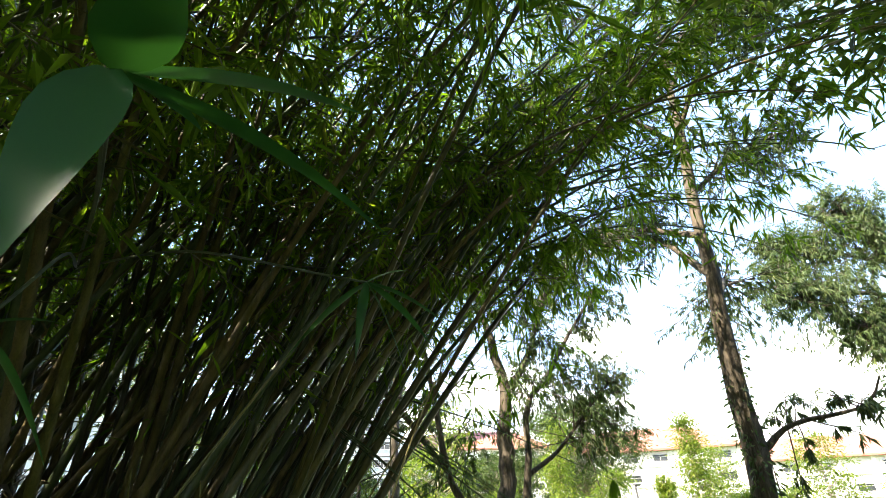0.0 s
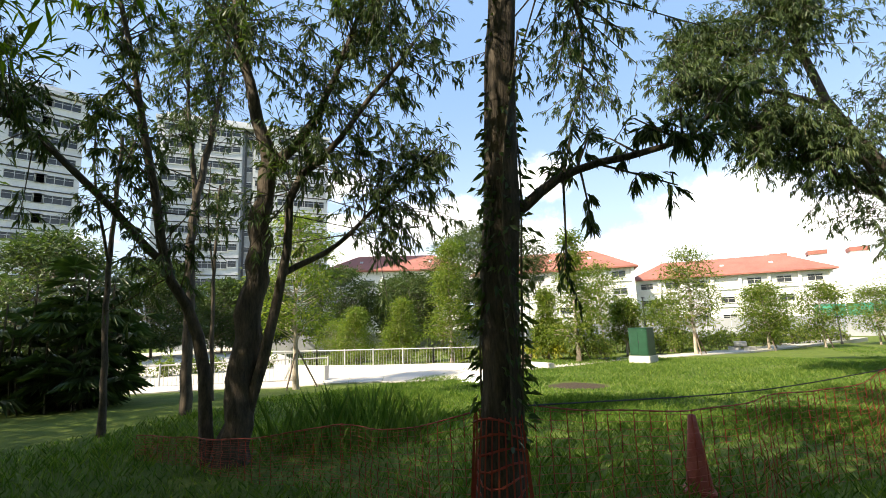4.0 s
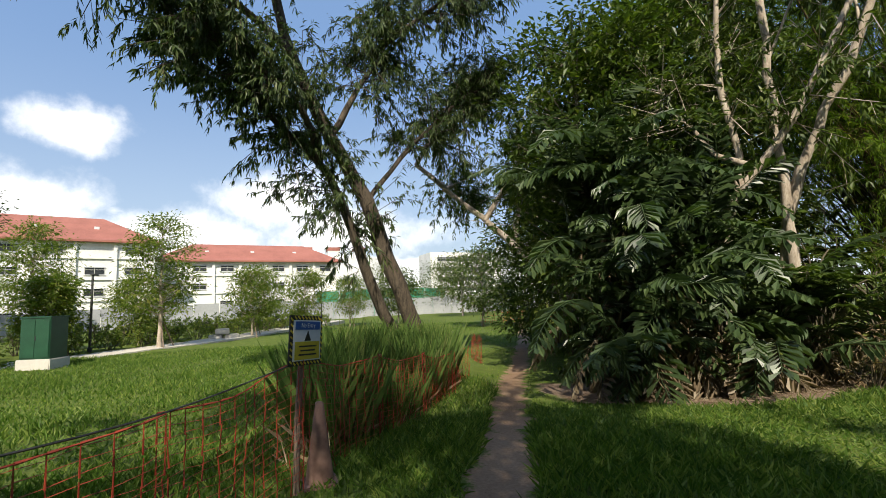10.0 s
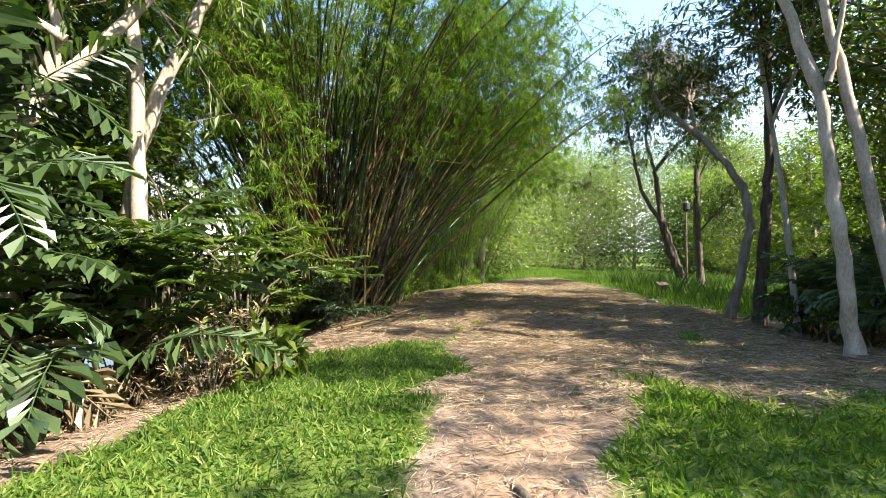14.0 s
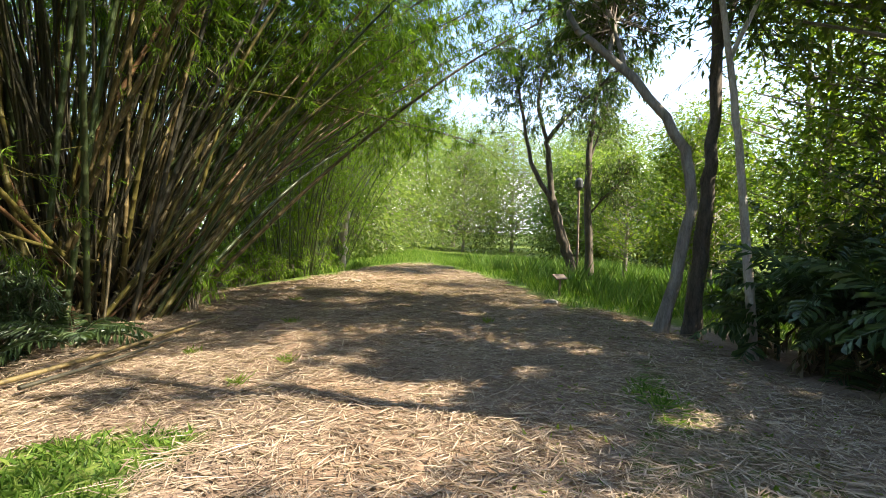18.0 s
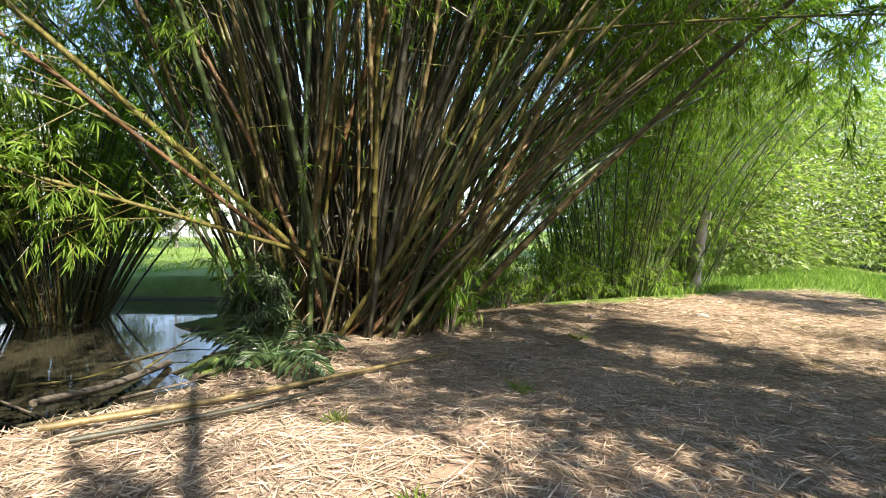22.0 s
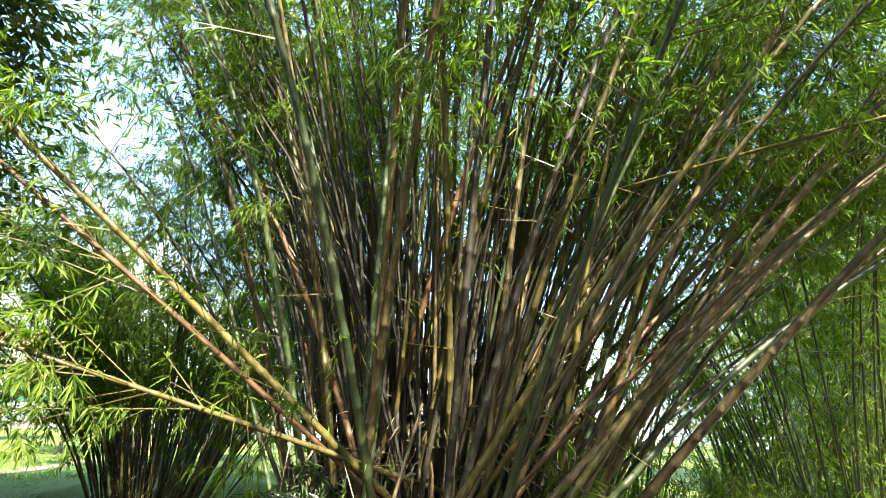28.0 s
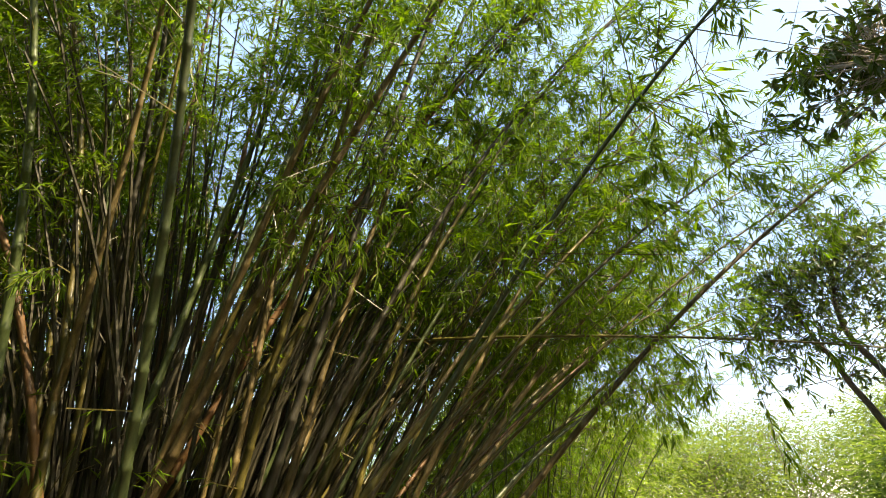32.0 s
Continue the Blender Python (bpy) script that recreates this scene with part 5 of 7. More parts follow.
tree("pale_slender_tree", "pale slanting trunk behind the palms", "tree", [(-10.1, 11.4, 0), (-9.93, 11.3, 2.4), (-9.4, 11.5, 4.25), (-8.75, 11.83, 5.7), (-8.1, 12.1, 7.6)],
     [(0.03, 0.01, [(-8.6, 11.9, 6.0), (-8.9, 12.3, 7.6), (-9.0, 12.8, 8.8)])], M_BARK_PALE, M_LEAF_BROAD, r=(0.105, 0.065), count=60, reach=1.5, start=0.3, **PALE)
FACE_ROAD = math.atan2(-4.5, 5.0)
for x, y, st, tl in ((-11.7, 7.9, 3, 4.6), (-11.0, 8.6, 2, 5.6), (-11.4, 8.9, 2, 6.6)):
    palm("tall feathery palm standing out of the thicket", x, y, st, tl, 9, 0.95, 2, 0.4)
for x, y, st, tl, fr in ((-11.3, 8.3, 4, 2.6, 7), (-10.4, 8.9, 5, 4.2, 8), (-10.9, 9.6, 4, 5.2, 8), (-9.8, 9.7, 4, 2.4, 7), (-9.6, 10.6, 3, 1.5, 6), (-11.9, 9.4, 3, 4.6, 8), (-10.6, 8.6, 3, 1.3, 7), (-12.6, 10.6, 3, 5.0, 8)):
    palm("dark green clustering palm with ragged leaflets", x, y, st, tl, fr - 2, 0.98, 4, 0.5, face=FACE_ROAD)
for x, y, tl, wd in ((-9.4, 13.9, 1.5, 1.5), (-10.9, 13.6, 5.2, 2.4), (-11.6, 8.6, 3.0, 2.2), (-12.4, 8.2, 2.6, 2.2), (-10.2, 12.9, 3.2, 2.4), (-11.4, 11.8, 4.4, 2.8), (-10.8, 10.4, 3.0, 2.2), (-11.4, 12.9, 3.4, 2.2), (-12.9, 11.8, 4.5, 3.0)):
    shrub("undergrowth_shrub", "dense grey-green leafy shrub in the thicket", x, y, tl, wd, M_LEAF_BROAD, 1900, (0.15, 0.07), group="thicket shrubs", stems=11)
def layered_shrub(label, x, y, tall, wide, leaf_mat):
    """Arching stems that carry flat tiers of broad leaves."""
    root = thing("layered_shrub", (0, 0, 0), label, "shrub", "layered shrubs")
    z = on_ground(x, y, 0.05)
    for k in range(9):
        a, h = RNG.uniform(0, 6.28), tall * RNG.uniform(0.45, 1.0)
        reach = wide * RNG.uniform(0.3, 0.6)
        tip = np.array([x + reach * math.cos(a), y + reach * math.sin(a), z + h])
        line = spline([(x + 0.1 * math.cos(a), y + 0.1 * math.sin(a), z), (x + 0.3 * reach * math.cos(a), y + 0.3 * reach * math.sin(a), z + 0.75 * h), tuple(tip), tuple(tip + [0.45 * math.cos(a), 0.45 * math.sin(a), -0.12])], 16)
        stem, lv = Acc(), Acc()
        tube(stem, line, np.linspace(0.022, 0.006, 16), 6)
        part("stem", stem, M_TWIG, root)
        for f in range(9):
            i = RNG.integers(7, 16)
            az = a + RNG.normal() * 0.9
            d = np.array([math.cos(az), math.sin(az), RNG.uniform(-0.25, 0.2)])
            e = line[i] + d * RNG.uniform(0.35, 0.7)
            tube(lv, [line[i], e], 0.005, 3)
            m = 9
            u = np.repeat(np.linspace(0.25, 1.0, m), 2)
            side = unit(np.cross(d, [0, 0, 1.0])) * np.tile([1.0, -1.0], m)[:, None]
            blades(lv, line[i] + (e - line[i]) * u[:, None], unit(side + d * 0.55 + rand_dirs(2 * m) * 0.15), np.tile([0, 0, 1.0], (2 * m, 1)), RNG.uniform(0.13, 0.22, 2 * m), 0.075, 0.5, 0.12, 0.18)
        part("foliage", lv, leaf_mat, root)
    return root


for x, y, tl, wd in ((-8.75, 11.9, 2.1, 2.0), (-9.3, 12.9, 2.9, 2.0), (-9.5, 11.2, 2.6, 1.8), (-9.9, 12.2, 3.4, 2.2)):
    layered_shrub("grey-green shrub with flat tiers of broad leaves", x, y, tl, wd, M_LEAF_BROAD)
shrub("seedling", "broad-leaved bright green seedling at the thicket's edge", -8.05, 11.25, 1.0, 0.9, M_LEAF_YOUNG, 260, (0.24, 0.10), "plant", stems=5)
shrub("dry_bramble", "tangle of dry brown stems and yellowing leaves", -8.6, 10.9, 0.9, 1.4, M_LEAF_DEAD, 500, (0.13, 0.03), stems=16)
for x, y, h, w in ((-14.6, 11.4, 10, 4.4), (-13.6, 9.4, 9.5, 4.0), (-12.8, 11.8, 11, 4.2), (-11.9, 12.0, 11, 3.2), (-12.4, 10.4, 9, 3.4), (-19.5, 11.6, 6, 3.5), (-17.0, 11.4, 6.5, 3.4)):
    blob_tree("thicket_tree", "leafy dark green tree in the thicket", x, y, h, w, M_LEAF_BROAD, clumps=110, per=90, size=0.22, low=0.12, group="thicket trees")

# ---- right-hand side of the trail ----
tree("white_trunk_tree", "tree with two pale slanting trunks from one foot", "tree",
     [(-0.43, 12.5, 0), (-0.6, 12.62, 2.25), (-0.73, 12.71, 3.87)],
     [(0.085, 0.03, [(-0.73, 12.71, 3.75), (-1.04, 12.91, 5.06), (-1.5, 13.2, 7.0), (-1.8, 13.8, 8.6)]),
      (0.085, 0.045, [(0.12, 12.4, 0.05), (-0.22, 12.5, 2.23), (-0.46, 12.6, 3.82), (-0.66, 12.71, 4.94), (-0.9, 12.9, 7.0)]),
      (0.05, 0.02, [(-0.66, 12.6, 3.75), (-0.56, 12.53, 4.39), (-0.4, 12.4, 6.0)])],
     M_BARK_PALE, M_LEAF_BROAD, r=(0.095, 0.07), count=60, reach=1.3, start=0.78, **PALE)
tree("curved_tree", "grey tree curving out over the trail", "tree",
     [(0.19, 17.26, 0), (0.46, 17.05, 1.37), (0.51, 17.01, 2.45), (0.31, 17.17, 3.25), (-0.35, 17.62, 4.32), (-1.05, 18.0, 5.1)],
     [(0.06, 0.02, [(-1.05, 18.0, 5.1), (-1.2, 18.4, 5.9), (-1.1, 18.9, 6.8)]), (0.05, 0.02, [(-0.35, 17.62, 4.3), (-0.3, 18.3, 5.6), (-0.5, 19.0, 6.8)]), (0.05, 0.02, [(-0.6, 17.8, 4.6), (0.0, 18.6, 5.6), (0.3, 19.6, 6.2)])],
     M_BARK_GREY, M_LEAF_BROAD, r=(0.10, 0.06), count=95, reach=1.5, start=0.3, **PALE)
tree("straight_tree", "dark straight trunk beside the trail", "tree", [(0.95, 17.5, 0), (1.04, 17.35, 1.7), (1.1, 17.3, 3.71), (1.12, 17.28, 7.5)],
     [(0.06, 0.02, [(1.1, 17.3, 4.4), (1.9, 17.8, 6.0), (2.4, 18.2, 7.6)]), (0.05, 0.02, [(1.1, 17.3, 5.2), (0.6, 16.6, 6.6), (0.3, 16.0, 7.6)])], M_BARK, M_LEAF_BROAD, r=(0.14, 0.07), count=110, reach=1.9, start=0.2, **PALE)
tree("straight_tree", "thin pale trunk among the palms", "tree", [(1.05, 16.2, 0), (0.97, 16.47, 2.39), (0.87, 16.55, 3.47), (0.66, 16.7, 5.6), (0.5, 16.8, 7.6)], [(0.04, 0.015, [(0.8, 16.6, 4.2), (1.3, 16.2, 5.8), (1.5, 16.0, 7.0)])],
     M_BARK_PALE, M_LEAF_BROAD, r=(0.06, 0.04), count=40, reach=1.4, start=0.3, **PALE)
for x, y, st, tl in ((2.2, 15.4, 4, 1.6), (2.2, 12.6, 4, 2.2), (2.8, 11.0, 4, 2.6), (1.7, 16.4, 3, 1.3), (1.2, 13.7, 3, 0.9), (3.2, 9.2, 3, 3.6), (1.3, 15.0, 3, 1.1)):
    palm("dark green clustering palm beside the trail", x, y, st, tl, 6, 0.62, 2, 0.5, face=math.pi)
for x, y, tl, wd in ((1.9, 17.7, 1.6, 1.4), (2.3, 14.0, 2.6, 2.0), (1.8, 15.6, 1.5, 1.5), (2.5, 15.2, 3.2, 2.2), (2.4, 16.4, 2.6, 2.0), (2.4, 12.8, 3.4, 2.2), (3.4, 14.2, 4.6, 2.8), (3.6, 16.2, 4.2, 2.6), (1.7, 14.4, 1.4, 1.4), (3.0, 12.0, 3.4, 2.6), (3.6, 17.8, 3.0, 2.4), (4.0, 9.8, 3.0, 2.4), (1.9, 11.4, 1.6, 1.5)):
    shrub("undergrowth_shrub", "dense dark leafy shrub beside the trail", x, y, tl, wd, M_LEAF_PALM, 1500, (0.16, 0.07), group="thicket shrubs", stems=10)
tree("fork_by_meadow", "bare-limbed forked tree at the meadow's edge", "tree",
     [(2.7, 26.1, 0), (2.3, 26.25, 0.8), (1.75, 26.48, 2.81)],
     [(0.12, 0.035, [(1.78, 26.46, 2.7), (1.62, 26.55, 4.3), (1.59, 26.55, 4.95), (2.37, 26.22, 5.92), (3.3, 25.78, 6.84), (4.3, 25.2, 7.8)]),
      (0.08, 0.03, [(1.59, 26.55, 4.85), (1.25, 26.67, 6.28), (1.49, 26.58, 7.59), (2.2, 26.3, 9.0)]),
      (0.10, 0.03, [(1.8, 26.46, 2.7), (1.11, 26.72, 3.98), (0.72, 26.85, 5.92), (0.3, 27.0, 8.4)])],
     M_BARK, M_LEAF_BROAD, r=(0.22, 0.15), count=90, reach=2.2, start=0.5, **PALE)
tree("straight_tree", "leafy straight tree at the meadow's edge", "tree", [(3.7, 27.3, 0), (3.56, 27.32, 3.32), (3.61, 27.3, 5.35), (3.9, 27.2, 8.0)],
     [(0.05, 0.02, [(3.57, 27.3, 2.2), (4.3, 27.0, 3.2), (4.9, 26.8, 3.9)]), (0.05, 0.02, [(3.6, 27.3, 4.4), (4.2, 27.6, 5.8), (4.6, 27.8, 7.0)])], M_BARK, M_LEAF_BROAD, r=(0.16, 0.07), count=60, reach=1.7, start=0.2, **PALE)
marker = thing("marker_post", (2.6, 26.0, on_ground(2.6, 26.0)), "thin post with a round top at the meadow's edge", "post")
acc = Acc()
tube(acc, [(0, 0, 0), (0, 0, 3.6)], 0.04, 7)
part("pole", acc, M_POSTWOOD, marker)
acc = Acc()
tube(acc, [(0, 0, 3.5), (0, 0, 3.6), (0, 0, 3.85), (0, 0, 3.95)], [0.05, 0.14, 0.14, 0.05], 10, cap=True)
part("head", acc, M_DARKMETAL, marker)
for x, y, h, w in ((3.9, 17.9, 8.0, 3.2), (6.0, 20.4, 9.0, 4.0), (3.1, 16.0, 6.5, 2.4), (4.4, 22.4, 5.0, 2.2), (5.5, 23.0, 6.0, 3.6), (6.2, 18.5, 7.0, 4.0), (6.5, 14.0, 8.0, 4.5), (7.8, 11.6, 8.5, 4.0), (5.8, 28.5, 5.5, 3.5)):
    blob_tree("trailside_tree", "light leafy young tree beside the meadow", x, y, h, w, M_LEAF_YOUNG, clumps=90, per=64, size=0.17, low=0.25, group="trailside trees")

# ---- bamboo ----
NW = math.atan2(0.80, -0.60)
OVERHEAD = [((RNG.uniform(3.9, 5.2), RNG.uniform(-6.2, -5.3)), RNG.uniform(0.25, 0.45), math.atan2(3.8, RNG.uniform(-4.6, -1.6)), RNG.uniform(8.2, 9.6), RNG.uniform(1.2, 1.6), RNG.uniform(0.7, 1.0)) for _ in range(13)]
OVERHEAD += [((RNG.uniform(4.6, 6.0), RNG.uniform(-5.2, -4.5)), RNG.uniform(0.3, 0.6), math.atan2(RNG.uniform(-0.2, 1.0), -1.0), RNG.uniform(8, 9.5), RNG.uniform(0.4, 0.8), RNG.uniform(1.1, 1.5)) for _ in range(10)]
for cx, cy, n, rr in ((4.8, -6.3, 135, 1.2), (6.9, -6.5, 85, 1.1), (8.6, -4.6, 50, 0.9)):
    bamboo("dark towering bamboo clump arching over the lawn's edge", (cx, cy), rr, n, 9.5 if cx < 6 else 8.5, r=(0.030, 0.008), tilt=(0.08, 0.50), bend=(0.3, 0.8), favour=(NW, 0.55 if cx < 6 else 0.3), arc=0.09 if cx < 6 else 0.0, arc_tilt=(0.35, 0.6), core=45, core_mat=M_CULM_DARK, side=15, leaves=7, leaf=(0.19, 0.026), start=0.46, reach=1.1, twiggy=4,
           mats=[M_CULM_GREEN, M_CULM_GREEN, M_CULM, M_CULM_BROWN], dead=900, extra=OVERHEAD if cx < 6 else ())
def fan_lines(n, centre, deep, wide):
    """Canes of a broad clump that fan out on both sides and arch over the trail."""
    right, front = np.array([0.6, 0.8]), np.array([0.8, -0.6])
    lines = []
    for c in range(n):
        rr, aa = math.sqrt(RNG.random()), RNG.uniform(0, 2 * math.pi)
        s, f = rr * math.cos(aa), rr * math.sin(aa)
        off = wide * s * right + deep * f * front
        tr, tf = 0.08 + 0.34 * s + RNG.normal() * 0.13, 0.24 * f + RNG.normal() * 0.16
        ln, bd, late = RNG.uniform(10.5, 14.0), RNG.uniform(0.35, 0.85), False
        if s > -0.3 and RNG.random() < 0.34:
            lean, turn = RNG.uniform(0.4, 1.05), RNG.uniform(-0.25, 0.95)
            tr, tf, ln, bd, late = lean * math.cos(turn), lean * math.sin(turn), RNG.uniform(9.5, 12.5), RNG.uniform(0.25, 0.75), True
        elif RNG.random() < 0.10:
            tr, tf, ln, bd, late = RNG.uniform(-0.15, 0.35), RNG.uniform(0.2, 0.38), RNG.uniform(11.0, 13.0), RNG.uniform(0.5, 0.8), True
        elif RNG.random() < 0.05:
            tr, tf, ln, bd, late = RNG.uniform(-0.7, -0.35), RNG.uniform(-0.3, 0.1), RNG.uniform(7.5, 11.0), RNG.uniform(0.3, 0.8), False
        way = tr * right + tf * front
        x, y = centre[0] + off[0], centre[1] + off[1]
        lines.append((culm_line((x, y, on_ground(x, y, 0.1)), math.atan(np.linalg.norm(way)), math.atan2(way[1], way[0]), ln, bd, 26), RNG.uniform(0.95, 1.3) if RNG.random() < 0.45 else RNG.uniform(0.5, 0.9), late))
    return lines


bamboo("huge spreading bamboo clump with olive and brown canes", (-10.3, 20.0), 1.55, 0, 10.5, stretch=1.1, core=300, core_mat=M_CULM_DARK, r=(0.043, 0.010), side=38, leaves=14, leaf=(0.155, 0.020), start=0.46, reach=1.5, dead=2600, sub=4,
       mats=[M_CULM, M_CULM_BROWN, M_CULM, M_CULM_GREEN, M_CULM, M_CULM_DARK, M_CULM_BROWN, M_CULM, M_CULM_GREEN, M_CULM_RUST], given=fan_lines(225, (-10.3, 19.95), 1.95, 1.75), twiggy=9,
       extra=[((-9.48, 19.0, 0.42), 0.95, math.atan2(-3.73, 0.15), 8.5, 0.05, 1.1), ((-9.5, 19.1, 0.3), 0.98, math.atan2(-3.73, 0.05), 8.0, 0.05, 0.85), ((-9.36, 20.4, 0.5), 1.31, math.atan2(-3.2, -0.1), 7.5, 0.02, 0.9), ((-8.2, 20.2, 4.5), 1.72, math.atan2(-0.35, 2.9), 6.0, 0.15, 0.55),
              ((-8.6, 19.0), 0.62, math.atan2(-0.9, 2.2), 9.5, 0.5, 0.9)])
bamboo("bamboo clump standing in the pond", (-19.6, 18.0), 0.85, 120, 11.0, core_mat=M_CULM_DARK, r=(0.036, 0.01), tilt=(0.04, 0.50), bend=(0.4, 1.2), core=60, side=30, leaves=11, leaf=(0.19, 0.023), start=0.34, reach=1.3, sub=4, mats=[M_CULM_GREEN, M_CULM, M_CULM_GREEN], dead=900)
for cx, cy, n, tl in ((-7.6, 27.0, 50, 10.5), (-6.9, 30.2, 46, 11.5), (-9.5, 29.5, 36, 9.0), (-7.2, 35.0, 34, 10), (-11.5, 34.0, 26, 9), (-12.0, 27.0, 34, 8), (-15.5, 28.5, 30, 8)):
    bamboo("tall feathery bamboo clump beside the trail", (cx, cy), 0.95, n, tl, r=(0.028, 0.007), tilt=(0.04, 0.4), bend=(0.4, 1.3), side=22 if cy < 31 else 14, leaves=10, leaf=(0.15, 0.022), start=0.06, reach=1.0, joined=True, mats=[M_CULM_GREEN])
stub = thing("pale_stump", (0, 0, 0), "pale bare trunk stub before the bamboo", "tree trunk")
limb_object([(-6.05, 29.6, on_ground(-6.05, 29.6, 0.1)), (-6.02, 29.6, 0.6), (-5.95, 29.6, 1.4), (-5.8, 29.6, 2.3)], 0.22, 0.13, M_BARK_PALE, stub, "trunk")

# ---- woods at the end of the trail and round about ----
for x, y, h, w, m in ((4.0, 57, 9, 8, 0), (-4, 50, 10, 8, 0), (-1.0, 62, 11, 9, 1), (10, 60, 11, 9, 1), (16, 52, 10, 8, 0), (-10, 44, 11, 7, 0), (-15, 52, 12, 9, 0), (9, 40, 6, 5, 1), (14, 36, 7, 6, 1), (22, 44, 10, 8, 1), (-6.5, 41, 9, 6, 1),
                      (20, 30, 8, 7, 0), (26, 20, 9, 8, 1), (18, 14, 10, 8, 0), (14, 5, 11, 8, 0), (18, -6, 12, 9, 0), (12, -14, 11, 8, 0), (22, 64, 13, 10, 0), (6, 76, 14, 12, 0), (-10, 74, 14, 12, 0), 
                      (13, -1, 10, 7, 0), (9, -20, 12, 9, 0)) + tuple((-34 + 10 * k, 88 + 5 * (k % 2), 15 + 2 * (k % 3), 14, 0) for k in range(8)):
    blob_tree("woodland_tree", "sunlit leafy woodland tree", x, y, h * (1.2 if y > 38 else 1), w * (1.15 if y > 38 else 1), M_LEAF_WILLOW if y > 28 else M_LEAF_YOUNG if m else M_LEAF_BROAD, clumps=190 if y > 10 else 80, per=84 if y > 28 else 50, size=0.34 if y > 28 else 0.4, low=0.06, tight=1.6 if y > 28 else 1.0, group="woodland trees")
for x, y, h, w in ((-34, 16, 5.5, 4), (-44, 12.5, 5, 3.5), (-52, 22, 7, 6), (-58, 30, 8, 7), (-40, 30, 7, 6), (-30, 22.5, 4.5, 3), (-66, 16, 7, 8), (-64, 24, 7, 7)):
    blob_tree("lawn_tree", "small spreading tree on the far lawn", x, y, h, w, M_LEAF_BROAD, clumps=80, per=44, size=0.3, low=0.25, group="lawn trees")

# ---- planted trees before the buildings ----
YT = "young upright tree with staked trunk in the planting strip"
for x, y, h, w, shape, m in ((-22.3, -15.3, 7.6, 2.6, "cone", 0), (-22.5, -7.9, 6.8, 2.2, "cone", 0), (-24.0, -10.0, 4.0, 1.5, "cone", 0), (-29.0, -2.9, 6.2, 2.6, "round", 1), (-34.5, 0.9, 4.2, 2.4, "round", 1),
                             (-10.2, -14.9, 6.6, 2.6, "round", 1), (-38.0, 4.2, 4.2, 2.6, "round", 0), (-31.0, -8.5, 6.0, 3.0, "round", 1), (-24.8, -20.8, 4.6, 2.6, "cone", 0), (-27.0, -27.0, 4.2, 3.2, "cone", 0),
                             (-31, -33, 3.4, 3.2, "round", 0), (-27.6, -14.2, 4.8, 2.4, "round", 1), (-33, -4.6, 3.6, 2.4, "round", 1), (-26.4, -6.2, 3.4, 1.6, "round", 0), (-46, 8.6, 4.2, 2.8, "round", 1), (-42, 1.5, 4.6, 3.0, "round", 0)):
    blob_tree("young_tree", YT, x, y, h, w, M_LEAF_YOUNG, clumps=130 if shape == "cone" else 85, per=60, size=0.20, low=0.16 if shape == "cone" else 0.3, shape=shape, group="young planted trees", stake=True, bark=M_BARK_PALE)
for x, y, h, w, low in ((-47, -24.5, 14.2, 13.0, 0.42), (-40, -41, 10, 9, 0.2), (-46, -35, 9.5, 9, 0.2), (-34, -48, 9, 8, 0.2), (-52, -40, 10, 9, 0.3), (-28, -46, 8, 7, 0.2), (-20, -44, 9, 7, 0.2), (-12, -42, 10, 8, 0.2), (-56, -30, 9, 7, 0.2)):
    blob_tree("mature_tree", "broad dark mature tree before the buildings", x, y, h, w, M_LEAF_GUM, clumps=240, per=120 if low > 0.4 else 64, size=0.34 if low > 0.4 else 0.4, low=low, tight=0.55, shape="round", group="mature trees")
coco = thing("coconut_palm", (-51, -33.5, on_ground(-51, -33.5)), "distant coconut palm with drooping crown", "palm")
acc = Acc()
tube(acc, spline([(0, 0, 0), (0.3, 0.2, 4), (0.1, 0.4, 8.4)], 16), np.linspace(0.22, 0.14, 16), 8)
part("stem", acc, M_BARK_GREY, coco)
for k in range(16):
    ob = part("frond", FRONDS[k % 6], None, coco)
    ob.matrix_basis = Matrix.Translation((0.1, 0.4, 8.3)) @ Euler((0, RNG.uniform(-0.3, 0.7), k * 0.39)).to_matrix().to_4x4() @ Matrix.Scale(1.7, 4)
# low planting along the footpath
for x, y, m, h in [(-23.8 + 0.35 * k - 0.9, -12.4 + 1.15 * k, M_LEAF_YELLOW if k < 4 else M_LEAF_YOUNG, 0.9) for k in range(6)] + [(-27.5 - 1.5 * k, -5.8 + 0.95 * k, M_LEAF_YOUNG, 1.1) for k in range(14)] + [(-29.5 - 1.5 * k, -8.4 + 0.98 * k, M_LEAF_BROAD, 1.3) for k in range(14)] + [(-21.5 - 0.9 * (k % 3), -26 + 1.3 * k, M_LEAF_YOUNG, 1.0) for k in range(11)] + [(-10 - 1.4 * k, -26.5 + 0.2 * k, M_LEAF_YOUNG, 1.4) for k in range(6)]:
    shrub("hedge_shrub", "clipped bright shrub in the planting bed" if m is not M_LEAF_YELLOW else "yellow-green shrub in the planting bed", x, y, h, 1.9, m, 700, (0.16, 0.08), group="planting bed shrubs", stems=9, droop=0.1)

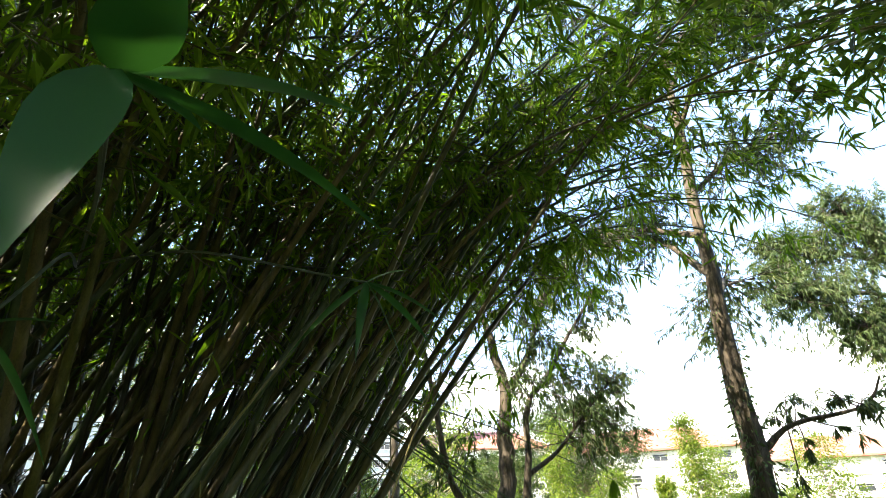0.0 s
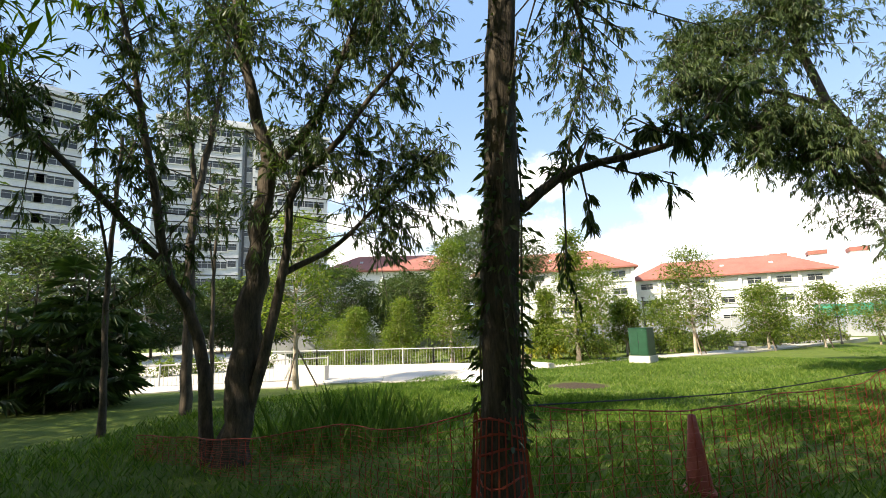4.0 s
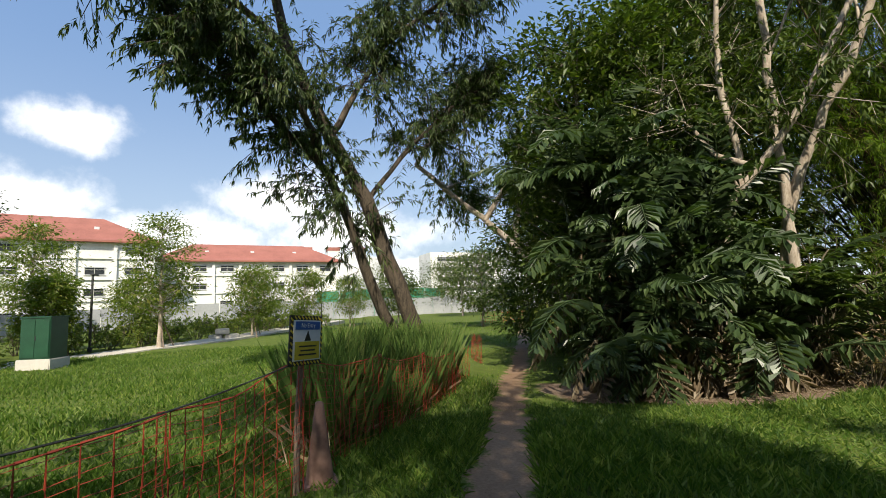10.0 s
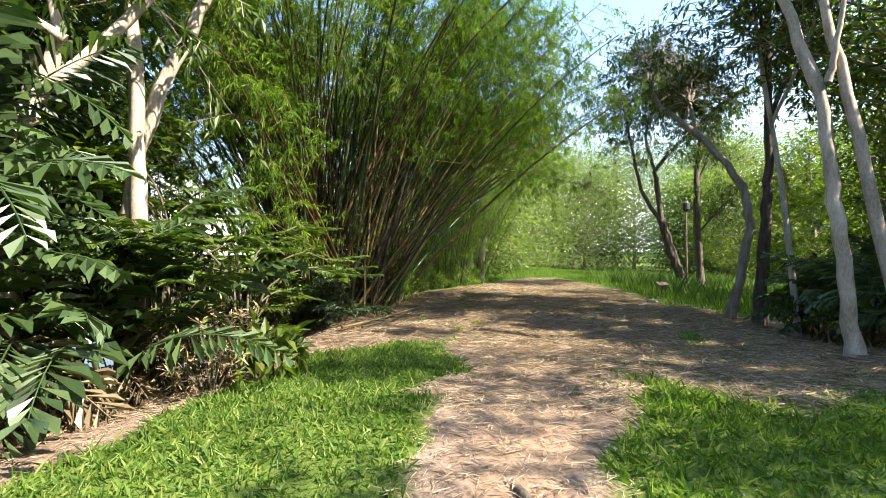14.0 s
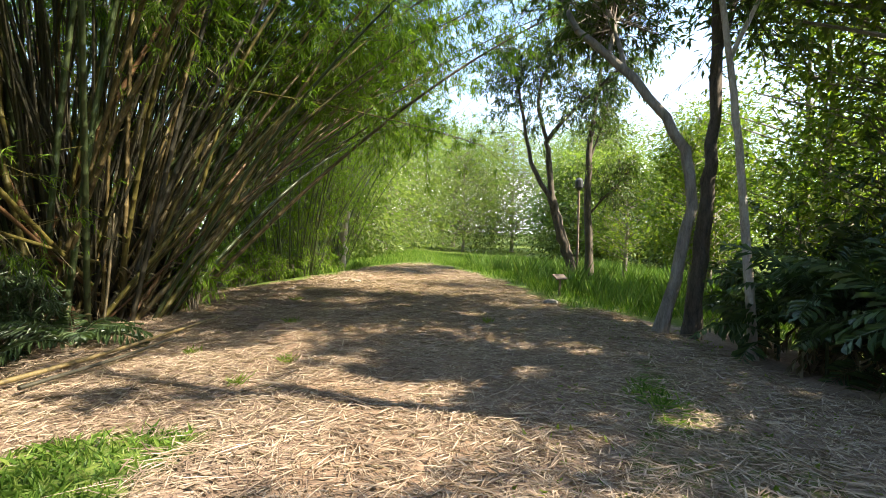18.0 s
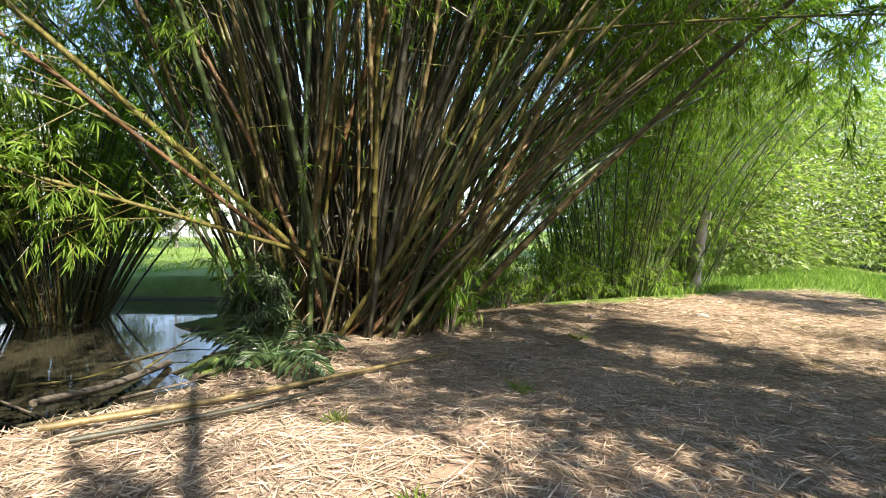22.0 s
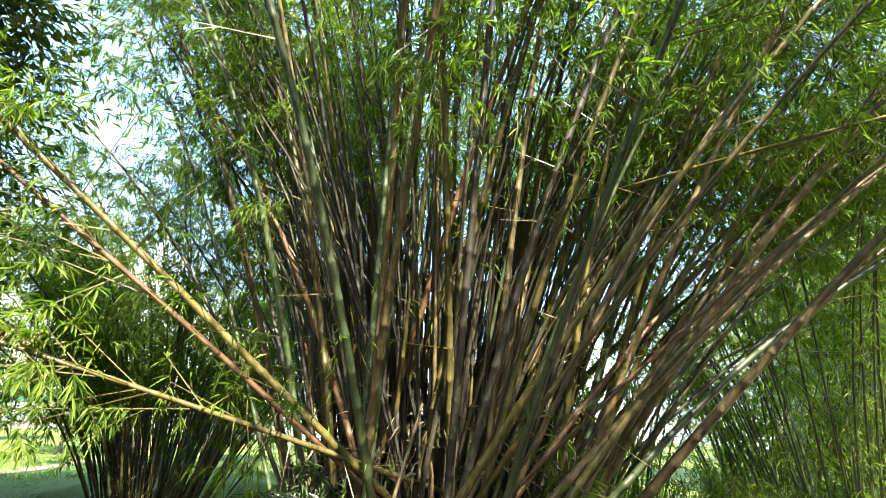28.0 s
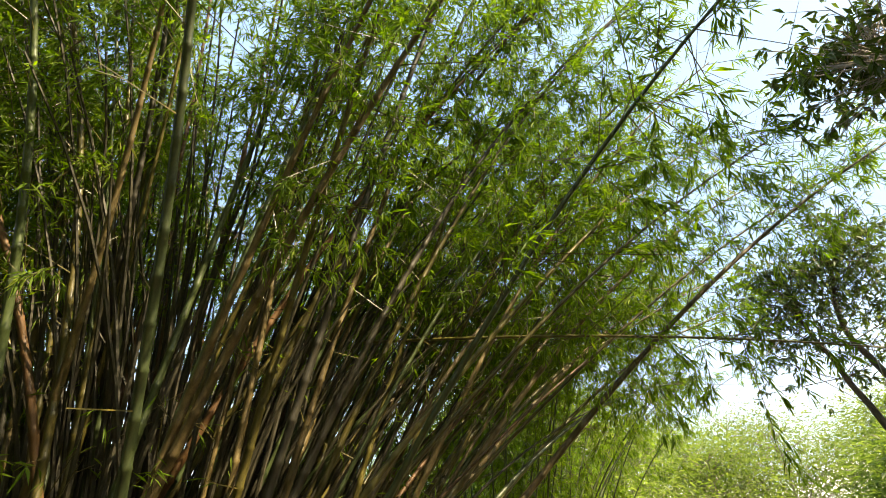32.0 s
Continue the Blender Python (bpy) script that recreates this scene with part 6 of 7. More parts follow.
# tall trees behind the walker, whose crowns shade the lawn and the two paths
for x, y, h, w in ((3.0, 14.9, 14.5, 6.4), (5.3, 6.8, 13.0, 5.4), (5.7, 9.2, 8.6, 2.6), (4.8, 12.0, 10.0, 3.2), (2.7, 13.0, 7.5, 3.2)):
    blob_tree("shade_tree", "tall airy tree beyond the palms", x, y, h, w, M_LEAF_BROAD, clumps=130 if h < 14 else 230, per=50, size=0.24, low=0.2 if h < 14 else 0.35, group="shade trees")
for x, y, h, w in ((1.7, 1.8, 11, 6), (5.4, 2.2, 11, 6.5), (2.9, -0.2 + 1.4, 15, 5), (9.4, 4.6, 12, 7), (8.4, -2.2, 16, 6.0), (9.6, 0.4, 11, 7), (12.0, -4.5, 12, 8), (6.2, -10.6, 10.5, 6), (9.5, -9.5, 12, 8), (4.6, -16.5, 12, 8), (1.8, -20, 11, 7), (8.0, -14.0, 14, 8)):
    blob_tree("shade_tree", "tall leafy tree shading the grass", x, y, h, w, M_LEAF_BROAD, clumps=120, per=46, size=0.26, low=0.5, group="shade trees")
for x, y, tl, wd in ((-8.9, 23.0, 1.1, 1.7), (-8.2, 24.6, 1.3, 1.8), (-10.2, 24.0, 1.4, 2.2), (-9.6, 26.0, 1.6, 2.2), (-8.0, 26.0, 1.2, 1.5), (-7.7, 25.0, 0.8, 1.3), (-7.3, 26.3, 0.9, 1.4), (-6.8, 27.4, 1.0, 1.4), (-8.5, 24.0, 0.8, 1.3), (-6.4, 28.6, 0.9, 1.3)):
    shrub("brush", "tangled green brush behind the bamboo clump", x, y, tl, wd, M_LEAF_BAMBOO, 900, (0.15, 0.03), group="brush", stems=14, droop=0.5)

# ---- lady palm shrub by the plaza ----
def fan_palm(label, x, y, stems, tall, wide):
    root = thing("lady_palm", (0, 0, 0), label, "palm")
    z = on_ground(x, y)
    for s in range(stems):
        a, rr = RNG.uniform(0, 6.28), wide * 0.30 * math.sqrt(RNG.random())
        bx, by, h = x + rr * math.cos(a), y + rr * math.sin(a), tall * RNG.uniform(0.2, 0.95)
        acc = Acc()
        tube(acc, [(bx, by, z), (bx + 0.1, by, z + h * 0.5), (bx + 0.1, by + 0.1, z + h)], 0.025, 5)
        part("stem", acc, M_TWIG, root)
        lv = Acc()
        for f in range(8):
            az, el = RNG.uniform(0, 6.28), RNG.uniform(-0.5, 0.9)
            d = np.array([math.cos(az) * math.cos(el), math.sin(az) * math.cos(el), math.sin(el)])
            hub = np.array([bx, by, z + h * RNG.uniform(0.12, 1)]) + d * RNG.uniform(0.35, 0.7)
            tube(lv, [hub - d * 0.5, hub], 0.008, 3)
            side = unit(np.cross(d, [0, 0, 1.0]))
            g = np.linspace(-1.5, 1.5, 11)
            dd = np.cos(g)[:, None] * d + np.sin(g)[:, None] * side
            blades(lv, np.tile(hub, (11, 1)), dd, np.tile([0, 0, 1.0], (11, 1)), 0.62, 0.10, 0.5, 0.15, 0.35)
        part("foliage", lv, M_LEAF_PALM, root)
    return root


fan_palm("dense dark lady palm shrub at the lawn's edge", -3.7, -16.5, 34, 3.9, 4.6)

# ---- orange net fence ----
fence = thing("safety_net_fence", (0, 0, 0), "sagging orange plastic net fence on wooden posts", "fence")
NETLINE = [(-1.5, -8.2, 0.35), (-1.75, -4.7, 0.72), (-1.05, -2.5, 1.15), (-3.3, -0.9, 0.95), (-5.39, 0.49, 1.10), (-6.8, 1.3, 0.98), (-8.06, 2.1, 1.12), (-9.5, 3.1, 1.0), (-10.9, 4.1, 0.95), (-12.2, 5.1, 0.8), (-13.6, 6.0, 0.7)]
for a, b in zip(NETLINE[:-1], NETLINE[1:]):
    ln = math.dist(a[:2], b[:2])
    m = max(3, int(ln / 0.13))
    u = np.linspace(0, 1, m + 1)
    xy = np.array(a[:2]) + u[:, None] * (np.array(b[:2]) - np.array(a[:2]))
    g = height(xy)
    sag = 0.10 * np.sin(np.pi * u)
    top = g + np.interp(u, [0, 1], [a[2], b[2]]) - sag
    wave = 0.05 * np.sin(u * ln * 2.3) + 0.03 * np.sin(u * ln * 7.1)
    nrm = np.array([-(b[1] - a[1]), b[0] - a[0]]) / ln
    xy = xy + wave[:, None] * nrm
    net = Acc()
    lo = np.c_[xy, g + 0.03]
    hi = np.c_[xy, top]
    for q in range(6):
        s0, s1 = q / 6, (q + 1) / 6
        jig = RNG.normal(scale=0.012, size=(m + 1, 3))
        tubes(net, lo + (hi - lo) * s0, lo + (hi - lo) * s1 + jig * (s1 < 1), 0.0052, 4)
    rows = 17
    for q in range(rows):
        z = lo + (hi - lo) * (q + 0.5 * (q > 0)) / rows
        z = z + RNG.normal(scale=0.006, size=z.shape)
        tubes(net, z[:-1], z[1:], 0.0028, 3)
        knots = z[1:-1]
    tubes(net, hi[:-1], hi[1:], 0.008, 4)
    part("net_panel", net, M_NET, fence)
for (x, y), h, lean in (((-5.39, 0.47), 1.33, 0.03),):
    post = Acc()
    tube(post, [(0, 0, -0.2), (lean, 0, h * 0.5), (lean * 2.4, 0.01, h)], [0.045, 0.042, 0.038], 8, 0.06, cap=True)
    ob = part("post", post, M_POSTWOOD, fence)
    ob.location = (x, y, on_ground(x, y, 0.0))
wire = Acc()
for a, b in (((-1.05, -2.45, 1.12), (-5.36, 0.49, 1.05)), ((-5.36, 0.49, 1.05), (-8.04, 2.08, 1.0))):
    tube(wire, spline([a, tuple(np.add(a, b) / 2 - [0, 0, 0.08]), b], 14), 0.006, 5)
part("wire", wire, M_DARKMETAL, fence, "thin black tie wire")
wrap = Acc()
for q in range(12):
    z = 0.02 + q * 0.095
    ang = np.linspace(0, 2 * np.pi, 15)
    r = 0.165 + 0.012 * np.sin(ang * 3 + q) + (0.10 - 0.02 * q if q < 4 else 0)
    ring = np.c_[-1.04 + r * np.cos(ang), -2.56 + r * np.sin(ang), on_ground(-1.04, -2.56) + z + 0.03 * np.sin(ang * 2 + q * 0.7)]
    tubes(wrap, ring[:-1], ring[1:], 0.011, 4)
ang = np.linspace(0, 2 * np.pi, 26)
gz1 = on_ground(-1.04, -2.56)
tubes(wrap, np.c_[-1.04 + 0.25 * np.cos(ang), -2.56 + 0.25 * np.sin(ang), np.full(26, gz1)], np.c_[-1.04 + 0.165 * np.cos(ang + 0.2), -2.56 + 0.165 * np.sin(ang + 0.2), np.full(26, gz1 + 1.1)], 0.010, 3)
part("trunk_wrap", wrap, M_NET, fence, "net wound round the tree foot")
onet = thing("net_heap", (0, 0, 0), "slack piece of orange net beside the far path", "fence")
bits = Acc()
for k in range(9):
    ang = 0.5 + k * 0.04
    a0 = np.array([-17.9 + k * 0.16, 8.0 - k * 0.03, on_ground(-17.3, 7.9)])
    tubes(bits, np.tile(a0, (4, 1)) + [[0, 0, 0.22 * j] for j in range(4)], np.tile(a0, (4, 1)) + [[0.02, 0, 0.22 * j + 0.22] for j in range(4)], 0.008, 4)
    for j in range(10):
        z = a0 + [0, 0, 0.085 * j + 0.03]
        tubes(bits, [z], [z + [0.16, -0.03, RNG.normal() * 0.03]], 0.005, 3)
part("net", bits, M_NET, onet)
farnet = thing("far_net_fence", (0, 0, 0), "orange net fence across the far end of the path", "fence")
fn = Acc()
for k in range(40):
    p = np.array([-36.5 - 0.05 * k, 17.0 + 0.22 * k, 0])
    p[2] = on_ground(p[0], p[1])
    tubes(fn, [p], [p + [0, 0, 1.0]], 0.014, 4)
    for j in range(6):
        tubes(fn, [p + [0, 0, 0.2 * j]], [p + [-0.05, 0.22, 0.2 * j]], 0.016, 3)
part("net", fn, M_NET, farnet)


def cone(x, y, tall, label, paint=None):
    paint = paint or M_CONE
    root = thing("traffic_cone", (x, y, on_ground(x, y, 0.0)), label, "cone", "faded cones")
    part("base", box_bm(0.30, 0.30, 0.035, 0.01, (0, 0, 0.017)), paint, root)
    acc = Acc()
    tube(acc, [(0, 0, 0.03), (0, 0, tall * 0.5), (0, 0, tall - 0.01), (0, 0, tall)], [0.125, 0.08, 0.036, 0.02], 16, cap=True)
    part("body", acc.mesh("body", True), paint, root)
    return root


cone(-3.42, -1.55, 0.72, "faded red traffic cone behind the net")
cone(-8.2, 2.28, 0.70, "dusty pale traffic cone beside the sign's stake", M_CONE_DUSTY)

# ---- warning sign ----
M_SIGN_BLACK = surface("sign_black", (0.015, 0.015, 0.015), (0.03, 0.03, 0.03), 3, 40, 0.5, 0.02)
M_SIGN_YELLOW = surface("sign_yellow", (0.55, 0.42, 0.03), (0.68, 0.54, 0.06), 3, 40, 0.5, 0.02)
M_SIGN_BLUE = surface("sign_blue", (0.03, 0.09, 0.30), (0.05, 0.14, 0.42), 3, 40, 0.5, 0.02)
M_SIGN_WHITE = surface("sign_white", (0.65, 0.66, 0.66), (0.78, 0.78, 0.78), 3, 40, 0.5, 0.02)
sign = thing("warning_sign", (-8.05, 2.08, on_ground(-8.05, 2.08, 0.0)), "striped no-entry warning board on a leaning wooden stake", "sign")
sign.rotation_euler = (0, radians(4), radians(142))
acc = Acc()
tube(acc, [(0, 0, -0.15), (0, 0.02, 0.6), (0, 0, 1.40)], [0.028, 0.026, 0.024], 7, 0.05, cap=True)
part("stake", acc, M_POSTWOOD, sign)
board = part("board", box_bm(0.48, 0.016, 0.42, 0.004, (0, -0.035, 1.25)), M_SIGN_BLACK, sign)
part("panel", box_bm(0.40, 0.006, 0.34, 0, (0, -0.047, 1.25)), M_SIGN_WHITE, board, "white printed panel")
part("header", box_bm(0.36, 0.004, 0.07, 0, (0, -0.0525, 1.375)), M_SIGN_BLUE, board, "blue header band")
part("caution_field", box_bm(0.36, 0.004, 0.15, 0, (0, -0.0525, 1.165)), M_SIGN_YELLOW, board, "yellow lower field")
tri = bmesh.new()
tri.faces.new([tri.verts.new(v) for v in ((-0.05, -0.0535, 1.245), (0.05, -0.0535, 1.245), (0, -0.0535, 1.335))])
part("symbol", tri, M_SIGN_BLACK, board, "dark triangular symbol")
for k in range(3):
    part("text_bar", box_bm(0.26 - 0.05 * (k % 2), 0.003, 0.013, 0, (0, -0.0565, 1.20 - 0.035 * k)), M_SIGN_BLACK, board)
words = bpy.data.curves.new("lettering", "FONT")
words.body, words.size, words.align_x, words.align_y, words.extrude = "No Entry", 0.055, "CENTER", "CENTER", 0.001
words.materials.append(M_SIGN_WHITE)
lettering = new("lettering", words)
lettering.parent = board
lettering.matrix_basis = pose(0, -0.0565, 1.375, 90, 0, 0)
for k in range(8):
    for s in (-1, 1):
        bar = part("stripe", box_bm(0.05, 0.003, 0.02, 0), M_SIGN_YELLOW, board)
        bar.matrix_basis = pose(s * 0.22, -0.0445, 1.075 + 0.05 * k, 0, 35, 0) @ Matrix.Scale(0.75, 4)
for k in range(8):
    for s in (-1, 1):
        bar = part("stripe", box_bm(0.05, 0.003, 0.02, 0), M_SIGN_YELLOW, board)
        bar.matrix_basis = pose(-0.17 + 0.05 * k, -0.0445, 1.25 + s * 0.19, 0, 35, 0) @ Matrix.Scale(0.75, 4)

# ---- things lying on and beside the trail ----
def rod(name, label, pts, r0, r1, material, category="branch", sides=7):
    line = spline(pts, 14)
    line[:, 2] = np.maximum(line[:, 2], height(line[:, :2]) + 0.4 * r0)
    acc = Acc()
    tube(acc, line, np.linspace(r0, r1, 14), sides, 0.08, cap=True)
    return tagged(part(name, acc.mesh(name, True), material), label, category)


rod("fallen_stick", "brown stick lying on the trail", [(-5.05, 8.55, 0.0), (-4.85, 8.1, 0.0), (-4.72, 7.75, 0.0)], 0.035, 0.02, M_BARK)
rod("fallen_cane", "long dry bamboo cane lying along the bank", [(-9.3, 15.3, -0.5), (-8.9, 15.9, -0.3), (-8.3, 16.6, -0.1)], 0.02, 0.014, M_BARK)
rod("fallen_cane", "dry bamboo cane lying across the bank", [(-10.9, 15.3, -0.9), (-9.9, 16.0, -0.6), (-9.0, 16.6, -0.3)], 0.022, 0.014, M_CULM_DARK)
rod("fallen_cane", "long pale bamboo cane lying on the straw", [(-8.34, 14.9, -0.05), (-7.87, 16.26, -0.05), (-7.3, 18.82, -0.05)], 0.030, 0.020, M_CULM_BROWN)
rod("fallen_cane", "long thin bamboo cane lying on the straw", [(-7.94, 14.98, -0.05), (-7.58, 16.1, -0.05), (-7.4, 17.1, -0.05)], 0.024, 0.016, M_CULM_DARK)
rod("fallen_log", "dark fallen log reaching into the pond", [(-13.4, 18.0, -1.25), (-12.0, 16.6, -1.0), (-10.7, 15.4, -0.6)], 0.07, 0.045, M_BARK)
for k in range(16):
    x0, y0 = RNG.uniform(-17, -10.8), RNG.uniform(14.0, 20.5)
    a, ln = RNG.uniform(0, 3.14), RNG.uniform(1.2, 4.0)
    rod("fallen_cane", "broken cane lying in the pond", [(x0, y0, WATER_Z + 0.02), (x0 + ln * math.cos(a) * 0.5, y0 + ln * math.sin(a) * 0.5, WATER_Z + RNG.uniform(0.02, 0.15)), (x0 + ln * math.cos(a), y0 + ln * math.sin(a), WATER_Z + RNG.uniform(0.0, 0.5))], 0.024, 0.01, (M_CULM_DARK, M_CULM, M_BARK)[k % 3])
rod("leaning_cane", "grey broken cane propped against the clump", [(-8.7, 17.75, -0.2), (-8.8, 18.15, 0.8), (-8.9, 18.5, 1.75)], 0.024, 0.018, M_CULM_BROWN)


def stone(x, y, w, label):
    bm = bmesh.new()
    bmesh.ops.create_icosphere(bm, subdivisions=2, radius=0.5)
    for v in bm.verts:
        v.co *= 1 + 0.22 * noise.noise(v.co * 2.1 + Vector((x, y, 0)))
    bmesh.ops.scale(bm, vec=(w, w * 0.7, w * 0.45), verts=bm.verts)
    me = bpy.data.meshes.new("stone")
    bm.to_mesh(me)
    bm.free()
    ob = part("stone", me, M_BARK_GREY)
    ob.location = (x, y, on_ground(x, y, 0) + w * 0.13)
    return tagged(ob, label, "stone", "trail stones")


stone(-5.15, 24.16, 0.24, "weathered stone beside the trail")
stone(-5.5, 24.3, 0.15, "small stone beside the trail")
stone(-0.70, 19.93, 0.34, "flat stone at the trail's edge")
stone(-6.74, 22.5, 0.18, "small pale stone on the straw")
plaque = thing("plaque_stand", (0.1, 21.4, on_ground(0.1, 21.4)), "small slanted plaque on a stake in the grass", "sign")
part("stake", box_bm(0.05, 0.05, 0.5, 0.005, (0, 0, 0.25)), M_POSTWOOD, plaque)
pl = part("plate", box_bm(0.34, 0.24, 0.03, 0.006), M_POSTWOOD, plaque)
pl.matrix_basis = pose(0, 0, 0.52, 25, 0, 10)
# fern fronds and a leafy shoot at the foot of the clump
fern = thing("fern_tuft", (-8.75, 17.15, on_ground(-8.75, 17.15)), "dark green fern fronds at the foot of the bamboo", "fern")
for k in range(12):
    ob = part("frond", FRONDS[k % 6], None, fern)
    ob.matrix_basis = Euler((RNG.normal() * 0.2, RNG.uniform(-0.3, 0.2), k * 0.52 + RNG.normal() * 0.2)).to_matrix().to_4x4() @ Matrix.Scale(RNG.uniform(0.4, 0.62), 4)
shrub("bamboo_shoots", "fresh green bamboo shoots low on the clump", -8.25, 20.0, 1.8, 1.2, M_LEAF_BAMBOO, 520, (0.26, 0.034), "bamboo", stems=8, droop=0.8)
for x, y, tl, wd in ((-9.6, 17.45, 1.4, 1.1), (-10.1, 17.9, 1.6, 1.2)):
    shrub("fern_bush", "dark feathery fern bush on the pond bank", x, y, tl, wd, M_LEAF_PALM, 2600, (0.16, 0.028), "fern", "bank ferns", stems=16, droop=0.5)
for x, y in ((-6.94, 16.55), (-5.94, 18.0), (-6.0, 15.2), (-5.6, 16.0), (-6.3, 20.6), (-2.6, 17.9)):
    tuft = thing("grass_tuft", (x, y, on_ground(x, y, 0.0)), "bright green tuft in the straw", "grass tuft", "tufts on the trail")
    acc = Acc()
    n = 46
    blades(acc, np.c_[RNG.normal(scale=0.045, size=(n, 2)), np.zeros(n)], rand_dirs(n) * 0.7 + [0, 0, 0.9], rand_dirs(n), RNG.uniform(0.08, 0.2, n), 0.014)
    tagged(part("blade_mass", acc, M_LEAF_YOUNG, tuft), kind="stuff")

# ---- leaf sprays hanging close to the walker at the clump's edge ----
def long_leaf(acc, a, b, width, sag=0.06, rows=9):
    """One close-up bamboo leaf from a to b: tapered, folded along the midrib, drooping."""
    a, b = np.array(a, float), np.array(b, float)
    s = np.linspace(0, 1, rows)
    ln = np.linalg.norm(b - a)
    line = a + (b - a) * s[:, None] + np.array([0, 0, 1.0]) * (sag * ln * np.sin(np.pi * s))[:, None]
    d = unit(np.gradient(line, axis=0))
    side = unit(np.cross(d, [0.1, 0.1, 1.0]))
    up = np.cross(side, d)
    w = width / 2 * np.clip(np.sin(np.pi * np.clip(s, 0.02, 0.995) ** 0.62), 0.02, 1)
    v = np.stack([line - side * w[:, None] + up * (0.25 * w)[:, None], line, line + side * w[:, None] + up * (0.25 * w)[:, None]], 1).reshape(-1, 3)
    k = np.arange(rows - 1)[:, None]
    f = np.concatenate([np.c_[3 * k, 3 * k + 1, 3 * k + 4, 3 * k + 3], np.c_[3 * k + 1, 3 * k + 2, 3 * k + 5, 3 * k + 4]])
    acc.add(v, f)


def spray(hub, tips, width, root_at, label="long green bamboo leaves on a hanging twig", leaf_mat=None):
    root = thing("bamboo_spray", (0, 0, 0), label, "bamboo", "hanging sprays")
    hub = np.array(hub, float)
    acc = Acc()
    tube(acc, spline([hub, hub * 0.6 + np.array(root_at) * 0.4 + [0, 0, 0.1], root_at], 14), np.linspace(0.0025, 0.009, 14), 6)
    part("twig", acc, M_CULM_GREEN, root)
    for tip in tips:
        lf = Acc()
        long_leaf(lf, hub, tip, width)
        part("leaf", lf.mesh("leaf", True), leaf_mat or M_LEAF_BAMBOO, root)
    return root


CLUMP_TOP = (5.6, -5.4, 3.4)
spray((6.236, -1.97, 2.161), [(5.997, -1.93, 2.274), (5.916, -1.962, 2.144), (6.136, -2.041, 2.21)], 0.026, CLUMP_TOP, leaf_mat=M_LEAF_FRESH)
spray((6.24, -1.968, 2.158), [(6.254, -1.938, 1.941), (6.235, -1.852, 2.162)], 0.062, CLUMP_TOP, "broad fresh bamboo leaves close by", M_LEAF_FRESH)
spray((5.676, -2.269, 2.266), [(5.658, -2.308, 2.103), (5.6, -2.219, 2.075), (5.521, -2.157, 2.175), (5.733, -2.448, 2.12), (5.556, -2.258, 2.337), (5.463, -2.259, 2.168)], 0.026, CLUMP_TOP, leaf_mat=M_LEAF_FRESH)
spray((6.215, -2.268, 2.017), [(6.146, -2.273, 2.04), (6.098, -2.323, 1.889), (6.176, -2.286, 1.898)], 0.018, CLUMP_TOP, leaf_mat=M_LEAF_FRESH)
for k in range(26):
    at = np.array([RNG.uniform(2.6, 5.2), RNG.uniform(-5.2, -3.9), RNG.uniform(2.6, 4.8)])
    if k % 3 == 0:
        at = np.array([RNG.uniform(0.8, 3.0), RNG.uniform(-5.0, -3.8), RNG.uniform(3.8, 5.0)])
    tips = [at + unit(rand_dirs(1)[0] * 0.7 + np.array([-0.2, 0.1, -0.8])) * RNG.uniform(0.16, 0.28) for _ in range(7)]
    spray(at, tips, 0.03, (4.6, -5.6, 4.4 + 0.05 * k), "bamboo leaves hanging from an arching twig")
for hub in [(3.67, -2.89, 1.64), (3.7, -3.1, 1.44), (3.58, -3.6, 1.64), (2.6, -2.96, 2.05), (2.79, -3.42, 1.78), (2.7, -3.1, 1.55), (2.57, -3.52, 1.69), (3.33, -3.6, 1.89), (3.4, -4.06, 1.76), (3.73, -3.33, 1.61)]:
    tips = [np.array(hub) + unit(np.array([RNG.normal() * 0.4, RNG.normal() * 0.4, -1.0])) * RNG.uniform(0.17, 0.25) for _ in range(7)]
    spray(hub, tips, 0.032, (4.4, -5.2, 3.0), "dark drooping bamboo leaves on a low twig")
for k in range(10):
    a0 = np.array([RNG.uniform(4.6, 6.6), RNG.uniform(-4.4, -3.4), RNG.uniform(0.2, 1.2)])
    e0 = a0 + np.array([RNG.uniform(-1.8, 0.6), RNG.uniform(0.2, 1.0), RNG.uniform(0.6, 2.0)])
    acc = Acc()
    tube(acc, spline([(5.2 + 0.15 * (k % 5), -5.6, on_ground(5.2, -5.6) + 0.1), a0, e0], 16), np.linspace(0.012, 0.003, 16), 6)
    tagged(part("bamboo_shoot", acc.mesh("bamboo_shoot", True), M_CULM_YELLOW if k % 2 else M_CULM), "thin bare bamboo shoot arching out of the clump", "bamboo", "bare shoots")

# ---- turf, reeds and straw ----
tall_turf = scatter(52000, -9.5, 4.5, -11, 4.5, lambda p: sheltered(p) & (near_line(p, [(6, -1.5), (0, -0.5), (-4, 1.4), (-5, 4)]) > 0.5))
grass("meadow_grass", "long uneven green grass blades of the lawn", tall_turf, 0.24, 0.014, M_GRASS)
grass("meadow_grass", "mown green lawn grass", scatter(90000, -26, -6, -12, 6, sheltered), 0.19, 0.026, M_GRASS)
grass("path_turf", "short lush turf between the two paths", scatter(130000, -10.5, 0.3, 2.5, 14.5, sheltered), 0.17, 0.019, M_GRASS, 0.9)
grass("path_turf", "turf along the narrow footpath", scatter(26000, -26, -10, 3, 16, sheltered), 0.09, 0.016, M_GRASS)
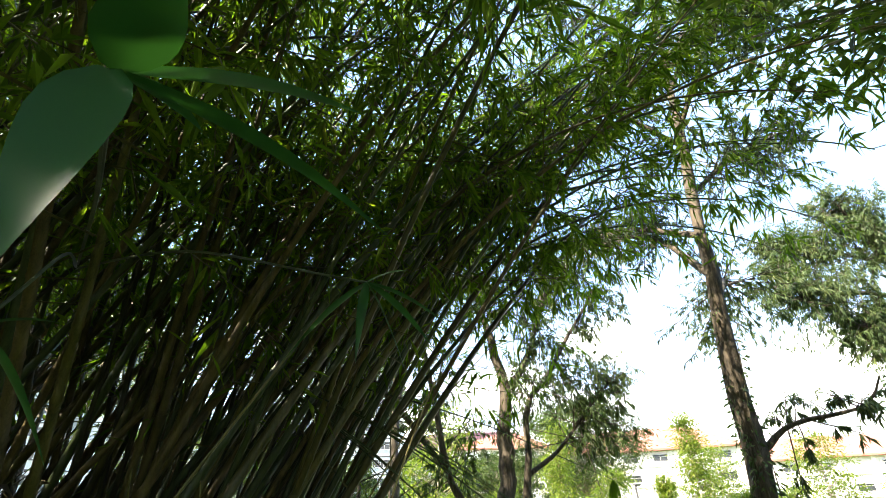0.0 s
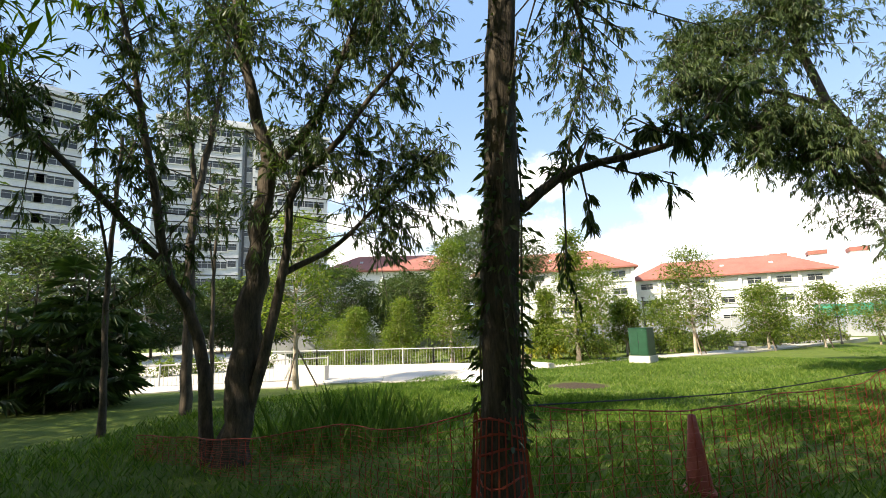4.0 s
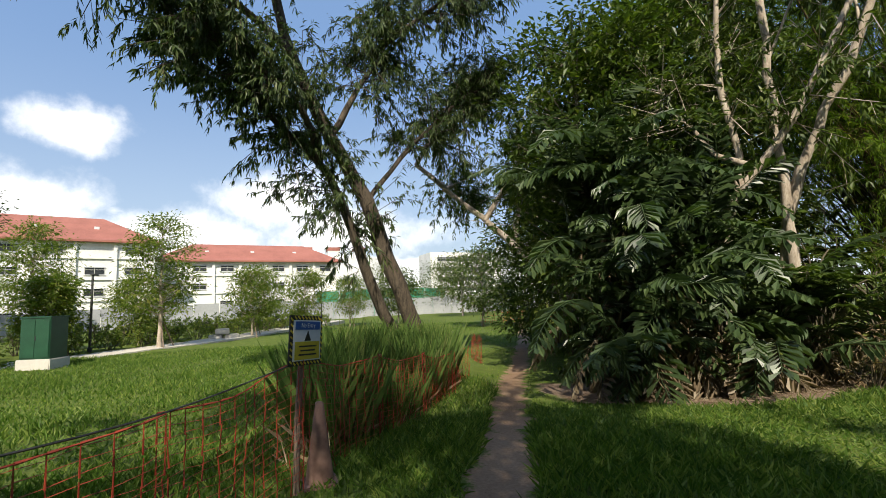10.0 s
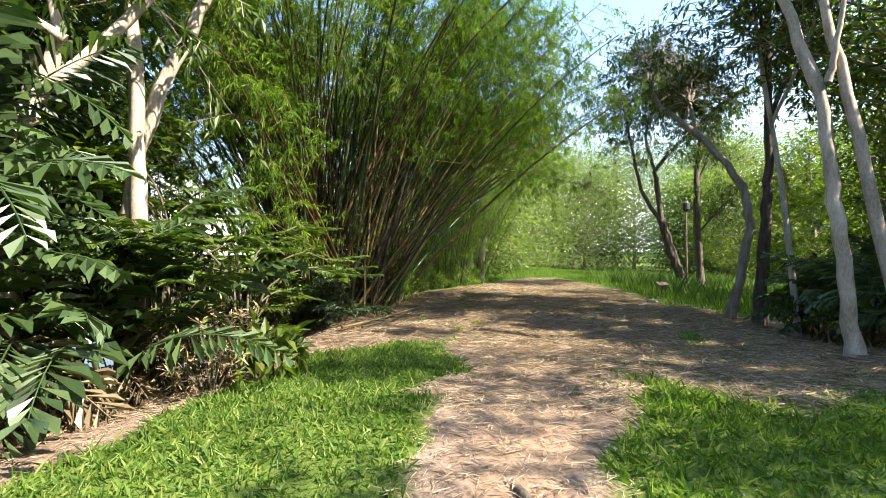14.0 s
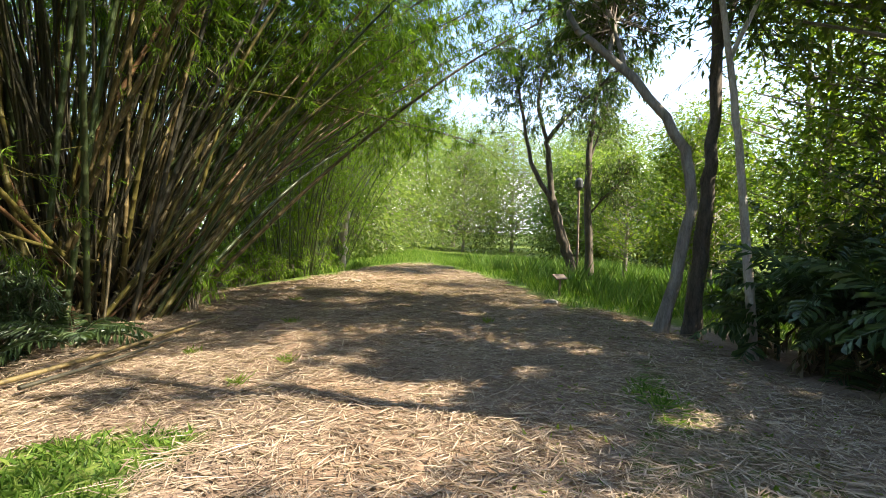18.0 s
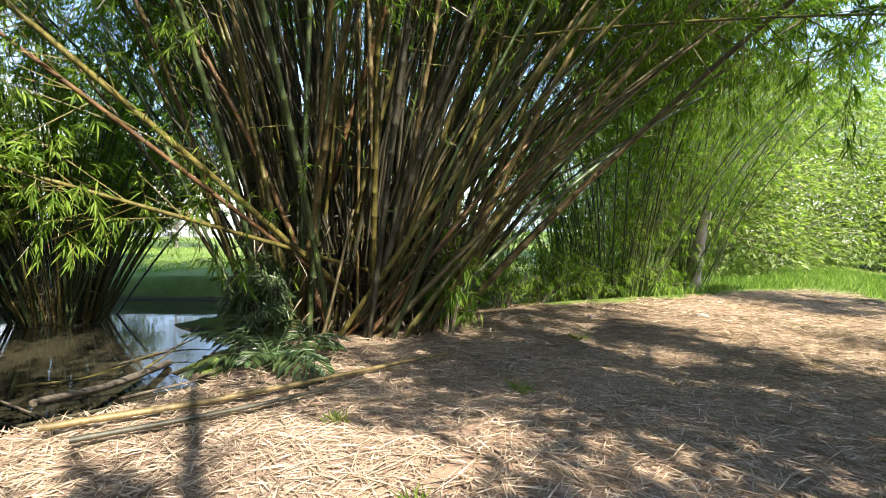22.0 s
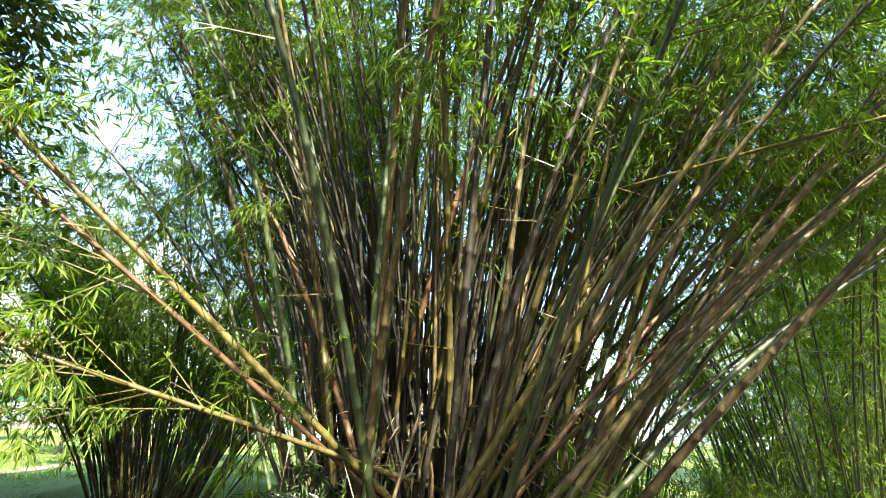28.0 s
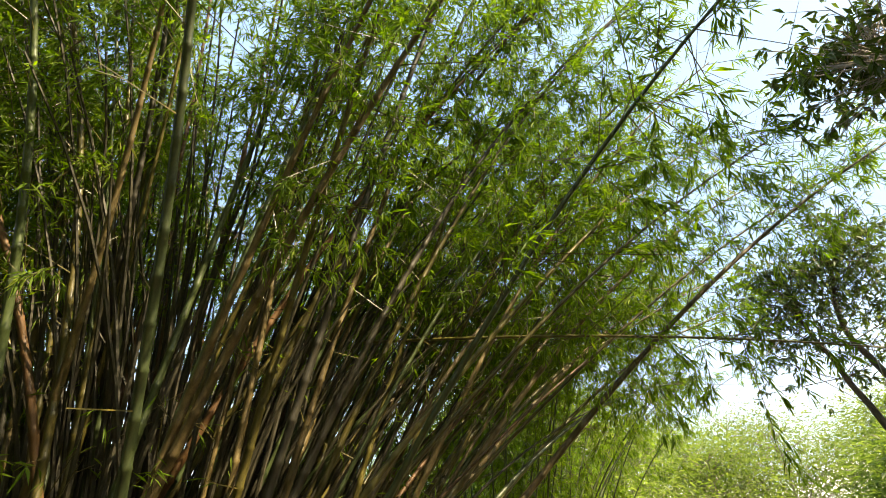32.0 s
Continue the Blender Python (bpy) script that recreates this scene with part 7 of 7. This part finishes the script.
verge = scatter(60000, -9, 12, 17, 46, lambda p: sheltered(p) & ((p[:, 0] > trail_edges(p[:, 1])[1] + 0.1) | (p[:, 1] > 26)))
grass("verge_grass", "tall rank grass on the meadow side of the trail", verge, 0.42, 0.02, M_GRASS, 0.4)
def behind_net(p):
    return (p - np.array([-8.06, 2.1])) @ np.array([0.576, 0.818]) < -0.12


reeds = scatter(15000, -16, -8.6, 2.2, 7.2, lambda p: (near_line(p, [(-10.4, 2.9), (-13.0, 4.1), (-16.8, 5.2)]) < 1.2) & behind_net(p) & (near_line(p, NARROW) > 0.7))
grass("reed_bed", "tall green reeds and lalang grass behind the net", reeds, 1.6, 0.036, M_REED, 0.35)
dry = scatter(1700, -14, -8.3, 2.0, 6.5, lambda p: (near_line(p, [(-9.3, 2.6), (-11.2, 3.8), (-13.2, 5.2)]) < 0.8) & behind_net(p) & (near_line(p, NARROW) > 0.5))
grass("dry_grass", "dry brown grass at the foot of the reeds", dry, 0.6, 0.016, M_LEAF_DEAD, 0.7)
grass("lily_clump", "upright strap leaves by the forked tree", scatter(420, -4.6, -2.6, -7.2, -5.4), 0.75, 0.035, M_REED, 0.3)
grass("meadow_reeds", "tall sunlit reeds by the meadow", scatter(9000, 0.6, 9, 20, 36), 0.95, 0.03, M_REED, 0.35)
grass("pond_grass", "grass on the far bank of the pond", scatter(24000, -40, -23.5, 4, 30, sheltered), 0.14, 0.03, M_GRASS)


def straw(name, label, pts, lo, hi, w, material):
    n = len(pts)
    acc = Acc()
    a = RNG.uniform(0, 6.28, n)
    p = np.c_[pts, height(pts) + RNG.uniform(0.004, 0.03, n)]
    d = np.c_[np.cos(a), np.sin(a), RNG.normal(scale=0.10, size=n)]
    blades(acc, p, d, rand_dirs(n) * 0.35 + [0, 0, 1.0], RNG.uniform(lo, hi, n), w * RNG.uniform(0.6, 1.3, n), 0.45, 0.15, 0.02)
    return tagged(part(name, acc, material), label, "leaf litter", kind="stuff")


def strewn(p):
    l, b, m = masks(p)
    return (l - 0.55 * b > 0.35 * RNG.random(len(p)) + 0.12)


straw("straw_litter", "pale dry bamboo leaves strewn over the trail", scatter(135000, -11.5, 0.5, 10, 25, strewn), 0.08, 0.26, 0.013, M_LITTER)
straw("straw_litter", "thin dry leaves on the near trail", scatter(42000, -11, 0.5, 3, 10.5, strewn), 0.05, 0.18, 0.010, M_LITTER)
straw("straw_litter", "dry leaves on the farther trail", scatter(24000, -8, 0.5, 24, 34, strewn), 0.1, 0.3, 0.02, M_LITTER)
straw("straw_litter", "long dry bamboo straws lying on the trail", scatter(16000, -8.5, 0.6, 11.5, 23, strewn), 0.22, 0.5, 0.011, M_LITTER)
weeds = scatter(5200, -4.2, 2.6, 9, 18.5, lambda p: (np.abs(p[:, 0] - trail_edges(p[:, 1])[1] - 0.6) < 1.5))
grass("trail_weeds", "small broad weeds at the trail's edge", weeds, 0.09, 0.035, M_LEAF_YOUNG, 1.1)
